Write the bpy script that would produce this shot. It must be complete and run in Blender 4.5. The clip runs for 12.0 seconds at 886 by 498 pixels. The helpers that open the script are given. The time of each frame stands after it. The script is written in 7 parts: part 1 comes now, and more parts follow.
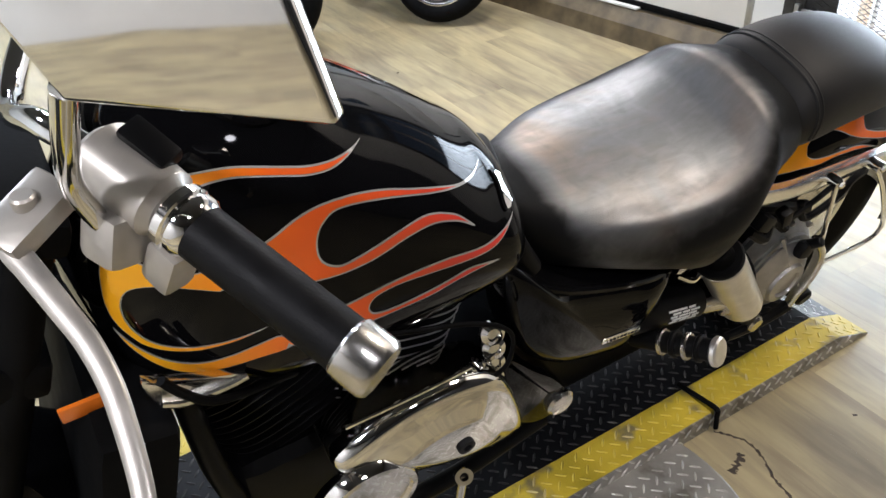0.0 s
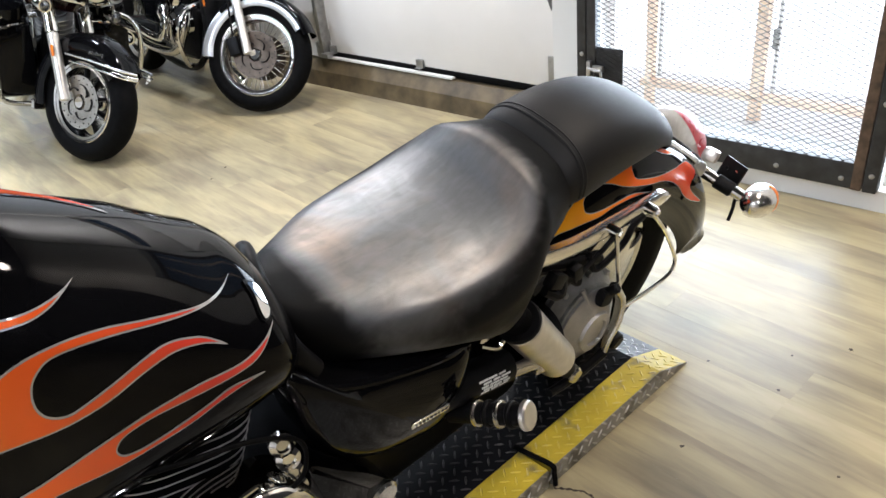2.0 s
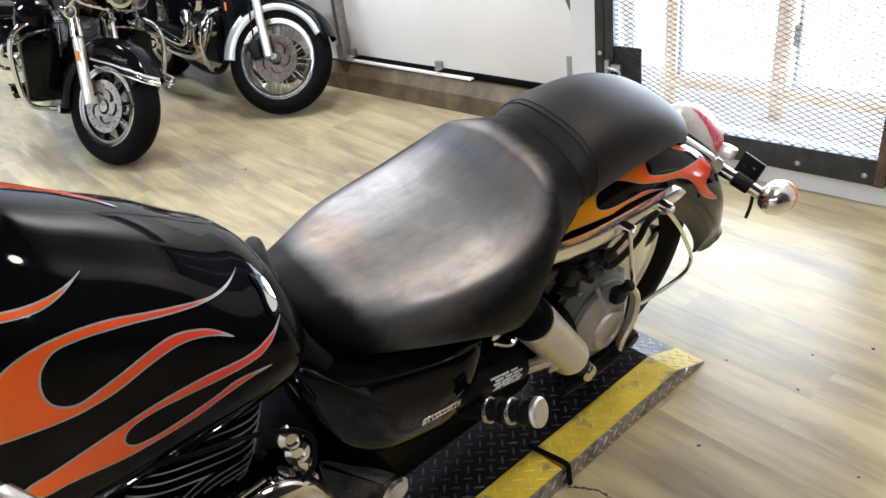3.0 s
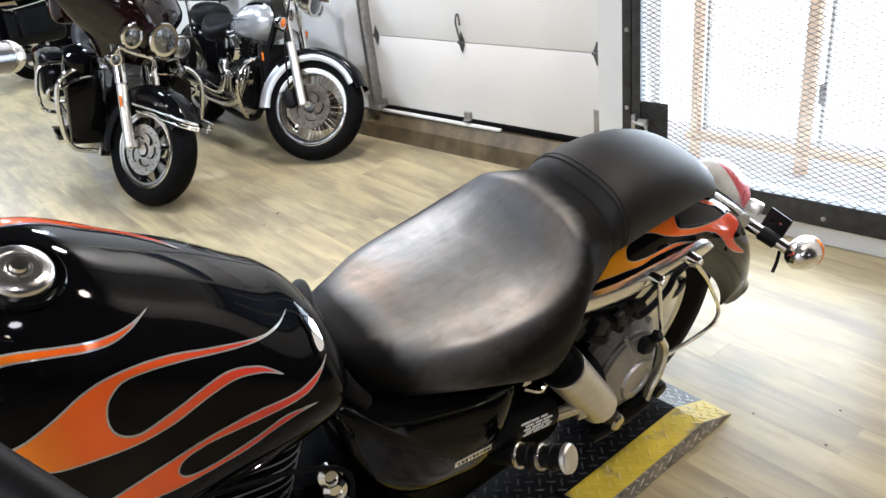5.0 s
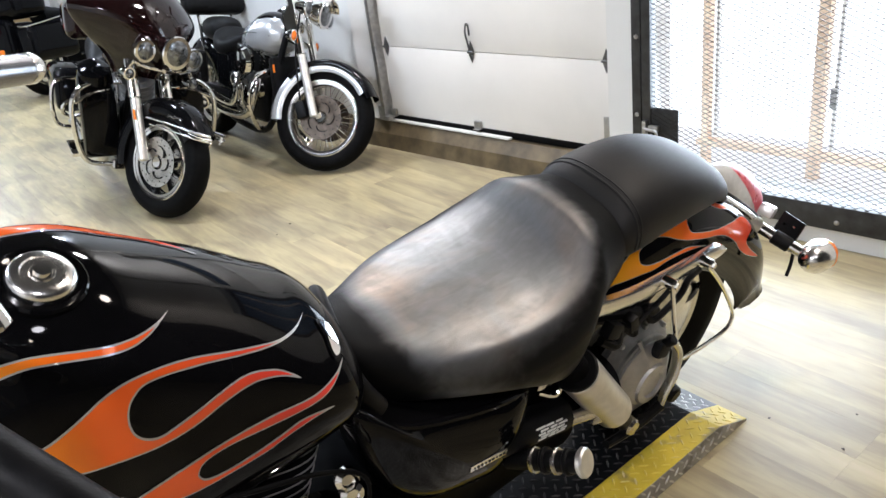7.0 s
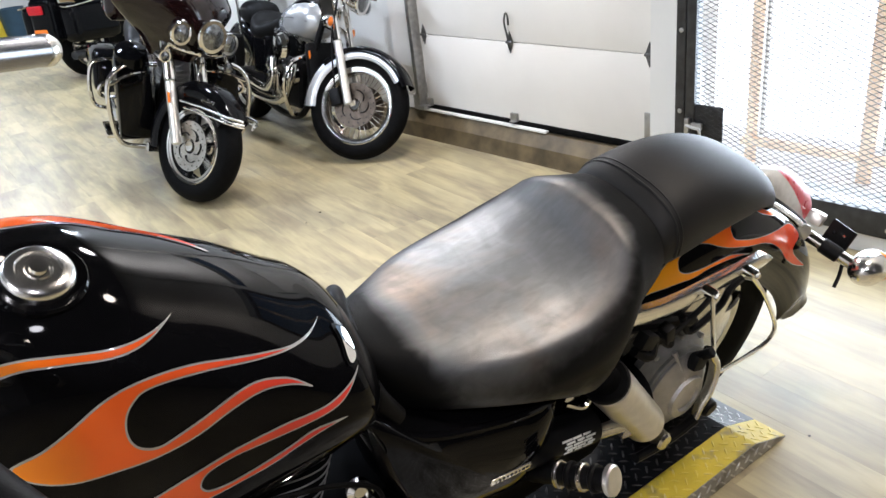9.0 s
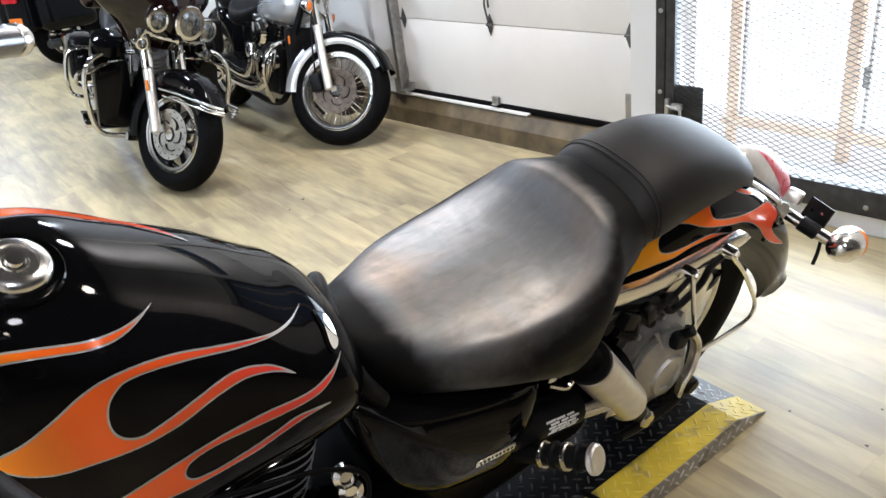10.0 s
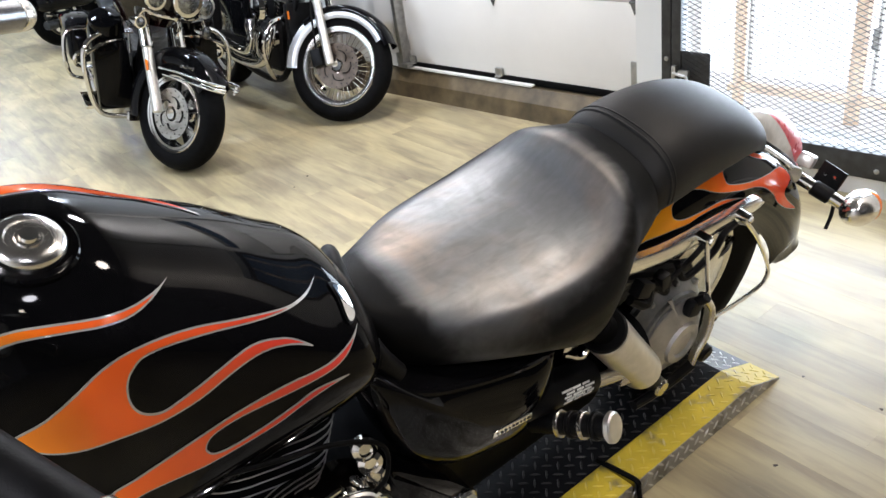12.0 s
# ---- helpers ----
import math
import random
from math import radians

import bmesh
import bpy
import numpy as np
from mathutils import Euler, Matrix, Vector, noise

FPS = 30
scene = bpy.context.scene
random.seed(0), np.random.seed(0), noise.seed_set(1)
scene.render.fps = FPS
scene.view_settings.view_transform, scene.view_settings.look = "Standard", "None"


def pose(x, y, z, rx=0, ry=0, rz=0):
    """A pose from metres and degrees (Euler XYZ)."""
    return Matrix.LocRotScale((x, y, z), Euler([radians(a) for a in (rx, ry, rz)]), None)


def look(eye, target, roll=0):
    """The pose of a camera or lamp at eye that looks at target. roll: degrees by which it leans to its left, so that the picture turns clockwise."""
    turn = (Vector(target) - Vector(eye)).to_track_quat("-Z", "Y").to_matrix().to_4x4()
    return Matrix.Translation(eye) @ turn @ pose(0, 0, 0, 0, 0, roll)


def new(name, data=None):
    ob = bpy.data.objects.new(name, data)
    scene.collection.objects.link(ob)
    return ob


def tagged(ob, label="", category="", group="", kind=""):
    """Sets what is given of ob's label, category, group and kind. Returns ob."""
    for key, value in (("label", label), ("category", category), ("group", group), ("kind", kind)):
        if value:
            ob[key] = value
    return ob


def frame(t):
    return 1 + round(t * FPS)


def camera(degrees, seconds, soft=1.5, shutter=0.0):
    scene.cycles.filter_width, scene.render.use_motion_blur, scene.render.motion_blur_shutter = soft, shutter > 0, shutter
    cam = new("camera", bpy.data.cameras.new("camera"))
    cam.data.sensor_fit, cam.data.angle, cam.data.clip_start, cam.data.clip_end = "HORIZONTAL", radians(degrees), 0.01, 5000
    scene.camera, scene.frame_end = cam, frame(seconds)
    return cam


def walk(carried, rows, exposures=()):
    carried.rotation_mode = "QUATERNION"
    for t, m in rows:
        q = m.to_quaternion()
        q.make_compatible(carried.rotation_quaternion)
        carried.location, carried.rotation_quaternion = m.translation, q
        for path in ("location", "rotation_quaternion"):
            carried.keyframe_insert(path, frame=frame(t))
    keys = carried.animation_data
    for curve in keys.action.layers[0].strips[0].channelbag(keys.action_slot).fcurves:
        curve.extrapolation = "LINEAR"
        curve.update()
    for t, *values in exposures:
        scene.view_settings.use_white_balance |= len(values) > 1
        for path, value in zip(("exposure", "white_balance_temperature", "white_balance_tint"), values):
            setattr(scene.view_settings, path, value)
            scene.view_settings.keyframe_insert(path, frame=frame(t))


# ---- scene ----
cam = camera(60.56, 12.0)
# seconds, eye, heading, tilt, lean
PATH = [
    (0, -1.109, -1.054, 1.546, -28.84, -34.86, -4.04),
    (0.5, -1.035, -1.097, 1.555, -32.65, -32.62, -4.07),
    (1, -0.980, -1.114, 1.566, -34.65, -30.94, -6.41),
    (1.5, -0.944, -1.124, 1.578, -37.84, -29.89, -6.82),
    (2, -0.933, -1.139, 1.568, -39.71, -30.66, -6.71),
    (2.5, -0.945, -1.146, 1.570, -38.59, -30.33, -5.62),
    (3, -0.920, -1.165, 1.554, -37.64, -30.16, -7.91),
    (5, -0.975, -1.182, 1.585, -36.48, -26.48, -7.13),
    (5.5, -0.995, -1.181, 1.577, -34.41, -26.43, -6.75),
    (6, -0.984, -1.178, 1.570, -35.33, -26.99, -7.27),
    (6.5, -0.985, -1.174, 1.573, -35.22, -26.66, -7.56),
    (7, -0.989, -1.188, 1.580, -35.72, -25.58, -8.03),
    (9, -0.932, -1.132, 1.566, -32.87, -26.05, -7.34),
    (9.5, -0.952, -1.154, 1.589, -33.18, -25.56, -7.24),
    (10, -0.927, -1.140, 1.567, -33.89, -27.36, -7.95),
    (10.5, -0.912, -1.111, 1.581, -31.22, -25.85, -11.02),
    (11, -0.915, -1.131, 1.583, -30.78, -24.76, -12.19),
    (11.5, -0.921, -1.126, 1.529, -33.04, -30.39, -8.11),
    (12, -0.939, -1.120, 1.553, -33.35, -29.10, -9.42),
]
walk(cam, [(t, pose(x, y, z, 90 + tilt, 0, head) @ pose(0, 0, 0, 0, 0, lean)) for t, x, y, z, head, tilt, lean in PATH], [(0, -0.03, 6500, 16), (1, 0.02, 6500, 16), (12, 0.02, 6500, 16)])

from mathutils.bvhtree import BVHTree

# ---- light ----
world = bpy.data.worlds.new("sky")
scene.world = world
world.use_nodes = True
wn = world.node_tree.nodes
sky = wn.new("ShaderNodeTexSky")
sky.sky_type, sky.sun_disc, sky.sun_elevation, sky.sun_rotation = "NISHITA", False, radians(38), radians(250)
world.node_tree.links.new(sky.outputs[0], wn["Background"].inputs[0])
wn["Background"].inputs[1].default_value = 0.06

WALL = radians(6.4)                       # heading of the door wall's normal
N = Vector((math.cos(WALL), math.sin(WALL), 0))
U = Vector((-math.sin(WALL), math.cos(WALL), 0))
WD = 2.10                                 # door wall's distance from the origin


def wp(u, d, z):
    """A place by the door wall: along it, out from it (minus: into the room), up."""
    return U * u + N * (WD + d) + Vector((0, 0, z))


WALL_TURN = Matrix.Rotation(WALL, 4, "Z")


def lamp(name, kind, m, energy, colour=(1, 1, 1), size=0.1, size_y=None):
    data = bpy.data.lights.new(name, kind)
    data.energy, data.color = energy, colour
    if kind == "AREA":
        data.size = size
        data.shape = "DISK"
        if size_y:
            data.shape, data.size_y = "RECTANGLE", size_y
    ob = new(name, data)
    ob.matrix_world = m
    return ob


sun = lamp("sun", "SUN", look((6, -3, 5), (0, 0, 0)), 2.0, (1, 0.96, 0.9))
sun.data.angle = radians(4)
# daylight in the gate's opening
lamp("daylight_gate", "AREA", look(wp(0.2, 0.10, 0.85), wp(0.2, -2, 0.5)), 60, (0.72, 0.88, 1), 1.2, 1.2)
# x, y, watts and tint of the round ceiling lamps, mirrored and added: cold ones, a warm one over the deck
COLD, PLAIN, WARM = (0.74, 0.87, 1), (0.92, 0.95, 1.0), (1, 0.92, 0.80)
# The first five mirror in the tank; the rest are unseen, added as fill.
LAMP_SPOTS = [(1.42, 2.1, 72, (0.97, 0.97, 0.96)), (1.5, 4.4, 52, COLD), (1.4, -0.9, 48, WARM), (-0.78, -2.7, 32, PLAIN), (2.4, -8.5, 24, PLAIN), (-3.2, -1.4, 98, PLAIN), (-0.6, 4.2, 100, COLD), (-2.6, 2.2, 110, COLD),
              (-0.4, 6.6, 100, COLD), (1.9, 8.2, 84, COLD), (-0.6, 9.4, 90, COLD), (1.8, 11.4, 70, COLD), (0.2, 13.2, 80, COLD)]
CEIL = 3.3
for lx, ly, watts, tint in LAMP_SPOTS:
    lamp("ceiling_bulb", "AREA", look((lx, ly, CEIL - 0.10), (lx, ly, 0)), watts, tint, 0.44)

# ---- materials ----


def material(name, colour, rough=0.5, metal=0.0, coat=0.0, vary=0.12, scale=8.0, bump=0.0, bump_scale=60.0, rough_vary=0.1, spec=0.5):
    m = bpy.data.materials.new(name)
    m.use_nodes = True
    nt = m.node_tree
    b = nt.nodes["Principled BSDF"]
    b.inputs["Roughness"].default_value, b.inputs["Metallic"].default_value = rough, metal
    b.inputs["Coat Weight"].default_value, b.inputs["Specular IOR Level"].default_value = coat, spec
    b.inputs["Coat Roughness"].default_value = 0.03
    co = nt.nodes.new("ShaderNodeTexCoord")
    no = nt.nodes.new("ShaderNodeTexNoise")
    no.inputs["Scale"].default_value, no.inputs["Detail"].default_value = scale, 6
    nt.links.new(co.outputs["Object"], no.inputs["Vector"])
    r = nt.nodes.new("ShaderNodeValToRGB")
    r.color_ramp.elements[0].position, r.color_ramp.elements[1].position = 0.3, 0.72
    r.color_ramp.elements[0].color = (*[c * (1 - vary) for c in colour], 1)
    r.color_ramp.elements[1].color = (*[min(1, c * (1 + vary)) for c in colour], 1)
    nt.links.new(no.outputs["Fac"], r.inputs[0])
    nt.links.new(r.outputs[0], b.inputs["Base Color"])
    mr = nt.nodes.new("ShaderNodeMapRange")
    mr.inputs["To Min"].default_value, mr.inputs["To Max"].default_value = max(0.01, rough * (1 - rough_vary)), rough * (1 + rough_vary)
    nt.links.new(no.outputs["Fac"], mr.inputs["Value"])
    nt.links.new(mr.outputs[0], b.inputs["Roughness"])
    if bump:
        n2 = nt.nodes.new("ShaderNodeTexNoise")
        n2.inputs["Scale"].default_value, n2.inputs["Detail"].default_value = bump_scale, 4
        nt.links.new(co.outputs["Object"], n2.inputs["Vector"])
        bp = nt.nodes.new("ShaderNodeBump")
        bp.inputs["Strength"].default_value, bp.inputs["Distance"].default_value = bump, 0.002
        nt.links.new(n2.outputs["Fac"], bp.inputs["Height"])
        nt.links.new(bp.outputs[0], b.inputs["Normal"])
    return m


def glass(name, colour, rough=0.02, alpha=1.0):
    m = bpy.data.materials.new(name)
    m.use_nodes = True
    b = m.node_tree.nodes["Principled BSDF"]
    b.inputs["Base Color"].default_value = (*colour, 1)
    b.inputs["Transmission Weight"].default_value = 1.0
    b.inputs["Roughness"].default_value = rough
    b.inputs["IOR"].default_value = 1.2
    return m


def glow(name, colour, strength):
    m = bpy.data.materials.new(name)
    m.use_nodes = True
    nt = m.node_tree
    nt.nodes.clear()
    e = nt.nodes.new("ShaderNodeEmission")
    e.inputs[0].default_value, e.inputs[1].default_value = (*colour, 1), strength
    o = nt.nodes.new("ShaderNodeOutputMaterial")
    nt.links.new(e.outputs[0], o.inputs[0])
    return m


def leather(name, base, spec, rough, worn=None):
    """Old black leather with a fine grain. worn: centre and half sizes of the seat's polished top, where wear and lamp
    sheen are painted in grey and brown patches.
    """
    m = material(name, base, rough, 0, 0, 0.35, 7, 0.16, 520, 0.12, spec)
    nt = m.node_tree
    b = nt.nodes["Principled BSDF"]

    def node(kind, links=(), **values):
        n = nt.nodes.new(kind)
        for key, value in values.items():
            n.inputs[key.replace("_", " ")].default_value = value
        for source, slot in links:
            nt.links.new(source, n.inputs[slot])
        return n

    def maths(operation, *slots):
        n = nt.nodes.new("ShaderNodeMath")
        n.operation = operation
        for k, v in enumerate(slots):
            if isinstance(v, (int, float)):
                n.inputs[k].default_value = v
            else:
                nt.links.new(v, n.inputs[k])
        return n.outputs[0]

    co = node("ShaderNodeTexCoord").outputs["Object"]
    crease = node("ShaderNodeTexNoise", [(co, "Vector")], Scale=64.0, Detail=8.0, Distortion=1.6).outputs["Fac"]
    relief = node("ShaderNodeBump", [(crease, "Height"), (b.inputs["Normal"].links[0].from_socket, "Normal")], Strength=0.12, Distance=0.002)
    nt.links.new(relief.outputs[0], b.inputs["Normal"])
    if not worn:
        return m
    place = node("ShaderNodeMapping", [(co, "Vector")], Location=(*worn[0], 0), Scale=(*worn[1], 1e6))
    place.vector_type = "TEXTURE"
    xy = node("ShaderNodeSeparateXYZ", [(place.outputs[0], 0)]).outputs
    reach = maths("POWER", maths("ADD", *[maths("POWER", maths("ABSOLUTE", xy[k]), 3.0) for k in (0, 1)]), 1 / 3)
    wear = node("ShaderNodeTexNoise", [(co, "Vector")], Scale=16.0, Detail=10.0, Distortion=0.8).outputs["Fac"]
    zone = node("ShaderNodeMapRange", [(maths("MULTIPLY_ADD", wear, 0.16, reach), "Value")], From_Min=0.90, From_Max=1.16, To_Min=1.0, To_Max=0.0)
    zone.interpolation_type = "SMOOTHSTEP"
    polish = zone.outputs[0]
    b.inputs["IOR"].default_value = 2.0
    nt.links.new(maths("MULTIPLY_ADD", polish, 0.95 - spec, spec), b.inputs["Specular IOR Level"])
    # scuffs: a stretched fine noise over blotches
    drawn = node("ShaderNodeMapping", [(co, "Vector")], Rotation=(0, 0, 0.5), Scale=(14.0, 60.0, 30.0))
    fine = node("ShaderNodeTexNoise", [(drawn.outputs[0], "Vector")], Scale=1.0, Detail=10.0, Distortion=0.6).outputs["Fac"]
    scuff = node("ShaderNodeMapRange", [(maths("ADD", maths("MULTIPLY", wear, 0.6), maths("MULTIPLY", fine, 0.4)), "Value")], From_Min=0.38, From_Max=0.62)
    rubbed_sheen = maths("MULTIPLY", scuff.outputs[0], polish)
    nt.links.new(maths("MULTIPLY_ADD", rubbed_sheen, -0.15, 0.54), b.inputs["Roughness"])
    brown = node("ShaderNodeTexNoise", [(co, "Vector")], Scale=4.2, Detail=6.0, Distortion=0.5).outputs["Fac"]
    patch = node("ShaderNodeMapRange", [(brown, "Value")], From_Min=0.46, From_Max=0.68).outputs[0]

    def blend(fac, one, two):
        mix = nt.nodes.new("ShaderNodeMix")
        mix.data_type = "RGBA"
        nt.links.new(fac, mix.inputs[0])
        for slot, value in ((6, one), (7, two)):
            if isinstance(value, tuple):
                mix.inputs[slot].default_value = (*value, 1)
            else:
                nt.links.new(value, mix.inputs[slot])
        return mix.outputs[2]

    # Grey and brown carry wear and the lamps' sheen, painted into the colour.
    browned_sheen = maths("MULTIPLY", patch, polish)
    nt.links.new(blend(browned_sheen, (0.93, 0.97, 1.0), (1.0, 0.86, 0.74)), b.inputs["Specular Tint"])
    nt.links.new(blend(rubbed_sheen, base, blend(patch, (0.070, 0.071, 0.074), (0.095, 0.066, 0.046))), b.inputs["Base Color"])
    return m


GLOSS = material("black_gloss_paint", (0.003, 0.003, 0.0035), 0.05, 0, 0.0, 0.3, 5, 0, 60, 0.3, 0.14)
MAROON = material("dark_cherry_paint", (0.008, 0.0028, 0.0028), 0.07, 0, 0.0, 0.3, 5)
SILVER = material("silver_paint", (0.52, 0.53, 0.54), 0.25, 0.5, 1.0, 0.05, 200)
BLACK = material("satin_black", (0.005, 0.005, 0.0055), 0.42, 0, 0, 0.35, 20, 0.1, 120, 0.25, 0.12)
DULL = material("dull_black_casting", (0.004, 0.004, 0.0042), 0.6, 0, 0, 0.35, 20, 0.15, 120, 0.2, 0.04)
RUBBER = material("tyre_rubber", (0.004, 0.004, 0.0042), 0.6, 0, 0, 0.4, 30, 0.3, 150, 0.2, 0.05)
GRIP = material("grip_rubber", (0.004, 0.004, 0.0045), 0.5, 0, 0, 0.3, 40, 0.2, 300, 0.2, 0.14)
CHROME = material("chrome", (0.82, 0.81, 0.79), 0.06, 1.0, 0, 0.06, 14, 0, 60, 0.5)
STEEL = material("polished_alloy", (0.62, 0.60, 0.56), 0.24, 1.0, 0, 0.12, 25, 0.05, 90, 0.35)
ALLOY = material("cast_alloy", (0.46, 0.45, 0.44), 0.40, 0.8, 0, 0.25, 18, 0.3, 160, 0.25)
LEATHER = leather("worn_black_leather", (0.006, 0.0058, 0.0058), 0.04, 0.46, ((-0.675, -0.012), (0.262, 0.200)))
MATTE = leather("matte_black_leather", (0.010, 0.0096, 0.0093), 0.29, 0.55)
WHITE = material("white_paint", (0.74, 0.74, 0.72), 0.42, 0, 0, 0.04, 3, 0.05, 40)
DOORWHITE = material("door_enamel", (0.80, 0.78, 0.745), 0.38, 0, 0, 0.07, 1.4, 0.06, 25, 0.2)
DARKSTEEL = material("dark_steel", (0.035, 0.036, 0.038), 0.45, 0.3, 0, 0.4, 22, 0.2, 140, 0.2)
BRONZE = material("heat_browned_steel", (0.10, 0.078, 0.062), 0.45, 0.85, 0, 0.3, 30, 0.1, 140)
HINGE = material("dark_zinc", (0.13, 0.13, 0.13), 0.42, 0.8, 0, 0.3, 30, 0.1, 140)
ZINC = material("zinc_plate", (0.40, 0.40, 0.39), 0.38, 0.9, 0, 0.2, 30, 0.1, 140)
RUST = material("rusty_post", (0.10, 0.065, 0.042), 0.7, 0.1, 0, 0.5, 26, 0.4, 120)
SILLWOOD = material("sill_board", (0.105, 0.077, 0.040), 0.5, 0, 0, 0.5, 9, 0.3, 60)
AMBER = material("amber_lens", (0.85, 0.20, 0.02), 0.12, 0, 0.6, 0.1, 30)
RED = material("red_lens", (0.55, 0.01, 0.02), 0.28, 0, 0.0, 0.15, 60)
CLEAR = material("clear_lens", (0.62, 0.62, 0.60), 0.12, 0.1, 0.8, 0.1, 60)
CREAM = material("satin_alloy_cover", (0.72, 0.70, 0.65), 0.24, 1.0, 0, 0.1, 30, 0.05, 120, 0.4)
SATINALLOY = material("satin_alloy", (0.76, 0.74, 0.70), 0.36, 0.9, 0, 0.1, 30, 0.05, 120, 0.25)
LACQUERED = material("lacquered_alloy", (0.44, 0.41, 0.365), 0.36, 0.5, 0.2, 0.08, 40, 0.05, 120, 0.25)
CASTGREY = material("grey_casting", (0.24, 0.24, 0.235), 0.42, 0.6, 0, 0.3, 22, 0.25, 160, 0.25)
BRIGHT = material("worn_bright_chrome", (0.88, 0.87, 0.85), 0.21, 1.0, 0, 0.08, 20, 0.04, 60, 0.4)
SATIN = material("machined_fin_edge", (0.62, 0.61, 0.59), 0.5, 0.35, 0, 0.1, 30)
# The wash of the backlight is mixed into this orange, which makes it pale.
ORANGE = material("orange_post", (0.92, 0.68, 0.50), 0.5, 0, 0, 0.15, 12)
YELLOWFRAME = material("yellow_frame", (0.72, 0.52, 0.03), 0.4, 0, 0.2, 0.15, 12)
DARKCHROME = material("dark_polished_metal", (0.16, 0.16, 0.165), 0.22, 0.9, 0, 0.1, 20)
LAMPGLASS = material("headlamp_glass", (0.17, 0.18, 0.19), 0.08, 0.8, 0.5, 0.8, 60, 0.6, 90)
STRIPE = material("silver_pinstripe", (0.50, 0.49, 0.47), 0.25, 0.2, 1.0, 0.05, 30)
WALLPAINT = material("wall_paint", (0.68, 0.675, 0.66), 0.6, 0, 0, 0.05, 2, 0.05, 30)
# For walls out of view: dark to cut fill and keep the gloss black.
DARKWALL = material("charcoal_paint", (0.045, 0.045, 0.047), 0.6, 0, 0, 0.15, 2, 0.05, 30)
CEILPAINT = material("ceiling_paint", (0.03, 0.03, 0.031), 0.7, 0, 0, 0.05, 2)
ASPHALT = material("asphalt", (0.07, 0.07, 0.07), 0.9, 0, 0, 0.3, 4, 0.4, 40)


def flame_paint(name, x_front, x_back):
    """Airbrushed flames: yellow-orange at the front, red at the tips."""
    m = bpy.data.materials.new(name)
    m.use_nodes = True
    nt = m.node_tree
    b = nt.nodes["Principled BSDF"]
    b.inputs["Roughness"].default_value, b.inputs["Coat Weight"].default_value, b.inputs["Coat Roughness"].default_value = 0.12, 0.0, 0.03
    co = nt.nodes.new("ShaderNodeTexCoord")
    se = nt.nodes.new("ShaderNodeSeparateXYZ")
    nt.links.new(co.outputs["Object"], se.inputs[0])
    mr = nt.nodes.new("ShaderNodeMapRange")
    mr.inputs["From Min"].default_value, mr.inputs["From Max"].default_value = x_front, x_back
    nt.links.new(se.outputs[0], mr.inputs["Value"])
    no = nt.nodes.new("ShaderNodeTexNoise")
    no.inputs["Scale"].default_value = 9
    nt.links.new(co.outputs["Object"], no.inputs["Vector"])
    ad = nt.nodes.new("ShaderNodeMath")
    ad.operation = "MULTIPLY_ADD"
    ad.inputs[1].default_value, ad.inputs[2].default_value = 0.12, -0.06
    nt.links.new(no.outputs["Fac"], ad.inputs[0])
    sm = nt.nodes.new("ShaderNodeMath")
    nt.links.new(mr.outputs[0], sm.inputs[0])
    nt.links.new(ad.outputs[0], sm.inputs[1])
    r = nt.nodes.new("ShaderNodeValToRGB")
    r.color_ramp.elements[0].color, r.color_ramp.elements[0].position = (1.0, 0.46, 0.015, 1), 0.10
    r.color_ramp.elements[1].color, r.color_ramp.elements[1].position = (0.78, 0.06, 0.04, 1), 0.95
    e = r.color_ramp.elements.new(0.45)
    e.color = (1.0, 0.155, 0.016, 1)
    nt.links.new(sm.outputs[0], r.inputs[0])
    nt.links.new(r.outputs[0], b.inputs["Base Color"])
    return m


PLANK = radians(90)


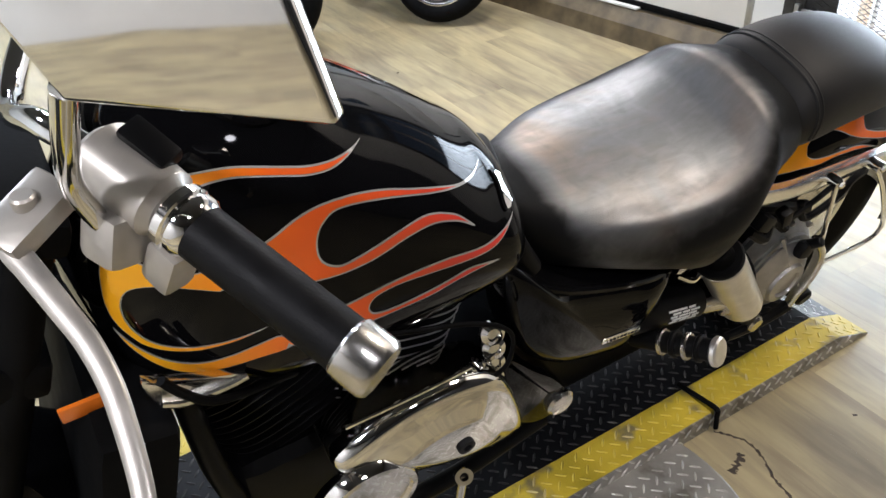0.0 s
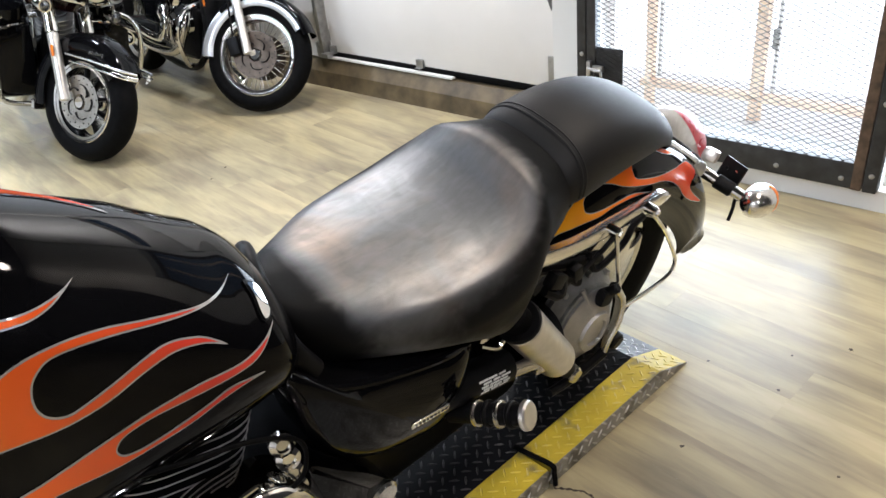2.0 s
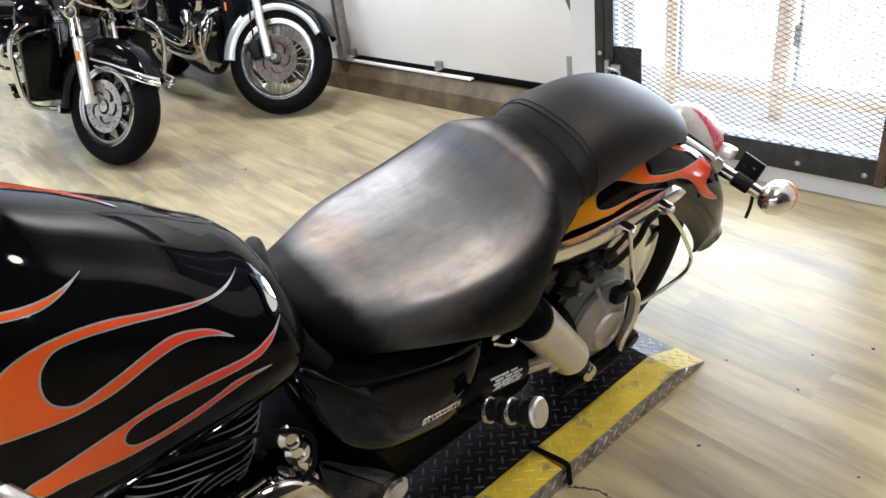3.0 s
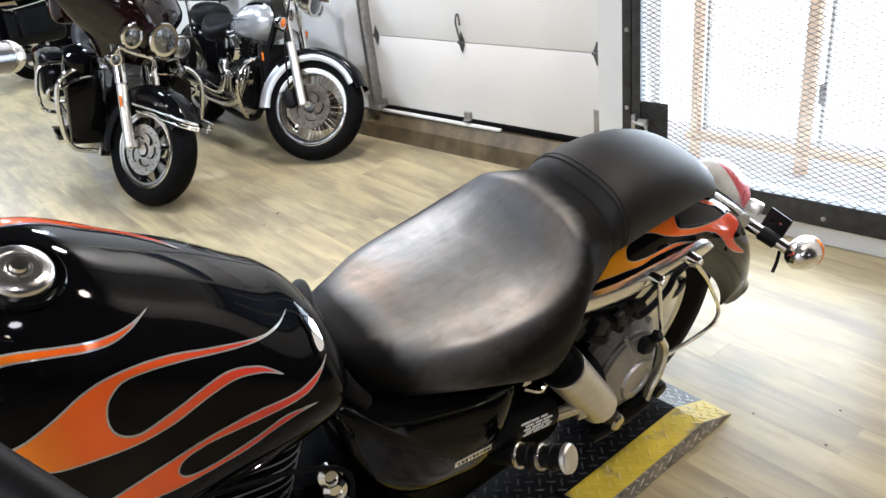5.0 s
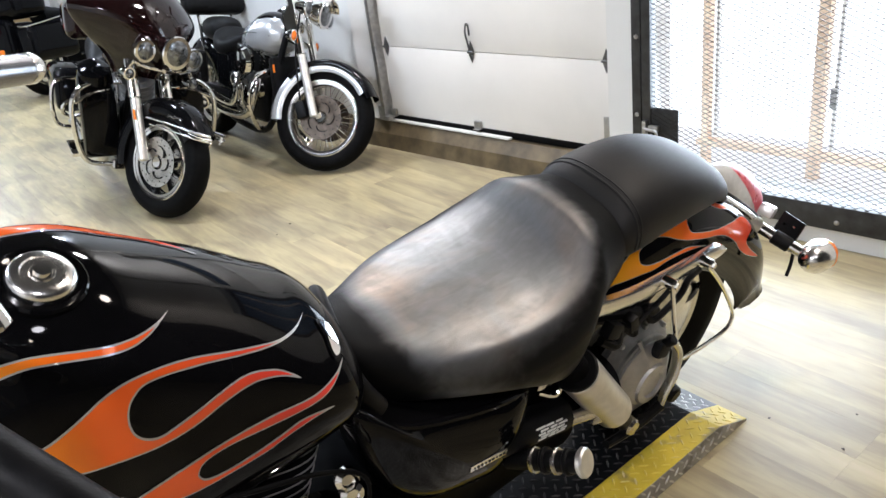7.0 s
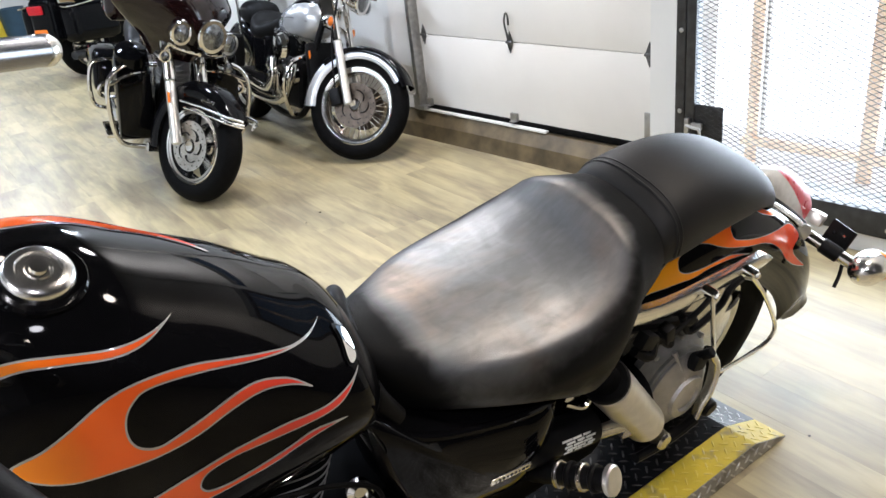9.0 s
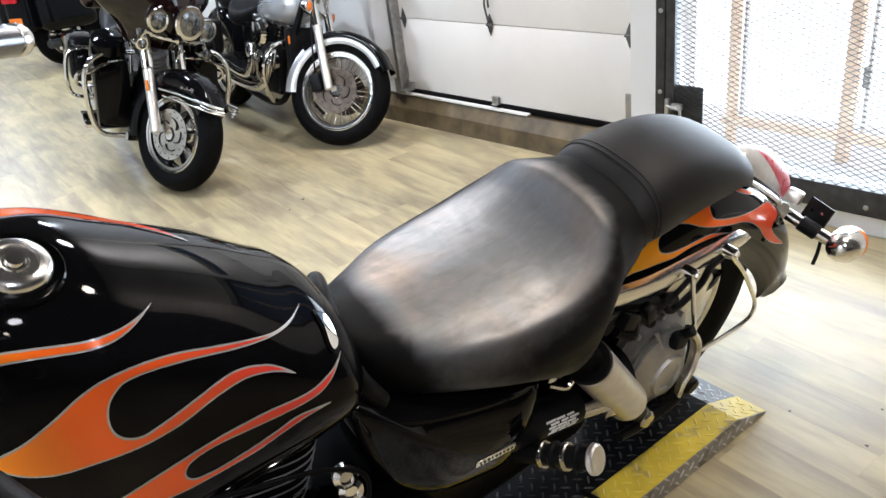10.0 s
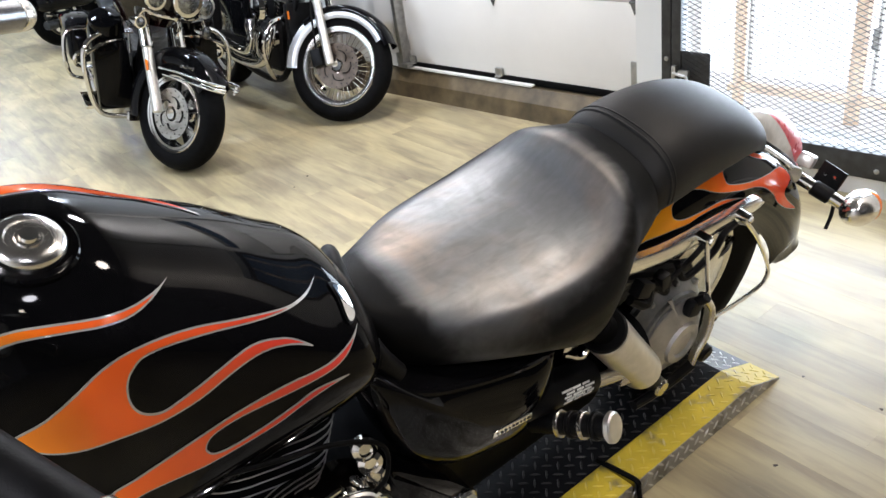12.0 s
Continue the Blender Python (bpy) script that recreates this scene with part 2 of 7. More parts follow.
def floor_planks():
    """Vinyl planks in pale oak: colour by plank, long grain, dark stains."""
    m = bpy.data.materials.new("oak_vinyl_plank")
    m.use_nodes = True
    nt = m.node_tree
    b = nt.nodes["Principled BSDF"]
    co = nt.nodes.new("ShaderNodeTexCoord")
    info = nt.nodes.new("ShaderNodeObjectInfo")
    geo = nt.nodes.new("ShaderNodeNewGeometry")
    isl = nt.nodes.new("ShaderNodeMath")
    nt.links.new(info.outputs["Random"], isl.inputs[0])
    nt.links.new(geo.outputs["Random Per Island"], isl.inputs[1])
    off = nt.nodes.new("ShaderNodeVectorMath")
    off.operation = "MULTIPLY_ADD"
    off.inputs[1].default_value = (37.0, 11.0, 5.0)
    cmb = nt.nodes.new("ShaderNodeCombineXYZ")
    for k in range(3):
        nt.links.new(isl.outputs[0], cmb.inputs[k])
    nt.links.new(cmb.outputs[0], off.inputs[0])
    nt.links.new(geo.outputs["Position"], off.inputs[2])
    mp = nt.nodes.new("ShaderNodeMapping")
    mp.inputs["Rotation"].default_value = (0, 0, -PLANK)
    nt.links.new(off.outputs[0], mp.inputs["Vector"])
    sc = nt.nodes.new("ShaderNodeVectorMath")
    sc.operation = "MULTIPLY"
    sc.inputs[1].default_value = (1.7, 8.0, 1)
    nt.links.new(mp.outputs[0], sc.inputs[0])
    grain = nt.nodes.new("ShaderNodeTexNoise")
    grain.inputs["Scale"].default_value, grain.inputs["Detail"].default_value, grain.inputs["Distortion"].default_value = 0.95, 7, 0.45
    nt.links.new(sc.outputs[0], grain.inputs["Vector"])
    r = nt.nodes.new("ShaderNodeValToRGB")
    els = r.color_ramp.elements
    els[0].position, els[0].color = 0.33, (0.205, 0.166, 0.107, 1)
    els[1].position, els[1].color = 0.70, (0.468, 0.404, 0.247, 1)
    e = els.new(0.46)
    e.color = (0.302, 0.255, 0.160, 1)
    e = els.new(0.55)
    e.color = (0.386, 0.328, 0.194, 1)
    thin = nt.nodes.new("ShaderNodeVectorMath")
    thin.operation = "MULTIPLY"
    thin.inputs[1].default_value = (4.5, 38.0, 1)
    nt.links.new(mp.outputs[0], thin.inputs[0])
    fibre = nt.nodes.new("ShaderNodeTexNoise")
    fibre.inputs["Scale"].default_value, fibre.inputs["Detail"].default_value, fibre.inputs["Distortion"].default_value = 1.0, 5, 0.7
    nt.links.new(thin.outputs[0], fibre.inputs["Vector"])
    woven = nt.nodes.new("ShaderNodeMix")
    woven.inputs[0].default_value = 0.27
    nt.links.new(grain.outputs["Fac"], woven.inputs[2])
    nt.links.new(fibre.outputs["Fac"], woven.inputs[3])
    nt.links.new(woven.outputs[0], r.inputs[0])
    tone = nt.nodes.new("ShaderNodeMapRange")
    tone.inputs["To Min"].default_value, tone.inputs["To Max"].default_value = 0.90, 1.08
    fr = nt.nodes.new("ShaderNodeMath")
    fr.operation = "FRACT"
    nt.links.new(isl.outputs[0], fr.inputs[0])
    nt.links.new(fr.outputs[0], tone.inputs["Value"])
    mul = nt.nodes.new("ShaderNodeVectorMath")
    mul.operation = "SCALE"
    big = nt.nodes.new("ShaderNodeTexNoise")
    big.inputs["Scale"].default_value, big.inputs["Detail"].default_value, big.inputs["Distortion"].default_value = 3.4, 7, 0.9
    half = nt.nodes.new("ShaderNodeVectorMath")
    half.operation = "MULTIPLY"
    half.inputs[1].default_value = (1.0, 0.45, 1.0)
    nt.links.new(geo.outputs["Position"], half.inputs[0])
    nt.links.new(half.outputs[0], big.inputs["Vector"])
    worn = nt.nodes.new("ShaderNodeValToRGB")
    worn.color_ramp.elements[0].position, worn.color_ramp.elements[0].color = 0.34, (0.80, 0.79, 0.79, 1)
    worn.color_ramp.elements[1].position, worn.color_ramp.elements[1].color = 0.58, (1.06, 1.03, 0.98, 1)
    nt.links.new(big.outputs["Fac"], worn.inputs[0])
    both = nt.nodes.new("ShaderNodeVectorMath")
    both.operation = "MULTIPLY"
    nt.links.new(r.outputs[0], both.inputs[0])
    nt.links.new(worn.outputs[0], both.inputs[1])
    nt.links.new(both.outputs[0], mul.inputs[0])
    nt.links.new(tone.outputs[0], mul.inputs["Scale"])
    nt.links.new(mul.outputs[0], b.inputs["Base Color"])
    rr = nt.nodes.new("ShaderNodeMapRange")
    rr.inputs["To Min"].default_value, rr.inputs["To Max"].default_value = 0.30, 0.44
    nt.links.new(grain.outputs["Fac"], rr.inputs["Value"])
    nt.links.new(rr.outputs[0], b.inputs["Roughness"])
    bp = nt.nodes.new("ShaderNodeBump")
    bp.inputs["Strength"].default_value, bp.inputs["Distance"].default_value = 0.12, 0.002
    nt.links.new(grain.outputs["Fac"], bp.inputs["Height"])
    nt.links.new(bp.outputs[0], b.inputs["Normal"])
    return m


FLOORMAT = floor_planks()


def worn_paint(name, paint, under, amount, rough=0.45, metal=0.0):
    """Paint scuffed through to what lies under it."""
    m = material(name, paint, rough, metal, 0, 0.18, 14, 0.2, 90)
    nt = m.node_tree
    b = nt.nodes["Principled BSDF"]
    src = b.inputs["Base Color"].links[0].from_socket
    co = nt.nodes.new("ShaderNodeTexCoord")
    no = nt.nodes.new("ShaderNodeTexNoise")
    no.inputs["Scale"].default_value, no.inputs["Detail"].default_value = 11, 10
    nt.links.new(co.outputs["Object"], no.inputs["Vector"])
    r = nt.nodes.new("ShaderNodeValToRGB")
    r.color_ramp.elements[0].position, r.color_ramp.elements[1].position = 1 - amount - 0.05, 1 - amount + 0.05
    nt.links.new(no.outputs["Fac"], r.inputs[0])
    mx = nt.nodes.new("ShaderNodeMix")
    mx.data_type = "RGBA"
    nt.links.new(r.outputs[0], mx.inputs[0])
    nt.links.new(src, mx.inputs[6])
    mx.inputs[7].default_value = (*under, 1)
    nt.links.new(mx.outputs[2], b.inputs["Base Color"])
    return m


YELLOW = worn_paint("worn_yellow_paint", (0.52, 0.39, 0.03), (0.20, 0.17, 0.08), 0.38)
DECKBLACK = worn_paint("worn_black_deck", (0.006, 0.006, 0.007), (0.03, 0.03, 0.031), 0.30, 0.5, 0.0)
DECKBLACK.node_tree.nodes["Principled BSDF"].inputs["Specular IOR Level"].default_value = 0.12
YBAR = worn_paint("worn_yellow_bars", (0.60, 0.47, 0.07), (0.50, 0.42, 0.22), 0.42, 0.40, 0.15)
KBAR = worn_paint("scuffed_black_bars", (0.022, 0.021, 0.020), (0.11, 0.105, 0.095), 0.38, 0.42, 0.3)
SBAR = worn_paint("bright_steel_bars", (0.66, 0.65, 0.62), (0.38, 0.37, 0.34), 0.45, 0.32, 0.9)
STAIN = material("dark_floor_stain", (0.045, 0.030, 0.018), 0.7, 0, 0, 0.5, 40, 0.3, 90)
# The ramp is black like the deck; its glare is put into this grey.
RAMPGLARE = worn_paint("scuffed_dark_steel", (0.06, 0.06, 0.06), (0.13, 0.13, 0.125), 0.45, 0.42, 0.4)
TREAD = worn_paint("bare_tread_plate", (0.36, 0.35, 0.325), (0.20, 0.19, 0.165), 0.42, 0.42, 0.7)

# ---- mesh helpers ----


def part(name, bm, mat, parent=None, label="", smooth=35, **tags):
    me = bpy.data.meshes.new(name)
    bm.normal_update()
    bm.to_mesh(me)
    bm.free()
    me.materials.append(mat)
    if smooth:
        me.polygons.foreach_set("use_smooth", [True] * len(me.polygons))
        me.set_sharp_from_angle(angle=radians(smooth))
    ob = new(name, me)
    if parent:
        ob.parent = parent
    return tagged(ob, label, **tags)


def thing(name, m, label, category, group="", kind=""):
    ob = new(name)
    ob.empty_display_size = 0.1
    ob.matrix_world = m
    return tagged(ob, label, category, group, kind)


def box(bm, centre, size, turn=(0, 0, 0), bevel=0.004, seg=2):
    m = pose(*centre, *turn) @ Matrix.Diagonal((*size, 1))
    vs = bmesh.ops.create_cube(bm, size=1, matrix=m)["verts"]
    if bevel:
        es = list({e for v in vs for e in v.link_edges})
        bmesh.ops.bevel(bm, geom=es, offset=min(bevel, min(size) * 0.45), segments=seg, affect="EDGES", profile=0.6)
    return bm


def ring_skin(bm, rings, close=True, caps=True):
    vs = [[bm.verts.new(p) for p in r] for r in rings]
    n = len(vs[0])
    for a, b in zip(vs, vs[1:]):
        for i in range(n if close else n - 1):
            j = (i + 1) % n
            bm.faces.new((a[i], a[j], b[j], b[i]))
    if caps and close:
        bm.faces.new(vs[0][::-1])
        bm.faces.new(vs[-1])
    return bm


def frames_along(pts):
    pts = [Vector(p) for p in pts]
    out, up = [], None
    for i, p in enumerate(pts):
        t = (pts[min(i + 1, len(pts) - 1)] - pts[max(i - 1, 0)]).normalized()
        if up is None:
            up = Vector((0, 0, 1)) if abs(t.z) < 0.9 else Vector((1, 0, 0))
        side = t.cross(up).normalized()
        up = side.cross(t).normalized()
        out.append((p, t, side, up))
    return out


def smooth_path(keys, n=6):
    """A rounded line through the keys."""
    k = [Vector(p) for p in keys]
    if len(k) < 3:
        return k
    k = [k[0] * 2 - k[1]] + k + [k[-1] * 2 - k[-2]]
    out = []
    for a, b, c, d in zip(k, k[1:], k[2:], k[3:]):
        for i in range(n):
            t = i / n
            out.append(0.5 * (2 * b + (c - a) * t + (2 * a - 5 * b + 4 * c - d) * t * t + (3 * b - a - 3 * c + d) * t ** 3))
    return out + [k[-2]]


def tube(bm, keys, r, seg=12, n=6, r_end=None, flat=1.0):
    pts = smooth_path(keys, n)
    rings = []
    for i, (p, t, s, u) in enumerate(frames_along(pts)):
        q = r if r_end is None else r + (r_end - r) * i / max(1, len(pts) - 1)
        rings.append([p + s * (q * math.cos(a)) + u * (q * flat * math.sin(a)) for a in (2 * math.pi * k / seg for k in range(seg))])
    return ring_skin(bm, rings)


def lathe(bm, profile, m=None, seg=32, closed=False):
    """Turn (radius, height) pairs about z, then place with m."""
    m = m or Matrix()
    rings = [[m @ Vector((r * math.cos(a), r * math.sin(a), h)) for a in (2 * math.pi * k / seg for k in range(seg))] for r, h in profile]
    if closed:
        rings.append(rings[0])
    ring_skin(bm, rings, True, not closed)
    bmesh.ops.remove_doubles(bm, verts=bm.verts, dist=1e-6)
    return bm


def along(a, b):
    """A pose at a whose z runs towards b."""
    a, b = Vector(a), Vector(b)
    return Matrix.Translation(a) @ (b - a).to_track_quat("Z", "Y").to_matrix().to_4x4()


def rod(bm, a, b, r, r2=None, seg=20, bevel=0.0):
    h = (Vector(b) - Vector(a)).length
    r2 = r if r2 is None else r2
    c = min(bevel, r * 0.6, r2 * 0.6)
    prof = [(r - c, 0), (r, c), (r2, h - c), (r2 - c, h)] if c else [(r, 0), (r2, h)]
    return lathe(bm, prof, along(a, b), seg)


def curve_of(keys, x):
    """Smooth values between rows of keys, by their first column."""
    k = np.array(keys, float)
    xs = k[:, 0]
    i = int(np.clip(np.searchsorted(xs, x) - 1, 0, len(xs) - 2))
    h = xs[i + 1] - xs[i]
    t = (x - xs[i]) / h

    def slope(j):
        if j == 0 or j == len(xs) - 1:
            a, b = (0, 1) if j == 0 else (j - 1, j)
            return (k[b] - k[a]) / (xs[b] - xs[a])
        return (k[j + 1] - k[j - 1]) / (xs[j + 1] - xs[j - 1])
    m0, m1 = slope(i) * h, slope(i + 1) * h
    return (2 * t ** 3 - 3 * t ** 2 + 1) * k[i] + (t ** 3 - 2 * t ** 2 + t) * m0 + (3 * t ** 2 - 2 * t ** 3) * k[i + 1] + (t ** 3 - t ** 2) * m1


def loft(bm, keys, n_along=40, n_round=48):
    """A body along x. Rows: x, top, bottom, half width, height of the widest place, upper and lower squareness."""
    rings = []
    for j in range(n_along + 1):
        s = 0.5 - 0.5 * math.cos(math.pi * j / n_along) if j in (0, n_along) else j / n_along
        x, zt, zb, w, zw, nu, nl = curve_of(keys, keys[0][0] + (keys[-1][0] - keys[0][0]) * s)
        ring = []
        for k in range(n_round):
            a = 2 * math.pi * k / n_round
            c, q = math.cos(a), math.sin(a)
            e = 2 / (nu if q >= 0 else nl)
            y = math.copysign(abs(c) ** e, c) * w
            z = zw + (zt - zw) * abs(q) ** e if q >= 0 else zw - (zw - zb) * abs(q) ** e
            ring.append((x, y, z))
        rings.append(ring)
    return ring_skin(bm, rings)


def plate(bm, outline, y0, y1, bevel=0.004):
    """A slab from an outline in x and z, between two values of y."""
    a = [bm.verts.new((x, y0, z)) for x, z in outline]
    f = bm.faces.new(a)
    g = bmesh.ops.extrude_face_region(bm, geom=[f])["geom"]
    vs = [v for v in g if isinstance(v, bmesh.types.BMVert)]
    bmesh.ops.translate(bm, verts=vs, vec=(0, y1 - y0, 0))
    bmesh.ops.recalc_face_normals(bm, faces=bm.faces)
    if bevel:
        es = [e for e in bm.edges if abs((e.verts[0].co - e.verts[1].co).y) < 1e-6]
        bmesh.ops.bevel(bm, geom=es, offset=bevel, segments=2, affect="EDGES", profile=0.6)
    return bm


def rounded(keys, n=5):
    """A smooth closed outline through 2D keys."""
    k = [Vector((*p, 0)) for p in keys]
    out = []
    for i in range(len(k)):
        a, b, c, d = k[i - 1], k[i], k[(i + 1) % len(k)], k[(i + 2) % len(k)]
        for j in range(n):
            t = j / n
            p = 0.5 * (2 * b + (c - a) * t + (2 * a - 5 * b + 4 * c - d) * t * t + (3 * b - a - 3 * c + d) * t ** 3)
            out.append((p.x, p.y))
    return out


NB = bmesh.new

# ---- the room ----


def slab(name, lo, hi, mat, label, m=None, **tags):
    bm = box(NB(), [(a + b) / 2 for a, b in zip(lo, hi)], [b - a for a, b in zip(lo, hi)], bevel=0)
    ob = part(name, bm, mat, None, label, 0, kind="structure", **tags)
    if m:
        ob.matrix_world = m
    return ob


NORTH, EAST2, STEP = 15.0, 4.2, 6.35           # the hall widens past the door wall


def wall_x(y):
    return (WD - y * math.sin(WALL)) / math.cos(WALL)


def hall_slab(name, z0, z1, mat, label):
    """A slab in the hall's outline, out to the middle of its walls."""
    ol = [(-4.6, -9.1), (wall_x(-9.1) + 0.12, -9.1), (wall_x(STEP) + 0.12, STEP + 0.1), (EAST2 + 0.1, STEP + 0.1), (EAST2 + 0.1, NORTH + 0.1), (-4.6, NORTH + 0.1)]
    bm = NB()
    f = bm.faces.new([bm.verts.new((x, y, z0)) for x, y in ol])
    g = bmesh.ops.extrude_face_region(bm, geom=[f])["geom"]
    bmesh.ops.translate(bm, verts=[v for v in g if isinstance(v, bmesh.types.BMVert)], vec=(0, 0, z1 - z0))
    bmesh.ops.recalc_face_normals(bm, faces=bm.faces)
    return part(name, bm, mat, None, label, 0, kind="structure")


floor = hall_slab("floor", -0.2, -0.006, SILLWOOD, "pale oak vinyl plank floor with dark stains")
slab("ground", (-60, -60, -0.5), (60, 60, -0.21), ASPHALT, "asphalt ground outside the doors")
hall_slab("ceiling", CEIL, CEIL + 0.2, CEILPAINT, "dark painted ceiling with round lamps")
slab("wall_west", (-4.7, -9, -0.2), (-4.5, NORTH, CEIL), WALLPAINT, "white painted wall")
# Out of view; its dark colour shapes what the black paint mirrors.
slab("wall_south", (-6.5, -9.2, -0.2), (3.6, -9.0, CEIL), DARKWALL, "unseen wall, made dark to keep reflections black")
slab("wall_north", (-6.5, NORTH, -0.2), (EAST2, NORTH + 0.2, CEIL), WALLPAINT, "white painted end wall")
slab("wall_far_east", (EAST2, STEP, -0.2), (EAST2 + 0.2, NORTH, CEIL), WALLPAINT, "white painted wall of the wider hall")
slab("wall_step", (1.70, STEP + 0.02, -0.2), (EAST2, STEP + 0.2, CEIL), WALLPAINT, "white painted return wall")

WM = WALL_TURN                              # in this frame x is out of the wall, y along it
DOOR_U0, DOOR_U1, SILL = 1.05, 2.82, 0.185
GATE_U0, GATE_U1 = -0.47, 0.842


def wall_piece(name, u0, u1, z0, z1, d0=0.0, d1=0.25, mat=WHITE, label="white painted wall beside the doors"):
    return slab(name, (WD + d0, u0, z0), (WD + d1, u1, z1), mat, label, WM)


wall_piece("wall_east", DOOR_U0 - 0.17, DOOR_U0 + 0.004, -0.2, CEIL, -0.045, 0.25, label="white painted pillar between door and gate")
wall_piece("wall_east", DOOR_U1 + 0.02, 6.25, -0.2, CEIL, 0.02)
wall_piece("wall_east", DOOR_U0, DOOR_U1 + 0.02, 2.35, CEIL, 0.06)
wall_piece("wall_east", GATE_U0 - 0.35, DOOR_U0 - 0.17, 2.4, CEIL)
wall_piece("wall_east", GATE_U0 - 0.35, GATE_U0 - 0.02, 0.0, 2.4, -0.08)
wall_piece("wall_east", -1.6, GATE_U0 - 0.35, -0.2, CEIL)
# The white wall goes dark where unseen, so nothing bright is mirrored.
wall_piece("wall_east", -9.4, -1.6, -0.2, CEIL, 0, 0.25, DARKWALL, "unseen wall, made dark to keep reflections black")
# white base under the gate, and the sill board under the door
wall_piece("baseboard", GATE_U0 - 0.9, DOOR_U0 - 0.175, -0.005, 0.088, -0.14, 0.2, WHITE, "white painted base under the mesh gate")
bm = NB()
sill_pts = [(-0.06, -0.005), (-0.045, 0.10), (0.0, SILL - 0.012), (0.3, SILL - 0.006), (0.3, -0.2), (-0.06, -0.2)]
ring_skin(bm, [[(WD + d, u, z) for d, z in sill_pts] for u in (DOOR_U0 - 0.01, DOOR_U1 + 0.6)])
bmesh.ops.recalc_face_normals(bm, faces=bm.faces)
ob = part("trim", bm, SILLWOOD, None, "brown wooden sill board under the garage door", 0, kind="structure")
ob.matrix_world = WM

# garage door: four sections with hinges, bottom seal and tracks
gd = thing("garage_door", WM, "white sectional garage door, closed, with grey hinges", "garage door")
sect_z = [SILL + 0.03, 0.675, 1.15, 1.63, 2.12]
for z0, z1 in zip(sect_z, sect_z[1:]):
    bm = box(NB(), (WD + 0.05, (DOOR_U0 + DOOR_U1) / 2, (z0 + z1) / 2), (0.045, DOOR_U1 - DOOR_U0 - 0.01, z1 - z0 - 0.004), bevel=0.004)
    part("door_section", bm, DOORWHITE, gd)
part("bottom_seal", box(NB(), (WD + 0.045, (DOOR_U0 + DOOR_U1) / 2, SILL + 0.012), (0.05, DOOR_U1 - DOOR_U0 - 0.01, 0.034), bevel=0.008), RUBBER, gd, "black rubber bottom seal")


def diamond_hinge(u, z, lever):
    ol = [(0, -0.062), (0.021, -0.012), (0.021, 0.012), (0, 0.062), (-0.021, 0.012), (-0.021, -0.012)]
    bm = NB()
    plate(bm, ol, 0, 0.006, 0.0015)
    rod(bm, (-0.024, -0.004, 0), (0.024, -0.004, 0), 0.008, bevel=0.002)
    for dx, dz in ((0, 0.035), (0, -0.035)):
        rod(bm, (dx, -0.006, dz), (dx, 0.002, dz), 0.006, seg=8)
    if lever:
        tube(bm, [(0, -0.012, 0.02), (-0.004, -0.02, 0.07), (-0.008, -0.024, 0.12), (0.006, -0.024, 0.165), (0.016, -0.02, 0.15), (0.012, -0.014, 0.1)], 0.0055, 8)
    bmesh.ops.transform(bm, matrix=pose(WD + 0.021, u, z, 0, 0, -90), verts=bm.verts)
    return bm


for z in sect_z[1:-1]:
    for u, lv in ((DOOR_U0 + 0.055, False), (DOOR_U0 + 0.98, z < 0.7), (DOOR_U1 - 0.04, False)):
        part("hinge", diamond_hinge(u, z, lv), HINGE, gd)
for u in (DOOR_U0 + 0.98, DOOR_U0 + 0.02, DOOR_U1 - 0.03):
    bm = box(NB(), (WD + 0.015, u, SILL + 0.05), (0.02, 0.05, 0.05), bevel=0.003)
    box(bm, (WD + 0.012, u, SILL + 0.028), (0.05, 0.04, 0.006), bevel=0.002)
    part("door_bracket", bm, ZINC, gd)
bm = box(NB(), (WD + 0.022, DOOR_U0 + 0.062, SILL + 0.12), (0.012, 0.035, 0.16), bevel=0.002)
part("corner_strap", bm, ZINC, gd)
for u, s in ((DOOR_U1 + 0.015, 1),):
    bm = NB()
    box(bm, (WD + 0.0, u, 1.2), (0.07, 0.012, 2.0), bevel=0.003)
    box(bm, (WD - 0.032, u + 0.012 * s, 1.2), (0.008, 0.03, 2.0), bevel=0.002)
    for z in (0.32, 0.95, 1.6):
        box(bm, (WD + 0.02, u + 0.02 * s, z), (0.05, 0.05, 0.07), bevel=0.003)
    part("track", bm, ZINC, gd)
bm = box(NB(), (WD + 0.0, DOOR_U1 + 0.05, SILL + 0.05), (0.06, 0.07, 0.10), bevel=0.006)
box(bm, (WD - 0.02, DOOR_U1 + 0.0, SILL + 0.02), (0.05, 0.06, 0.03), bevel=0.004)
part("track_foot", bm, ZINC, gd)
wall_piece("trim", DOOR_U1 + 0.05, DOOR_U1 + 0.25, SILL, 2.4, -0.01, 0.02, DOORWHITE, "grey-white jamb board beside the garage door")

# Daylight leaks under the seal here; a white strip is painted for it.
wall_piece("trim", DOOR_U0 + 0.72, DOOR_U1 + 0.02, SILL - 0.004, SILL + 0.006, -0.012, 0.02, WHITE, "white strip painted for the daylight gap under the garage door seal")

# mesh gate before the glazed entrance
GD = -0.15
gate = thing("security_gate", WM, "black steel gate of expanded metal mesh, closed and latched", "gate")


def gate_bar(name, u0, u1, z0, z1, mat=DARKSTEEL, d=0.05, label=""):
    bm = box(NB(), (WD + GD, (u0 + u1) / 2, (z0 + z1) / 2), (d, u1 - u0, z1 - z0), bevel=0.004)
    return part(name, bm, mat, gate, label)


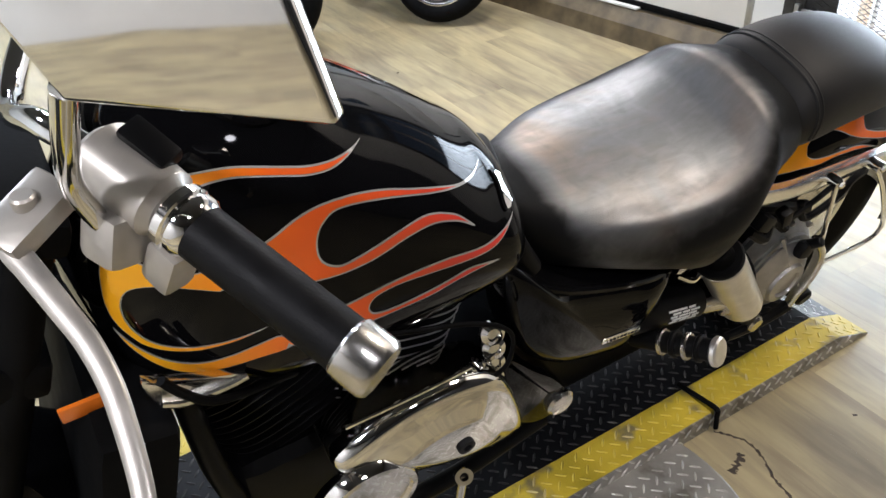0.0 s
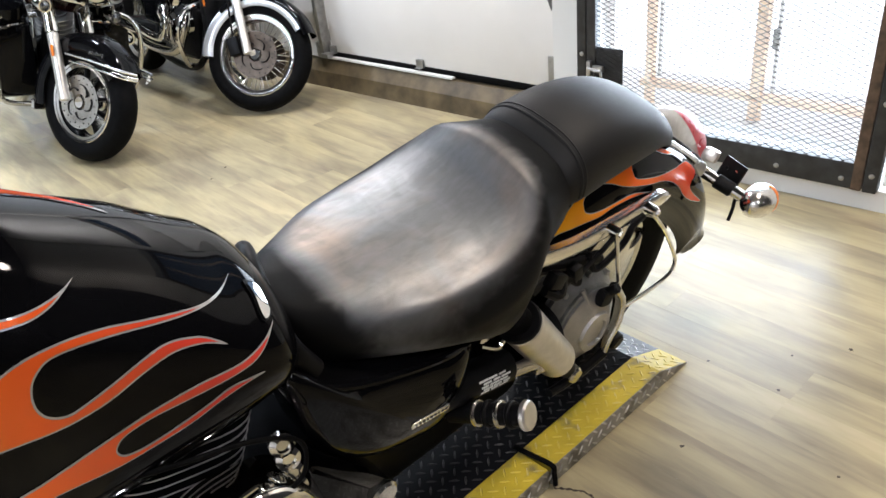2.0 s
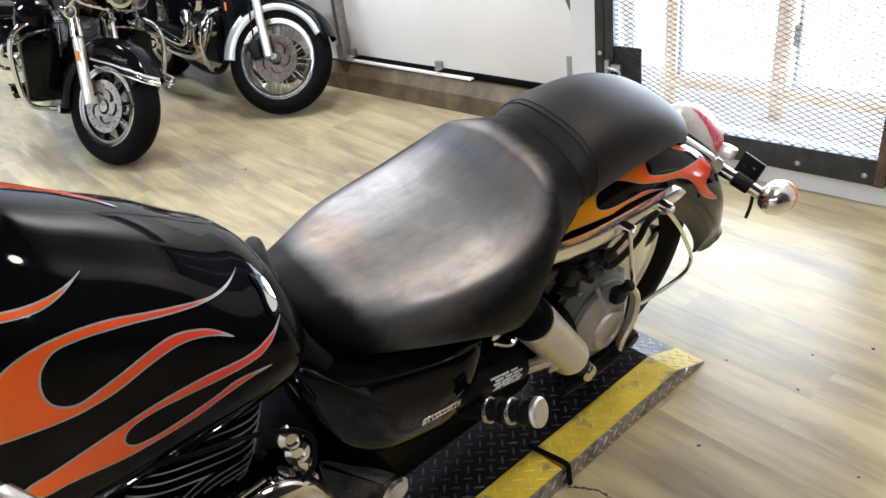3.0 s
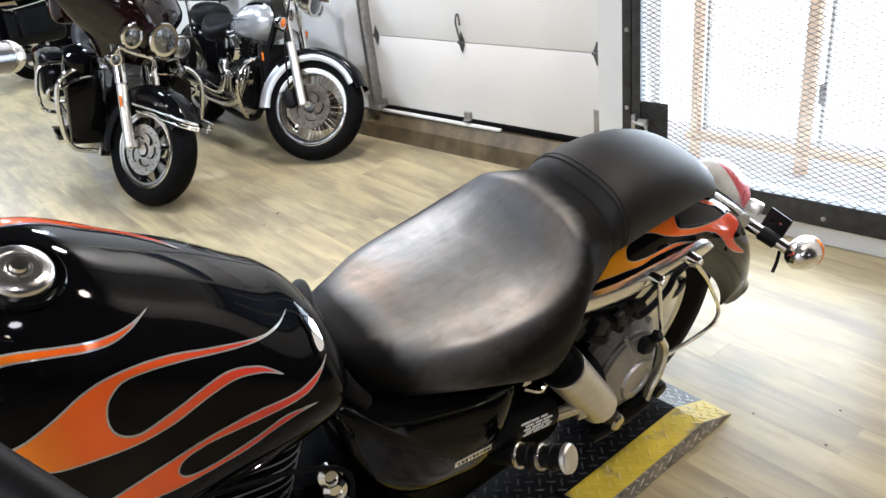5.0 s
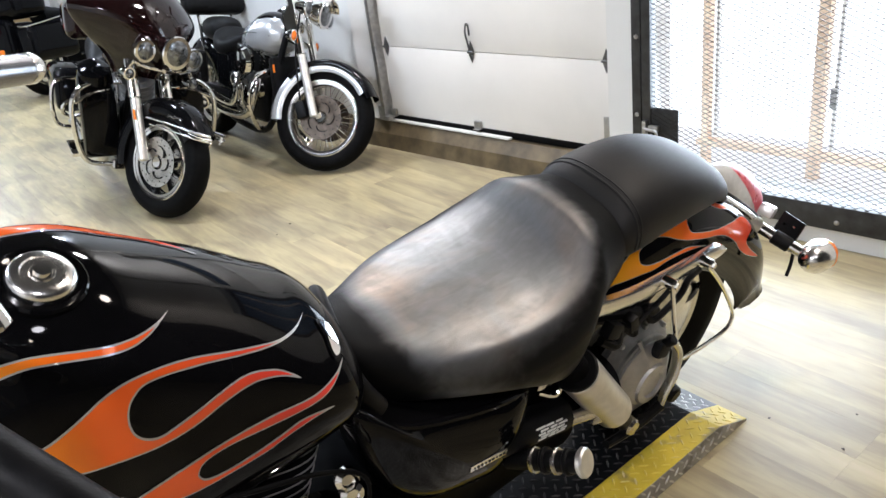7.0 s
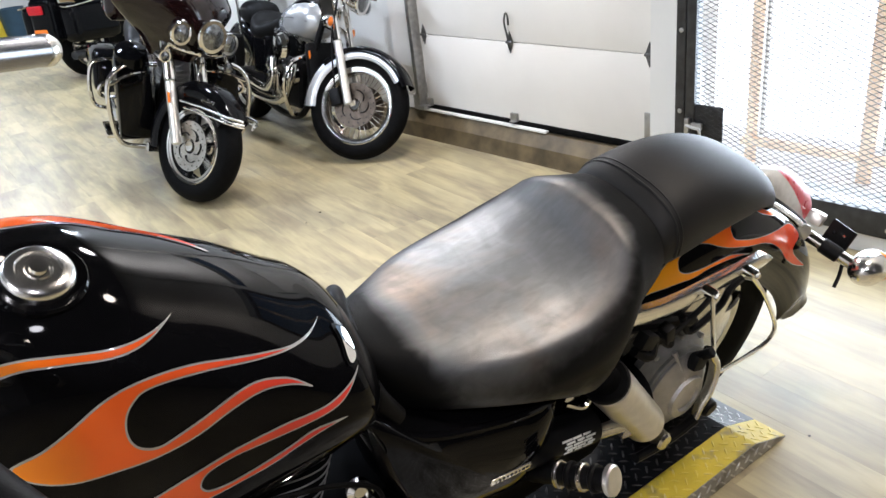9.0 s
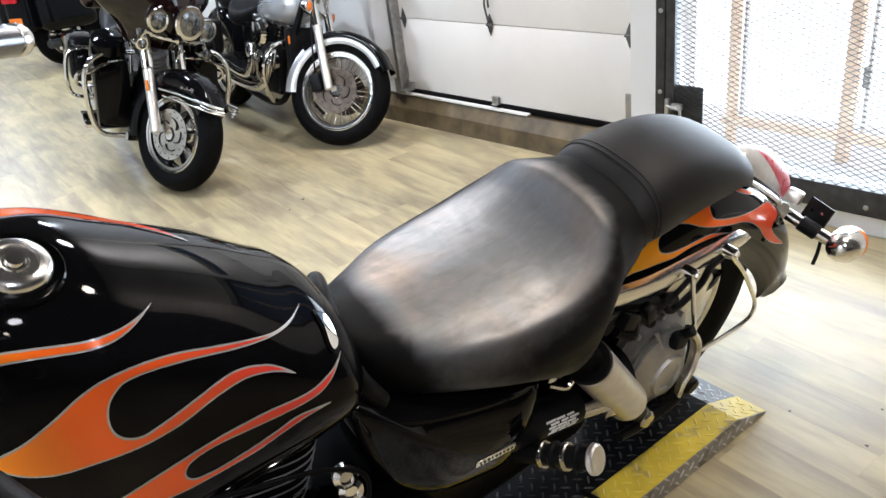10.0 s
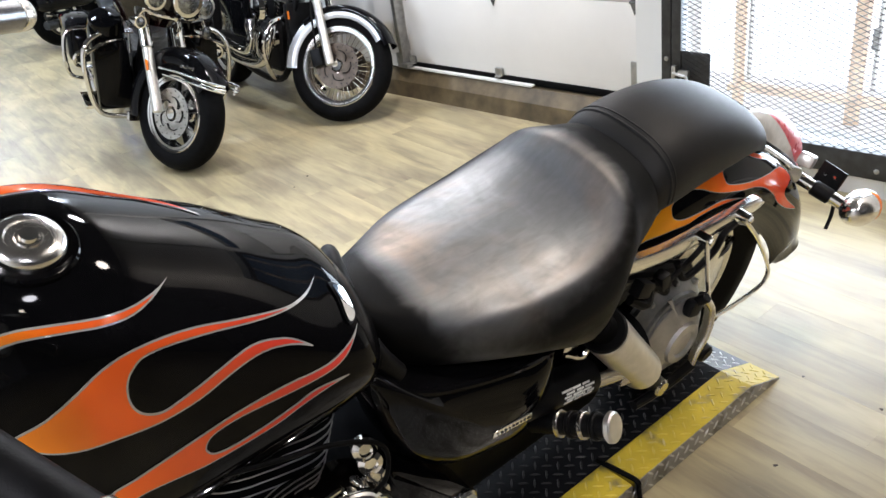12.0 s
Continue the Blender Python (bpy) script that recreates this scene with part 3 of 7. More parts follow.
gate_bar("gate_post", GATE_U1 - 0.10, GATE_U1 - 0.055, 0.089, 2.2)
gate_bar("gate_post", GATE_U1 - 0.05, GATE_U1 - 0.004, 0.089, 2.2)
gate_bar("bottom_rail", GATE_U0 + 0.07, GATE_U1 - 0.105, 0.092, 0.200)
gate_bar("top_rail", GATE_U0 + 0.07, GATE_U1 - 0.105, 2.14, 2.2)
gate_bar("gate_post", GATE_U0 + 0.035, GATE_U0 + 0.075, 0.089, 2.2, RUST, 0.05, "rusty hinge post")
gate_bar("gate_post", GATE_U0 - 0.02, GATE_U0 + 0.03, 0.089, 2.2)
part("lock_panel", box(NB(), (WD + GD - 0.012, GATE_U1 - 0.168, 0.445), (0.006, 0.135, 0.165), bevel=0.002), DARKSTEEL, gate, "black sheet guard behind the latch")
bm = box(NB(), (WD + GD - 0.04, GATE_U1 - 0.125, 0.435), (0.02, 0.05, 0.03), bevel=0.004)
box(bm, (WD + GD - 0.035, GATE_U1 - 0.075, 0.43), (0.02, 0.022, 0.07), bevel=0.003)
tube(bm, [(WD + GD - 0.05, GATE_U1 - 0.075, 0.435), (WD + GD - 0.055, GATE_U1 - 0.12, 0.43), (WD + GD - 0.055, GATE_U1 - 0.145, 0.425), (WD + GD - 0.055, GATE_U1 - 0.15, 0.38)], 0.007, 8)
part("latch", bm, ZINC, gate, "galvanised slide latch")
for u, z in ((-0.11, 0.13), (0.42, 0.13), (-0.36, 0.13), (GATE_U1 - 0.03, 0.85), (GATE_U1 - 0.03, 0.49), (GATE_U0 + 0.005, 0.45), (GATE_U0 + 0.005, 0.16)):
    bm = NB()
    lathe(bm, [(0.011, 0), (0.010, 0.004), (0.004, 0.007)], along((WD + GD - 0.025, u, z), (WD + GD - 0.1, u, z)), 10)
    part("bolt", bm, ZINC, gate)
# the mesh: zigzag strands, row upon row
bm = NB()
cell, rowh, th = 0.046, 0.0108, 0.0013
u0, u1 = GATE_U0 + 0.07, GATE_U1 - 0.09
rows_n = int((1.75 - 0.16) / rowh)
for r_ in range(rows_n):
    z = 0.16 + r_ * rowh
    steps = int((u1 - u0) / (cell / 2))
    for k in range(steps):
        ua, ub = u0 + k * cell / 2, u0 + (k + 1) * cell / 2
        up = (k + r_) % 2 == 0
        za, zb = (z, z + rowh) if up else (z + rowh, z)
        x = WD + GD - 0.02
        p = [(x, ua, za - th), (x, ub, zb - th), (x, ub, zb + th), (x, ua, za + th)]
        q = [(x + 0.003, a, b) for _, a, b in p]
        vs = [bm.verts.new(v) for v in p + q]
        for f in ((3, 2, 1, 0), (4, 5, 6, 7), (0, 1, 5, 4), (2, 3, 7, 6)):
            bm.faces.new([vs[i] for i in f])
part("mesh", bm, DARKSTEEL, gate, "expanded metal mesh", 0, kind="stuff")

# glazed entrance and the bright yard behind the gate
entry = thing("entrance_door", WM, "white framed glazed entrance with an orange post outside", "door", kind="structure")
for u, w in ((0.705, 0.034), (0.168, 0.050)):
    part("post", box(NB(), (WD + 0.30, u, 1.2), (0.06, w, 2.5), bevel=0.005), ORANGE, entry, "orange painted post, paled for the backlight's glare")
part("rail", box(NB(), (WD + 0.30, 0.15, 0.222), (0.06, 1.2, 0.034), bevel=0.005), ORANGE, entry, "orange bottom rail, paled for the backlight's glare")
part("threshold", box(NB(), (WD + 0.24, 0.15, 0.05), (0.10, 1.5, 0.13), bevel=0.004), WHITE, entry, "white threshold")
for u in (0.105, 0.665):
    part("door_edge", box(NB(), (WD + 0.325, u, 1.25), (0.03, 0.014, 2.0), bevel=0.003), WHITE, entry, "pale door edge")
part("lock", box(NB(), (WD + 0.30, 0.105, 0.50), (0.03, 0.03, 0.09), bevel=0.004), ZINC, entry)
# Added slab: its white stands for the overexposed brightness of the ground.
slab("pavement", (WD + 0.26, GATE_U0 - 0.8, -0.2), (WD + 0.80, GATE_U1 + 0.6, 0.10), WHITE, "added white slab for the overexposed ground outside the gate", WM)
glare = part("backdrop", box(NB(), (WD + 0.85, 0.1, 0.65), (0.05, 3.4, 1.7), bevel=0), glow("overcast_brightness", (0.88, 0.95, 1.0), 2.5), None, "bright overcast daylight outside", 0, kind="structure")
glare.matrix_world = WM

# ceiling lamps, with housings for the added fill ones too
for lx, ly, _, _ in LAMP_SPOTS:
    t = thing("ceiling_lamp", pose(lx, ly, CEIL - 0.06), "white round lamp, lit, from a set of mirrored and added fill lamps", "lamp", "ceiling lamps")
    part("housing", lathe(NB(), [(0.12, 0.06), (0.21, 0.05), (0.235, 0.0), (0.228, -0.004), (0.22, 0.0), (0.0, 0.01)], None, 36), WHITE, t)

# ---- motorcycle deck ----
DECK_Z, DX0, DX1, DY0, DY1 = 0.063, -2.45, 0.75, -0.212, 0.42
BEND, GAP = 0.605, 0.11
deck = thing("motorcycle_lift", pose(0, 0, 0), "low steel motorcycle lift deck of tread plate with yellow edges", "lift")


def tread_bars(bm, x0, x1, y0, y1, z_of, pitch=0.042, off=0.0):
    """Raised bars of a tread plate, turned in alternate rows."""
    nx, ny = int((x1 - x0) / (pitch / 2)), int((y1 - y0) / (pitch / 2))
    for i in range(nx):
        for j in range(ny):
            if (i + j) % 2:
                continue
            x, y = x0 + (i + 0.5) * pitch / 2, y0 + (j + 0.5) * pitch / 2
            a = radians(48) if i % 2 else radians(-42)
            c, s = math.cos(a), math.sin(a)
            L, w, h = 0.0150, 0.0032, 0.0040
            low, mid = [], []
            for q in range(8):
                t = 2 * math.pi * q / 8
                for ring, fl, fw, dz in ((low, 1.0, 1.0, 0.0), (mid, 0.72, 0.55, h * 0.62)):
                    p, r = L * fl * math.cos(t), w * fw * math.sin(t)
                    X, Y = x + p * c - r * s, y + p * s + r * c
                    ring.append(bm.verts.new((X, Y, z_of(X) + dz)))
            for q in range(8):
                bm.faces.new((low[q], low[(q + 1) % 8], mid[(q + 1) % 8], mid[q]))
            bm.faces.new(mid)
    return bm


def deck_z(x):
    return DECK_Z if x < BEND else DECK_Z - (x - BEND) / (DX1 - BEND) * (DECK_Z - 0.006)


def deck_strip(name, x0, x1, y0, y1, mat, label="", bars=None):
    """A strip of the deck's top with its end ramp."""
    xs = [x0] + ([BEND] if x0 < BEND < x1 else []) + [x1]
    bm = NB()
    rings = [[(x, y0, deck_z(x)), (x, y1, deck_z(x)), (x, y1, max(0.001, deck_z(x) - 0.02)), (x, y0, max(0.001, deck_z(x) - 0.02))] for x in xs]
    ring_skin(bm, rings)
    bmesh.ops.recalc_face_normals(bm, faces=bm.faces)
    ob = part(name, bm, mat, deck, label, 0)
    part("tread", tread_bars(NB(), x0, x1, y0 + 0.004, y1 - 0.004, deck_z), bars or SBAR, ob, "raised tread bars", 60, kind="stuff")
    return ob


YW = 0.098
deck_strip("edge_strip", GAP, DX1, DY0, DY0 + YW, YELLOW, "yellow painted tread plate edge", YBAR)
deck_strip("edge_strip", DX0, GAP - 0.012, DY0, DY0 + YW, YELLOW, "yellow painted tread plate edge", YBAR)
deck_strip("deck_plate", DX0, BEND, DY0 + YW + 0.0005, DY1, DECKBLACK, "black worn tread plate", KBAR)
deck_strip("ramp_plate", BEND + 0.0005, DX1, DY0 + YW + 0.0005, DY1, RAMPGLARE, "scuffed black ramp plate, greyed with painted glare")
deck_strip("edge_strip", DX0, DX1, DY1 + 0.0005, DY1 + YW, YELLOW, "yellow painted tread plate edge", YBAR)
# side skirt
bm = NB()
for x0, x1 in ((DX0, GAP - 0.012), (GAP, BEND), (BEND, DX1)):
    za, zb = deck_z(x0), deck_z(x1 - 1e-6)
    ring_skin(bm, [[(x, DY0 - 0.002, 0.001), (x, DY0 - 0.002, z - 0.002), (x, DY0 + 0.004, z - 0.002), (x, DY0 + 0.004, 0.001)] for x, z in ((x0, za), (x1, zb))])
bmesh.ops.recalc_face_normals(bm, faces=bm.faces)
skirt = part("side_skirt", bm, TREAD, deck, "bare steel tread plate side", 0)
bm = NB()
for i in range(int((DX1 - 0.04 - DX0) / 0.021)):
    x = DX0 + 0.012 + i * 0.021
    for j, zz in enumerate((0.012, 0.033, 0.054)):
        if (i + j) % 2 or zz > deck_z(x) - 0.004:
            continue
        a = radians(48) if i % 2 else radians(-42)
        c, q = math.cos(a), math.sin(a)
        low, top = [], []
        for k in range(8):
            t = 2 * math.pi * k / 8
            for ring, f, g, d in ((low, 0.0145, 0.0032, 0.0), (top, 0.0105, 0.0016, 0.003)):
                u, v = f * math.cos(t), g * math.sin(t)
                ring.append(bm.verts.new((x + u * c - v * q, DY0 - 0.002 - d, max(0.002, zz + u * q + v * c))))
        for k in range(8):
            bm.faces.new((low[k], low[(k + 1) % 8], top[(k + 1) % 8], top[k]))
        bm.faces.new(top)
bmesh.ops.recalc_face_normals(bm, faces=bm.faces)
part("tread", bm, SBAR, skirt, "raised tread bars", 60, kind="stuff")

strap = NB()
tube(strap, [(GAP - 0.012, DY0 + 0.115, DECK_Z + 0.004), (GAP - 0.004, DY0 + 0.05, DECK_Z + 0.007), (GAP + 0.004, DY0 - 0.002, DECK_Z + 0.004), (GAP + 0.004, DY0 - 0.008, DECK_Z - 0.02), (GAP + 0.0, DY0 - 0.014, 0.009)], 0.0078, 10, flat=0.8)
part("cable", strap, RUBBER, None, "black cable hanging over the deck edge", category="cable")

# round tread plate on the floor
wing = thing("round_plate", pose(-0.42, -0.30, 0.0), "round bare tread plate wing beside the deck", "plate")
bm = lathe(NB(), [(0.0, 0.02), (0.418, 0.02), (0.424, 0.016), (0.424, 0.001), (0.0, 0.001)], None, 64)
part("disc", bm, TREAD, wing, "", 20)
bm = tread_bars(NB(), -0.42, 0.42, -0.42, 0.08, lambda x: 0.02)
kill = [v for v in bm.verts if v.co.xy.length > 0.41]
bmesh.ops.delete(bm, geom=kill, context="VERTS")
part("tread", bm, SBAR, wing, "", 60, kind="stuff")

# ---- the motorcycle on the deck ----
BIKE = pose(0.55, 0.09, DECK_Z) @ pose(0, 0, 0, 11, 0, 0)
bike = thing("motorcycle", BIKE, "black cruiser motorcycle with orange flames, leaning on the deck", "motorcycle")

TANK = [  # x, top, bottom, half width, widest height, squareness above and below
    (-1.705, 0.98, 0.86, 0.02, 0.93, 2, 2),
    (-1.685, 1.06, 0.79, 0.085, 0.93, 2.1, 2.4),
    (-1.61, 1.155, 0.725, 0.155, 0.915, 2.2, 2.8),
    (-1.5, 1.2, 0.7, 0.192, 0.9, 2.3, 3),
    (-1.4, 1.182, 0.695, 0.206, 0.885, 2.3, 3),
    (-1.3, 1.121, 0.705, 0.209, 0.875, 2.2, 3),
    (-1.2, 1.058, 0.72, 0.207, 0.86, 2.1, 3),
    (-1.12, 1, 0.735, 0.202, 0.845, 1.8, 2.8),
    (-1.08, 0.97, 0.735, 0.192, 0.835, 1.8, 2.6),
    (-1.05, 0.935, 0.735, 0.164, 0.815, 1.8, 2.6),
    (-1.03, 0.89, 0.735, 0.12, 0.8, 2, 2.4),
    (-1.018, 0.82, 0.745, 0.05, 0.775, 2, 2.2),
]
tank = part("tank", loft(NB(), TANK, 70, 72), GLOSS, bike, "black gloss fuel tank", 60)



def tree_of(ob):
    me = ob.data
    return BVHTree.FromPolygons([v.co for v in me.vertices], [p.vertices[:] for p in me.polygons])


on_tank = tree_of(tank)
hit, nrm, _, _ = on_tank.ray_cast(Vector((-1.440, -0.073, 1.5)), Vector((0, 0, -1)))
CAP = along(hit, hit + nrm)
cap = part("fuel_cap", lathe(NB(), [(0.0, 0.0105), (0.014, 0.0105), (0.0155, 0.0085), (0.024, 0.0085), (0.0255, 0.0115), (0.034, 0.0100), (0.0385, 0.006), (0.0405, 0.001), (0.0405, -0.012)], CAP, 40), BRIGHT, bike, "chrome filler cap")
part("cap_recess", lathe(NB(), [(0.0400, -0.006), (0.044, -0.004), (0.052, -0.0015), (0.055, -0.005), (0.055, -0.02)], CAP, 40), GLOSS, cap, "black recess ring")
part("lock", lathe(NB(), [(0.0, 0.0165), (0.010, 0.016), (0.012, 0.0115)], CAP, 20), CHROME, cap)

SEAT = [  # x, centre height, half width, drop of the widest place, crown, squareness of the shoulder, drop and half width of the base
    (-1.035, 0.842, 0.035, 0.040, 0.005, 2.2, 0.070, 0.03),
    (-1.015, 0.842, 0.080, 0.060, 0.010, 2.3, 0.100, 0.07),
    (-0.97, 0.828, 0.120, 0.076, 0.022, 2.5, 0.112, 0.11),
    (-0.90, 0.815, 0.160, 0.082, 0.036, 3.0, 0.108, 0.145),
    (-0.80, 0.810, 0.203, 0.094, 0.052, 5.0, 0.118, 0.175),
    (-0.70, 0.809, 0.226, 0.108, 0.060, 6.0, 0.155, 0.190),
    (-0.60, 0.816, 0.235, 0.120, 0.060, 6.0, 0.212, 0.200),
    (-0.52, 0.840, 0.230, 0.130, 0.054, 4.4, 0.262, 0.205),
    (-0.475, 0.868, 0.212, 0.132, 0.046, 3.6, 0.268, 0.192),
    (-0.450, 0.886, 0.200, 0.126, 0.040, 3.0, 0.255, 0.180),
    (-0.425, 0.889, 0.186, 0.118, 0.034, 2.7, 0.235, 0.164),
    (-0.385, 0.884, 0.170, 0.108, 0.030, 2.6, 0.20, 0.148),
    (-0.345, 0.878, 0.156, 0.098, 0.028, 2.6, 0.17, 0.135),
]
SEAT_ROLL = radians(11)


def seat_ring(x):
    """One cross-section of the rider seat: a crowned top with square shoulders, a side that tucks in to the base."""
    _, zc, w, dw, crown, sq, db, wb = curve_of(SEAT, x)
    c, q = math.cos(SEAT_ROLL), math.sin(SEAT_ROLL)
    rim = 0.007 * max(0.0, 1 - ((x + 0.66) / 0.25) ** 2)
    out = []
    for k in range(96):
        a = 2 * math.pi * k / 96
        u, v = math.cos(a), math.sin(a)
        if v >= 0:
            y = w * math.copysign(abs(u) ** (2 / sq), u)
            z = -crown * abs(y / w) ** (4.0 if y < 0 else 2.2) - (dw - crown) * (1 - v ** (2 / sq)) + rim * math.exp(-((abs(y) / w - 0.80) / 0.075) ** 2)
        else:
            y = math.copysign(wb + (w - wb) * math.sqrt(1 - v * v), u) if abs(u) > 0.5 else u * 2 * (wb + (w - wb) * 0.5)
            z = -dw - (db - dw) * min(1.0, -v / 0.866)
        out.append((x, y * c - (z + 0.11) * q, zc - 0.11 + y * q + (z + 0.11) * c))
    return out


bm = NB()
ring_skin(bm, [seat_ring(SEAT[0][0] + (SEAT[-1][0] - SEAT[0][0]) * k / 96) for k in range(97)])
bmesh.ops.recalc_face_normals(bm, faces=bm.faces)
seat = part("seat", bm, LEATHER, bike, "worn black leather rider seat, the sheen of its polished top partly painted", 60)
PILLION = [
    (-0.352, 0.86, 0.735, 0.128, 0.80, 2.4, 2.2),
    (-0.335, 0.888, 0.735, 0.144, 0.80, 2.5, 2.2),
    (-0.28, 0.917, 0.745, 0.152, 0.80, 2.6, 2.2),
    (-0.18, 0.926, 0.752, 0.150, 0.805, 2.6, 2.2),
    (-0.06, 0.908, 0.752, 0.145, 0.80, 2.6, 2.2),
    (0.05, 0.868, 0.742, 0.134, 0.78, 2.6, 2.2),
    (0.13, 0.820, 0.718, 0.118, 0.745, 2.5, 2.2),
    (0.195, 0.768, 0.675, 0.100, 0.70, 2.4, 2.2),
    (0.235, 0.722, 0.645, 0.076, 0.670, 2.2, 2.2),
    (0.255, 0.676, 0.636, 0.034, 0.652, 2.0, 2.0),
]
PILLION_ROLL = Matrix.Translation((0, 0, 0.784)) @ Matrix.Rotation(radians(9), 4, "X") @ Matrix.Translation((0, 0, -0.80))
bm = loft(NB(), PILLION, 60, 56)
bmesh.ops.transform(bm, verts=bm.verts, matrix=PILLION_ROLL)
part("pillion_seat", bm, MATTE, bike, "black leather pillion seat", 60)
for xx, thick, mat, name in ((-0.300, 0.0032, MATTE, "seam"), (-0.288, 0.0022, MATTE, "seam"), (-0.352, 0.0055, BLACK, "piping")):
    _, zt, _, w, zw, nu, nl = curve_of(PILLION, xx)
    seam = []
    for k in range(41):
        a = math.pi * (k / 40 if name == "seam" else -0.16 + 1.32 * k / 40)
        c, q = math.cos(a), math.sin(a)
        seam.append(PILLION_ROLL @ Vector((xx, math.copysign(abs(c) ** (2 / nu), c) * w, zw + (zt - zw if q > 0 else zw - 0.70) * math.copysign(abs(q) ** (2 / nu), q))))
    part(name, tube(NB(), seam, thick, 8, 1), mat, seat)

front = [(-1.018, -0.150, 0.735), (-1.048, -0.134, 0.797), (-1.053, -0.097, 0.846), (-1.043, -0.047, 0.879), (-1.028, 0.0, 0.888), (-1.012, 0.042, 0.878), (-1.002, 0.075, 0.850)]
part("front_welt", tube(NB(), front, 0.022, 14, 6, 0.014), BLACK, seat, "rolled black seat nose")

# rear fender: an arch swept round the wheel
FEND = [(-0.46, 0.69), (-0.30, 0.735), (-0.14, 0.755), (0.0, 0.75), (0.12, 0.715), (0.25, 0.648), (0.38, 0.548), (0.485, 0.43), (0.540, 0.325), (0.553, 0.235)]


def fender(keys, w, depth, thick=0.006, w_end=None, grow=0.06, tip=0.0):
    pts = smooth_path([(x, 0, z) for x, z in keys], 6)
    bm = NB()
    rings = []
    n = len(pts)
    for i, (p, t, s, u) in enumerate(frames_along(pts)):
        nrm = Vector((-t.z, 0, t.x))
        if nrm.dot(Vector((0, 0, 1))) < 0 and nrm.x < 0:
            nrm = -nrm
        f = i / (n - 1)
        ww = w if w_end is None else w + (w_end - w) * f ** 2
        dd = depth * (1 + grow * f * f)
        if tip and f > 1 - tip:
            dd *= 0.55 + 0.45 * math.sqrt(max(0.0, 1 - ((f - 1 + tip) / tip) ** 2))
        out = []
        for k in range(17):
            a = math.pi * (k / 16 - 0.5)
            y = ww * math.copysign(abs(math.sin(a)) ** 0.7, a)
            h = dd * (abs(math.cos(a)) ** 0.55 - 1)
            out.append(p + Vector((0, y, 0)) + nrm * h)
        inn = [q + Vector((0, -math.copysign(thick, q.y), 0)) - nrm * thick for q in out[::-1]]
        rings.append(out + inn)
    ring_skin(bm, rings)
    bmesh.ops.recalc_face_normals(bm, faces=bm.faces)
    return bm


fend = part("rear_fender", fender(FEND, 0.14, 0.180, w_end=0.128, grow=0.34, tip=0.13), GLOSS, bike, "black rear fender with painted flames", 50)

# rear wheel
AX = Vector((0.0, 0, 0.325))
WHL = Matrix.Translation(AX) @ Euler((radians(90), 0, 0)).to_matrix().to_4x4()


def tyre_profile(R, w, rr):
    h = w / 2
    return [(rr, -h * 0.72), (rr + (R - rr) * 0.35, -h * 0.97), (rr + (R - rr) * 0.65, -h), (R - 0.02, -h * 0.8), (R - 0.005, -h * 0.42), (R, 0),
            (R - 0.005, h * 0.42), (R - 0.02, h * 0.8), (rr + (R - rr) * 0.65, h), (rr + (R - rr) * 0.35, h * 0.97), (rr, h * 0.72)]


rim = part("rear_wheel", lathe(NB(), [(0.193, -0.066), (0.200, -0.064), (0.200, -0.054), (0.175, -0.042), (0.16, -0.02), (0.16, 0.02), (0.175, 0.042), (0.200, 0.054), (0.200, 0.064), (0.193, 0.066), (0.183, 0.048), (0.0, 0.048), (0.0, -0.048), (0.183, -0.048)], WHL, 64), STEEL, bike, "polished rear wheel rim")
part("tyre", lathe(NB(), tyre_profile(0.342, 0.180, 0.194), WHL, 72, True), RUBBER, rim, "black rear tyre", 50)
part("brake_drum", lathe(NB(), [(0.0, 0.085), (0.09, 0.085), (0.15, 0.075), (0.165, 0.055), (0.16, 0.04), (0.0, 0.04)], WHL, 48), STEEL, rim)
for k in range(5):
    a = 2 * math.pi * k / 5 + 0.3
    m = WHL @ Matrix.Rotation(a, 4, "Z")
    ps = [m @ Vector(q) for q in ((0.09, 0.0, 0.055), (0.14, 0.0, 0.06), (0.185, 0, 0.045))]
    part("spoke", tube(NB(), ps, 0.022, 10, 4, 0.03, 0.5), STEEL, rim)

# final drive: ribbed housing on the left of the wheel
FD = Matrix.Translation((-0.20, -0.075, 0.318)) @ Euler((radians(90), 0, 0)).to_matrix().to_4x4()
drive = part("final_drive", lathe(NB(), [(0.150, 0.0), (0.152, 0.035), (0.146, 0.040), (0.146, 0.047), (0.154, 0.049), (0.154, 0.056), (0.146, 0.060), (0.136, 0.074), (0.126, 0.080), (0.124, 0.088), (0.116, 0.090), (0.110, 0.090), (0.0, 0.098)], FD, 56), CASTGREY, bike, "grey cast final drive housing")
part("drive_cover", lathe(NB(), [(0.112, 0.088), (0.113, 0.096), (0.106, 0.101), (0.092, 0.106), (0.080, 0.116), (0.062, 0.121), (0.058, 0.130), (0.040, 0.133), (0.036, 0.126), (0.0, 0.126)], FD, 56), ALLOY, drive, "bare cast cover")
part("band", lathe(NB(), [(0.150, 0.0), (0.1535, 0.002), (0.1535, 0.034), (0.150, 0.036)], FD, 56, True), BLACK, drive, "dark painted band")
for k in range(10):
    a = 2 * math.pi * k / 10 + 0.2
    p = FD @ Vector((0.149 * math.cos(a), 0.149 * math.sin(a), 0.045))
    q = FD @ Vector((0.149 * math.cos(a), 0.149 * math.sin(a), 0.073))
    part("bolt", rod(NB(), p, q, 0.009, 0.008, 8, 0.002), ZINC, drive)
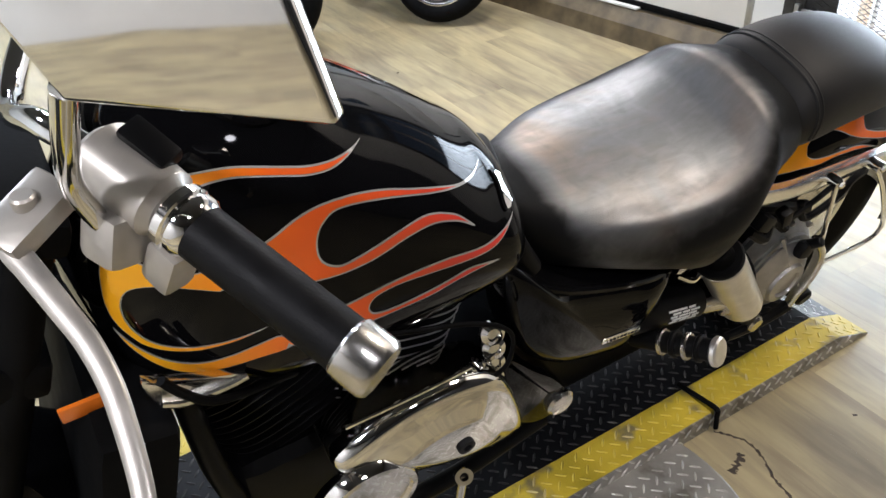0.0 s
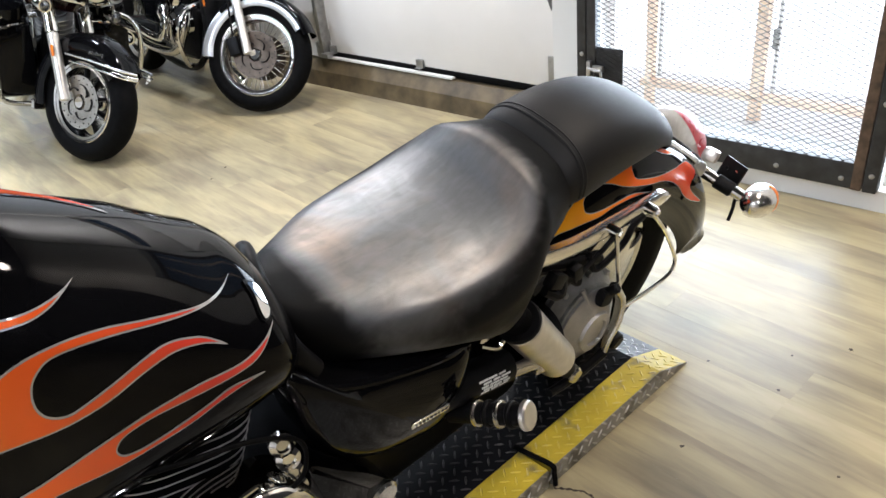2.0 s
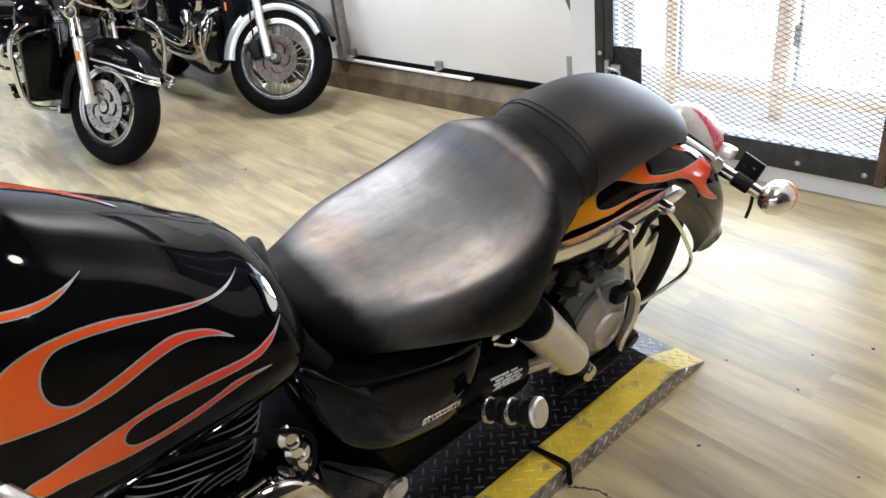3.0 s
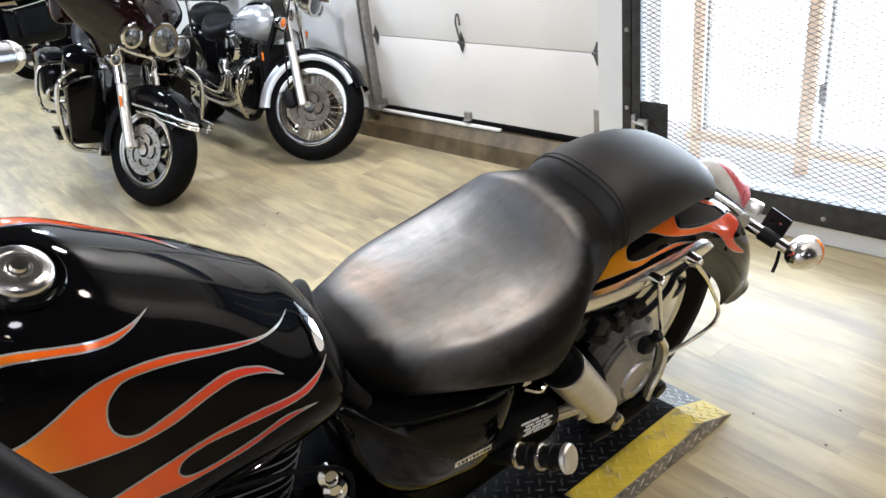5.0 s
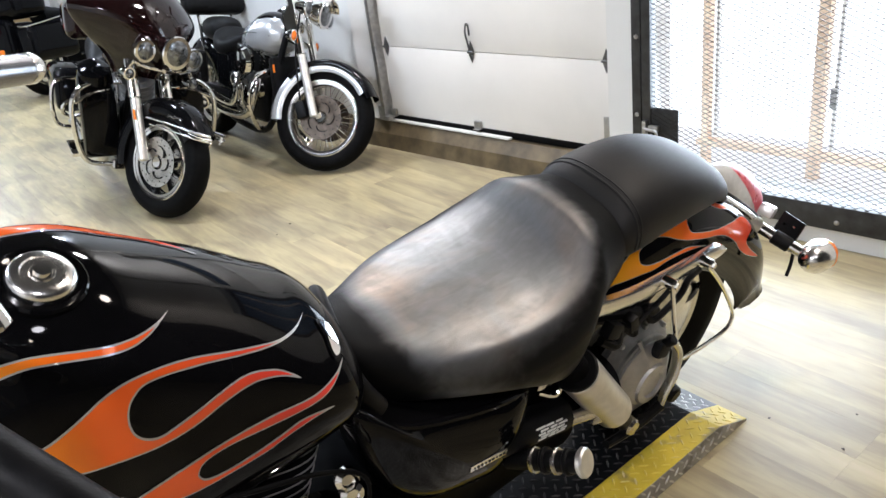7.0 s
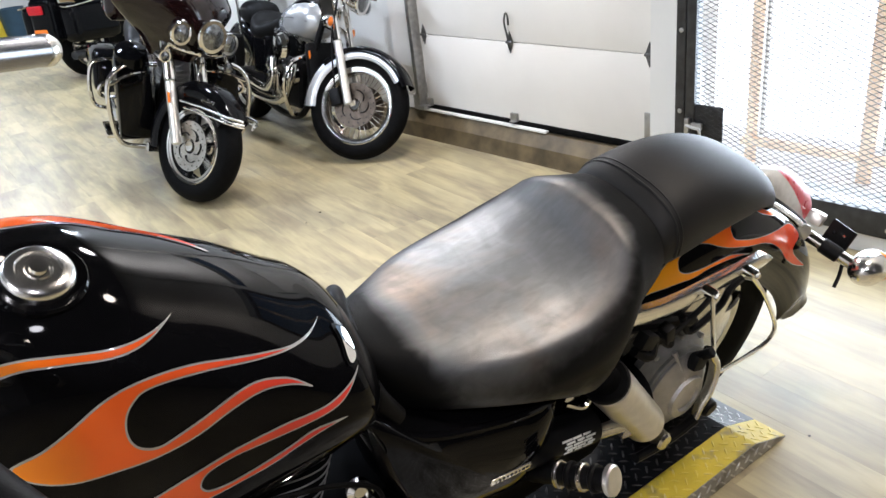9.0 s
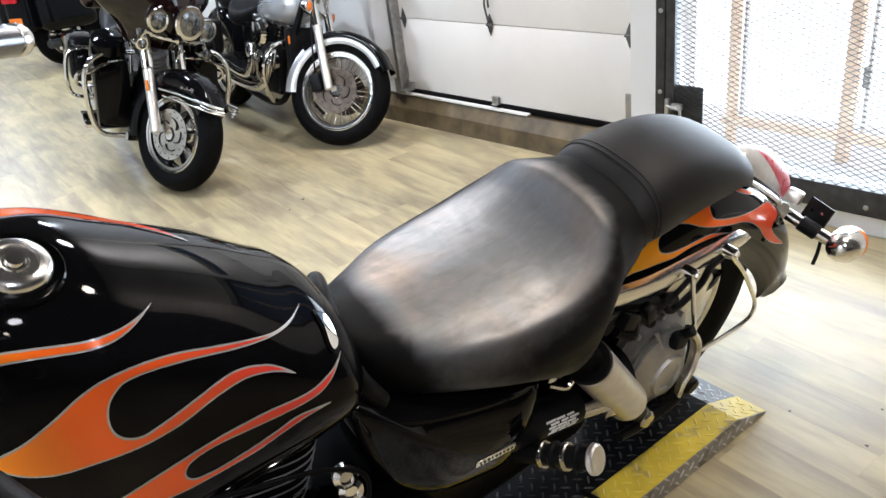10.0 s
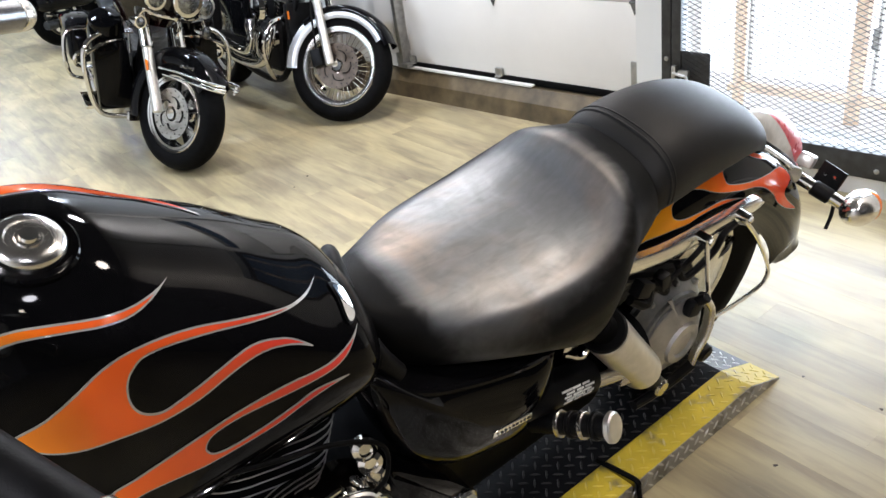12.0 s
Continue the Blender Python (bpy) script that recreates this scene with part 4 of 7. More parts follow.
for k in range(5):
    a = 2 * math.pi * k / 5 + 0.5
    p = FD @ Vector((0.05 * math.cos(a), 0.05 * math.sin(a), 0.122))
    q = FD @ Vector((0.132 * math.cos(a), 0.132 * math.sin(a), 0.082))
    part("rib", tube(NB(), [p, q], 0.007, 6), ALLOY, drive)
bm = rod(NB(), (-0.32, -0.115, 0.345), (-0.40, -0.115, 0.355), 0.085, 0.062, 28, 0.01)
rod(bm, (-0.40, -0.115, 0.355), (-0.78, -0.115, 0.375), 0.052, 0.05, 24)
part("drive_shaft_tube", bm, BLACK, bike)
bm = box(NB(), (-0.06, -0.06, 0.34), (0.30, 0.03, 0.20), (0, 8, 0), 0.014)
part("hub_plate", bm, CREAM, bike, "satin alloy hub plate")
part("hub_ring", lathe(NB(), [(0.155, 0.055), (0.178, 0.06), (0.190, 0.066), (0.200, 0.066), (0.200, 0.05), (0.155, 0.045)], WHL, 56, True), CREAM, rim, "satin alloy rim face")
bm = NB()
box(bm, (-0.17, -0.19, 0.415), (0.05, 0.03, 0.045), (0, 20, 0), 0.01)
rod(bm, (-0.165, -0.185, 0.42), (-0.155, -0.215, 0.455), 0.014, 0.013, 14, 0.003)
part("vent_cap", bm, BLACK, drive)
bm = tube(NB(), [(-0.135, -0.195, 0.43), (-0.11, -0.205, 0.38), (-0.115, -0.21, 0.31), (-0.14, -0.21, 0.26), (-0.15, -0.21, 0.22)], 0.021, 12, 6, 0.014, 0.6)
part("brake_arm", bm, CREAM, drive, "satin alloy brake arm")
bm = tube(NB(), [(-0.15, -0.21, 0.215), (-0.22, -0.205, 0.195), (-0.30, -0.2, 0.19), (-0.36, -0.2, 0.20)], 0.016, 10, 5, 0.012)
part("brake_rod", bm, BLACK, drive)
bm = rod(NB(), (-0.10, -0.15, 0.235), (-0.10, -0.225, 0.225), 0.03, 0.026, 20, 0.006)
part("axle_nut", bm, BLACK, bike)
part("fluid_line", tube(NB(), [(-0.36, -0.16, 0.58), (-0.31, -0.175, 0.545), (-0.20, -0.175, 0.575), (-0.14, -0.172, 0.60)], 0.007, 8, 5), BLACK, bike)

# shock absorber
shock_top, shock_low = Vector((-0.525, -0.178, 0.57)), Vector((-0.265, -0.186, 0.205))
ax_s = (shock_low - shock_top).normalized()
bm = rod(NB(), shock_top + ax_s * 0.046, shock_top + ax_s * 0.335, 0.053, 0.052, 32, 0.010)
sh = part("shock_absorber", bm, SATINALLOY, bike, "satin alloy rear shock absorber cover")
part("collar", rod(NB(), shock_top + ax_s * 0.036, shock_top + ax_s * 0.050, 0.054, 0.054, 32, 0.004), BLACK, sh)
part("upper_mount", rod(NB(), shock_top, shock_top + ax_s * 0.052, 0.030, 0.036, 28, 0.006), DULL, sh)
part("shock_body", rod(NB(), shock_top + ax_s * 0.32, shock_low, 0.03, 0.024, 20, 0.004), BLACK, sh)
part("mount", rod(NB(), shock_low + Vector((0, 0.03, 0)), shock_low + Vector((0, -0.03, 0)), 0.026, 0.026, 20, 0.006), STEEL, sh)

# chrome fender rail and saddlebag hoop
RAIL = [(-0.455, 0.667), (-0.30, 0.632), (-0.15, 0.618), (0.0, 0.610), (0.082, 0.606)]
bm = NB()
top = smooth_path([(x, 0, z) for x, z in RAIL], 5)
rings = []
for i, p in enumerate(top):
    f = i / (len(top) - 1)
    h = 0.021 if f < 0.9 else 0.021 * math.sqrt(max(0.05, 1 - ((f - 0.9) / 0.1) ** 2))
    rings.append([(p.x, -0.150, p.z - h), (p.x, -0.168, p.z - h), (p.x, -0.174, p.z - h * 0.5), (p.x, -0.174, p.z + h * 0.5), (p.x, -0.168, p.z + h), (p.x, -0.150, p.z + h)])
ring_skin(bm, rings)
bmesh.ops.recalc_face_normals(bm, faces=bm.faces)
rail = part("fender_rail", bm, BRIGHT, bike, "chrome fender rail")
for x, z in ((-0.186, 0.634), (-0.029, 0.622)):
    bm = rod(NB(), (x, -0.168, z), (x, -0.204, z), 0.014, 0.0135, 18, 0.003)
    rod(bm, (x, -0.203, z), (x, -0.211, z), 0.009, 0.008, 6, 0.002)
    part("bolt", bm, CHROME, rail)
part("hoop", tube(NB(), [(-0.186, -0.196, 0.622), (-0.15, -0.2, 0.50), (-0.112, -0.202, 0.39), (-0.085, -0.204, 0.342), (-0.03, -0.204, 0.33), (0.11, -0.204, 0.322), (0.15, -0.204, 0.345), (0.142, -0.202, 0.39), (0.05, -0.2, 0.52), (-0.029, -0.196, 0.612)], 0.0058, 10, 6), BRIGHT, rail, "chrome saddlebag hoop")

# tail lamp on its chrome mount
tl = Matrix.Translation((0.372, 0, 0.572)) @ Euler((0, radians(37), 0)).to_matrix().to_4x4()


def teardrop(n, x0, x1, w, h, flat=0.0):
    bm = NB()
    rings = []
    for j in range(n + 1):
        f = j / n
        x = x0 + (x1 - x0) * f
        e = math.sqrt(max(0.0, 1 - (2 * f - 1) ** 2)) ** 0.8 + 0.001
        rings.append([(x, w * e * math.cos(a), h * e * (math.sin(a) if math.sin(a) > 0 else flat * math.sin(a))) for a in (2 * math.pi * k / 24 for k in range(24))])
    return ring_skin(bm, rings)


bm = teardrop(20, -0.245, 0.235, 0.088, 0.030, 0.5)
bmesh.ops.transform(bm, matrix=tl @ Matrix.Translation((0.01, 0, -0.022)), verts=bm.verts)
tail = part("tail_lamp", bm, BRIGHT, bike, "chrome tail lamp mount")
bm = teardrop(20, -0.215, 0.215, 0.072, 0.030, 0.4)
bmesh.ops.transform(bm, matrix=tl @ Matrix.Translation((0.005, 0, -0.008)), verts=bm.verts)
part("lamp_gasket", bm, BLACK, tail)
CUT = ((-0.05, 0, 0.040), (0.30, 0, 1))
for name, mat, label, lower in (("clear_lens", CLEAR, "silvery white lamp shell", True), ("red_lens", RED, "red lamp lens", False)):
    bm = teardrop(22, -0.20, 0.205, 0.066, 0.098, 0.1)
    bmesh.ops.bisect_plane(bm, geom=bm.verts[:] + bm.edges[:] + bm.faces[:], plane_co=CUT[0], plane_no=CUT[1], clear_outer=lower, clear_inner=not lower)
    bmesh.ops.transform(bm, matrix=tl, verts=bm.verts)
    part(name, bm, mat, tail, label)

# indicator, its stalk, number plate bracket
bm = box(NB(), (0.435, -0.095, 0.55), (0.055, 0.045, 0.04), (10, 25, 15), 0.010)
rod(bm, (0.37, -0.03, 0.53), (0.42, -0.09, 0.50), 0.024, 0.024, 18, 0.004)
brk = part("indicator_bracket", bm, SATINALLOY, bike)
part("stalk", rod(NB(), (0.415, -0.08, 0.502), (0.45, -0.235, 0.455), 0.0175, 0.0175, 18, 0.002), CHROME, brk)
part("stalk_sleeve", rod(NB(), (0.427, -0.135, 0.485), (0.439, -0.188, 0.469), 0.0225, 0.0225, 18, 0.003), BLACK, brk)
IND = along((0.415, -0.262, 0.462), (0.56, -0.252, 0.440))
ind = part("indicator", lathe(NB(), [(0.0, -0.010), (0.020, -0.006), (0.036, 0.010), (0.045, 0.033), (0.048, 0.060), (0.047, 0.078)], IND, 32), BRIGHT, bike, "chrome bullet indicator")
part("amber_lens", lathe(NB(), [(0.047, 0.078), (0.049, 0.083), (0.045, 0.100), (0.030, 0.111), (0.0, 0.115)], IND, 32), AMBER, ind, "amber indicator lens")
bm = box(NB(), (0.50, -0.145, 0.488), (0.010, 0.085, 0.07), (0, 24, -18), 0.003)
plate_br = part("plate_bracket", bm, BLACK, bike, "black number plate bracket")
for k in (-0.014, 0.014):
    part("bolt", rod(NB(), (0.492, -0.15 + k, 0.50), (0.482, -0.15 + k, 0.504), 0.006, 0.005, 8), CHROME, plate_br)
part("hook", tube(NB(), [(0.445, -0.20, 0.45), (0.44, -0.205, 0.41), (0.42, -0.21, 0.38)], 0.0055, 8), BLACK, plate_br)

# side cover and battery case
ol = rounded([(-1.075, 0.775), (-0.98, 0.70), (-0.86, 0.645), (-0.74, 0.60), (-0.645, 0.565), (-0.655, 0.46), (-0.72, 0.385), (-0.82, 0.40), (-0.95, 0.45), (-1.03, 0.54), (-1.07, 0.66)], 6)
bm = NB()
ring_skin(bm, [[(-0.84 + (x + 0.84) * f, y, 0.50 + (z - 0.50) * f) for x, z in ol] for f, y in ((1.0, -0.10), (1.0, -0.158), (0.985, -0.168), (0.94, -0.180), (0.85, -0.192), (0.70, -0.202), (0.50, -0.209), (0.30, -0.212), (0.02, -0.213))])
bmesh.ops.recalc_face_normals(bm, faces=bm.faces)
side = part("side_cover", bm, GLOSS, bike, "black gloss side cover", 60)
bm = tube(NB(), [(-1.072, -0.165, 0.755), (-0.98, -0.185, 0.690), (-0.86, -0.190, 0.637), (-0.74, -0.186, 0.592), (-0.652, -0.170, 0.560)], 0.010, 10, 6, 0.008)
part("cover_lip", bm, GLOSS, side)
em_a, em_b = Vector((-0.848, -0.2135, 0.494)), Vector((-0.744, -0.2115, 0.474))
mid, ln = (em_a + em_b) / 2, (em_b - em_a).length
bm = box(NB(), mid, (ln, 0.006, 0.015), (0, math.degrees(math.atan2(em_a.z - em_b.z, em_b.x - em_a.x)), 0), 0.002)
emb = part("emblem", bm, BRIGHT, side, "chrome badge strip")
bm = NB()
for k in range(9):
    q = em_a.lerp(em_b, 0.1 + 0.8 * k / 8)
    box(bm, (q.x, q.y - 0.004, q.z), (0.006 if k % 3 else 0.003, 0.001, 0.0055), (0, 11, 0), 0)
part("lettering", bm, BLACK, emb, "dark unreadable letters")

# pillion footpeg
peg0, peg1 = Vector((-0.695, -0.17, 0.375)), Vector((-0.634, -0.325, 0.455))
pa = (peg1 - peg0).normalized()
fp = part("footpeg", rod(NB(), peg0, peg1, 0.024, 0.024, 24, 0.002), BLACK, bike, "pillion footpeg with rubber rings")
for k in range(4):
    q = peg1 - pa * (0.022 + 0.028 * k)
    part("ring", rod(NB(), q, q - pa * 0.012, 0.030, 0.030, 24, 0.003), GRIP if k % 2 == 0 else STEEL, fp)
part("end_cap", rod(NB(), peg1, peg1 + pa * 0.016, 0.033, 0.032, 28, 0.004), SATINALLOY, fp, "bright end cap")
# label on the tube behind it
bm = rod(NB(), (-0.86, -0.165, 0.49), (-0.52, -0.168, 0.40), 0.042, 0.042, 24, 0.004)
ct = part("swing_arm", bm, BLACK, bike)
bm = NB()
for r_ in range(5):
    for k in range(3):
        c = Vector((-0.635, -0.1665, 0.430)).lerp(Vector((-0.545, -0.1675, 0.407)), (k + 0.3 * (r_ % 2) + 0.25) / 3)
        a = radians(56 + r_ * 10)
        p = c + Vector((0, -0.0435 * math.sin(a), 0.0435 * math.cos(a)))
        box(bm, p, (0.030 - 0.004 * ((r_ + k) % 3), 0.0045, 0.0015), (math.degrees(a), 14, 0), 0)
part("label", bm, WHITE, ct, "white label with unreadable print", kind="stuff")
bm = rod(NB(), (-0.53, -0.19, 0.40), (-0.43, -0.19, 0.36), 0.018, 0.018, 14, 0.003)
box(bm, (-0.41, -0.195, 0.345), (0.06, 0.03, 0.04), (0, 20, 0), 0.006)
part("linkage", bm, STEEL, bike)
bm = box(NB(), (-0.58, -0.15, 0.525), (0.05, 0.03, 0.03), (0, 20, 0), 0.008)
tube(bm, [(-0.6, -0.16, 0.51), (-0.56, -0.175, 0.49), (-0.53, -0.17, 0.51)], 0.008, 8)
part("shock_bracket", bm, CHROME, bike)

# dark frame and wiring behind the side, with an added box that blocks light
bm = box(NB(), (-0.42, 0.0, 0.56), (0.30, 0.20, 0.18), (0, 10, 0), 0.03)
box(bm, (-0.80, 0.02, 0.52), (0.42, 0.20, 0.34), (0, 0, 0), 0.03)
# Filler in the hollow frame: stops the lamps from glaring off the deck.
box(bm, (-0.66, 0.03, 0.34), (0.64, 0.24, 0.46), (0, 0, 0), 0.04)
tube(bm, [(-0.46, -0.12, 0.62), (-0.3, -0.13, 0.56), (-0.15, -0.135, 0.50)], 0.02, 10)
tube(bm, [(-1.62, -0.08, 0.85), (-1.60, -0.14, 0.5), (-1.5, -0.16, 0.22), (-1.2, -0.17, 0.17), (-0.9, -0.15, 0.18)], 0.020, 12)
part("frame", bm, BLACK, bike, "black tubular frame with an added light-blocking filler box")
bm = tube(NB(), [(-0.40, -0.165, 0.555), (-0.36, -0.18, 0.53), (-0.33, -0.165, 0.56), (-0.29, -0.18, 0.53)], 0.013, 8)
part("wiring", bm, BLACK, bike)
part("connector", box(NB(), (-0.37, -0.17, 0.575), (0.05, 0.03, 0.04), (0, 30, 0), 0.006), BLACK, bike)
part("connector", box(NB(), (-0.30, -0.172, 0.56), (0.03, 0.03, 0.05), (0, -15, 0), 0.006), BLACK, bike)
part("brake_hose_guide", tube(NB(), [(-0.24, -0.165, 0.575), (-0.22, -0.18, 0.53), (-0.12, -0.18, 0.555), (-0.09, -0.18, 0.595), (-0.04, -0.175, 0.6)], 0.009, 8, 5), BLACK, bike)

# engine: two finned cylinders, cases, chrome covers


def cylinder(top_x, base_x, name, bright):
    a, b = Vector((base_x, 0, 0.47)), Vector((top_x, 0, 0.80))
    m = along(a, b)
    h = (b - a).length
    core = part(name, rod(NB(), a, b, 0.085, 0.085, 32), BLACK, bike, "black finned cylinder")
    n = 15
    for k in range(n):
        z = h * (0.10 + 0.88 * k / (n - 1))
        w = 0.14 if k < n - 4 else 0.14 - 0.008 * (k - n + 5)
        ol = []
        for q in range(40):
            t = 2 * math.pi * q / 40
            c, s = math.cos(t), math.sin(t)
            ol.append((math.copysign(abs(c) ** 0.6, c) * 0.125, math.copysign(abs(s) ** 0.6, s) * w))
        rings = [[m @ Vector((x * g, y * g, z + dz)) for x, y in ol] for g, dz in ((0.97, -0.0022), (1, -0.001), (1, 0.001), (0.97, 0.0022))]
        part("fin", ring_skin(NB(), rings), BLACK, core)
        rings = [[m @ Vector((x * g, y * g, z + dz)) for x, y in ol] for g, dz in ((0.996, -0.0013), (1.006, -0.0010), (1.006, 0.0010), (0.996, 0.0013))]
        if bright:
            part("fin_edge", ring_skin(NB(), rings), SATIN, core, "machined bright fin edge")
    bm = NB()
    for k in range(n):
        z = h * (0.10 + 0.88 * k / (n - 1))
        w = 0.14 if k < n - 4 else 0.14 - 0.008 * (k - n + 5)
        pts = []
        for q in range(21):
            t = -math.pi * q / 20
            c, s = math.cos(t), math.sin(t)
            pts.append(m @ Vector((math.copysign(abs(c) ** 0.6, c) * 0.1255, math.copysign(abs(s) ** 0.6, s) * (w + 0.0005), z)))
        tube(bm, pts, 0.0012, 5, 1)
    if top_x < -1.4:
        bm.free()
        return core
    part("fin_edges", bm, ALLOY, core, "bare metal fin edges", kind="stuff")
    return core


cylinder(-1.20, -1.30, "cylinder", True)
cylinder(-1.545, -1.43, "cylinder", False)
bm = box(NB(), (-1.33, 0.0, 0.36), (0.52, 0.30, 0.30), (0, 0, 0), 0.05, 3)
box(bm, (-1.02, 0.0, 0.38), (0.24, 0.26, 0.26), (0, 0, 0), 0.05, 3)
part("crankcase", bm, BLACK, bike, "black crankcase")
COVER = [(-1.42, 0.585), (-1.30, 0.635), (-1.18, 0.625), (-1.11, 0.575), (-1.05, 0.42), (-1.06, 0.375), (-1.14, 0.37), (-1.25, 0.405), (-1.37, 0.47), (-1.44, 0.54)]
bm = NB()
ol = rounded(COVER, 6)
cx, cz = sum(p[0] for p in ol) / len(ol), sum(p[1] for p in ol) / len(ol)
rings = []
for f, y in ((1.0, -0.15), (1.0, -0.222), (0.975, -0.236), (0.92, -0.246), (0.80, -0.250), (0.62, -0.256), (0.5, -0.268), (0.38, -0.272), (0.2, -0.273), (0.02, -0.273)):
    rings.append([(cx + (x - cx) * f, y, cz + (z - cz) * f) for x, z in ol])
ring_skin(bm, rings)
bmesh.ops.recalc_face_normals(bm, faces=bm.faces)
cov = part("engine_cover", bm, CHROME, bike, "chrome engine side cover", 50)
part("cover_bolt", lathe(NB(), [(0.018, 0.0), (0.017, 0.008), (0.009, 0.009), (0.007, 0.002), (0.0, 0.002)], along((-1.21, -0.271, 0.49), (-1.21, -0.4, 0.49)), 12), BLACK, cov)
bm = lathe(NB(), [(0.10, 0.0), (0.10, 0.02), (0.09, 0.035), (0.08, 0.036), (0.076, 0.03), (0.0, 0.034)], along((-1.395, -0.235, 0.45), (-1.395, -0.4, 0.45)), 40)
part("stator_cover", bm, CHROME, bike, "round chrome stator cover")
bm = tube(NB(), [(-1.42, -0.24, 0.665), (-1.30, -0.25, 0.68), (-1.20, -0.25, 0.685)], 0.004, 8, 5)
part("shift_rod", bm, CHROME, bike)
for k, (x, z) in enumerate(((-1.120, 0.664), (-1.113, 0.620), (-1.108, 0.574), (-1.105, 0.530))):
    bm = lathe(NB(), [(0.022, 0), (0.022, 0.012), (0.012, 0.018), (0.010, 0.012), (0.0, 0.012)], along((x, -0.19, z), (x - 0.05, -0.4, z + 0.10)), 18)
    part("bolt", bm, CHROME, bike)
part("cable_loop", tube(NB(), [(-1.42, -0.17, 0.80), (-1.30, -0.21, 0.79), (-1.18, -0.22, 0.75), (-1.10, -0.22, 0.68), (-1.105, -0.23, 0.61), (-1.16, -0.235, 0.59)], 0.0045, 8, 6), RUBBER, bike)
bm = plate(NB(), rounded([(-1.08, 0.56), (-1.0, 0.48), (-0.93, 0.40), (-0.88, 0.30), (-0.96, 0.27), (-1.05, 0.36)], 5), -0.12, -0.20, 0.015)
pv = part("pivot_cover", bm, GLOSS, bike, "black pivot cover", 40)
bm = lathe(NB(), [(0.034, 0.0), (0.034, 0.008), (0.028, 0.014), (0.0, 0.016)], along((-0.915, -0.198, 0.32), (-0.915, -0.4, 0.33)), 28)
part("pivot_cap", bm, STEEL, pv, "round chrome pivot cap")
bm = plate(NB(), rounded([(-1.661, 0.883), (-1.662, 0.86), (-1.653, 0.824), (-1.645, 0.805), (-1.62, 0.807), (-1.568, 0.804), (-1.535, 0.81), (-1.547, 0.823), (-1.577, 0.836), (-1.611, 0.852), (-1.641, 0.865)], 3), -0.172, -0.186, 0.004)
tube(bm, [(-1.649, -0.188, 0.828), (-1.620, -0.190, 0.815), (-1.568, -0.190, 0.812), (-1.535, -0.188, 0.814)], 0.006, 8, 4)
horn = part("horn_bracket", bm, BRIGHT, bike, "chrome bracket under the tank", 40)
part("hose", tube(NB(), [(-1.641, -0.196, 0.883), (-1.621, -0.198, 0.846), (-1.578, -0.198, 0.800), (-1.46, -0.16, 0.74)], 0.007, 10, 6), RUBBER, horn, "black rubber hose")
# shift lever end by the deck, bright ring
bm = NB()
rod(bm, (-1.205, -0.268, 0.36), (-1.205, -0.262, 0.22), 0.010, 0.010, 12, 0.002)
lathe(bm, [(0.009, -0.007), (0.018, -0.007), (0.018, 0.007), (0.009, 0.007)], along((-1.205, -0.27, 0.375), (-1.22, -0.32, 0.41)), 18, True)
part("shift_lever", bm, CHROME, bike)

# handlebar, left grip with clutch perch, lever and mirror
g0, g1 = Vector((-1.578, -0.339, 1.23)), Vector((-1.5066, -0.4836, 1.1843))
ga = (g1 - g0).normalized()
bars = part("handlebar", tube(NB(), [g0 - ga * 0.02, g0 - ga * 0.10, (-1.66, -0.17, 1.26), (-1.68, -0.02, 1.20), (-1.62, 0.14, 1.22), (-1.50, 0.28, 1.285), (-1.40, 0.37, 1.295), (-1.285, 0.485, 1.247)], 0.0135, 14, 8), CHROME, bike, "chrome handlebar")
gp = part("left_grip", rod(NB(), g0, g1, 0.026, 0.0255, 32, 0.004), GRIP, bars, "black rubber grip")
part("grip_end", lathe(NB(), [(0.026, 0.0), (0.0285, 0.003), (0.0285, 0.032), (0.025, 0.037), (0.0, 0.038)], along(g1 - ga * 0.004, g1 + ga), 32), STEEL, gp, "chrome grip end")
part("grip_collar", lathe(NB(), [(0.022, 0.0), (0.031, 0.002), (0.031, 0.010), (0.027, 0.013), (0.030, 0.016), (0.030, 0.024), (0.026, 0.03)], along(g0 - ga * 0.024, g0 + ga), 32), CHROME, gp)
bm = rod(NB(), g0 - ga * 0.115, g0 - ga * 0.028, 0.036, 0.033, 28, 0.008)
sw = part("switch_housing", bm, LACQUERED, bars, "polished switch housing")
bm = box(NB(), g0 - ga * 0.07 + Vector((0.02, 0.0, 0.032)), (0.05, 0.026, 0.018), (10, 25, -60), 0.004)
part("switch", bm, BLACK, sw)
bm = box(NB(), g0 - ga * 0.06 + Vector((-0.03, -0.01, -0.03)), (0.05, 0.045, 0.05), (0, 20, 25), 0.01)
box(bm, g0 - ga * 0.03 + Vector((-0.012, -0.012, -0.048)), (0.035, 0.035, 0.05), (20, 10, 25), 0.008)
part("perch", bm, LACQUERED, sw)
rg0, rg1 = Vector((-1.40, 0.37, 1.295)), Vector((-1.285, 0.485, 1.247))
rg = part("right_grip", rod(NB(), rg0, rg1, 0.0265, 0.0265, 28, 0.004), DARKCHROME, bars, "dark polished grip")
ra = (rg1 - rg0).normalized()
part("grip_end", lathe(NB(), [(0.0265, -0.012), (0.0275, -0.010), (0.0275, 0.010), (0.024, 0.019), (0.015, 0.025), (0.0, 0.027)], along(rg1, rg1 + ra), 28), STEEL, rg)
bm = rod(NB(), rg0 - ra * 0.13, rg0 - ra * 0.005, 0.034, 0.03, 24, 0.008)
part("throttle_housing", bm, CHROME, bars)
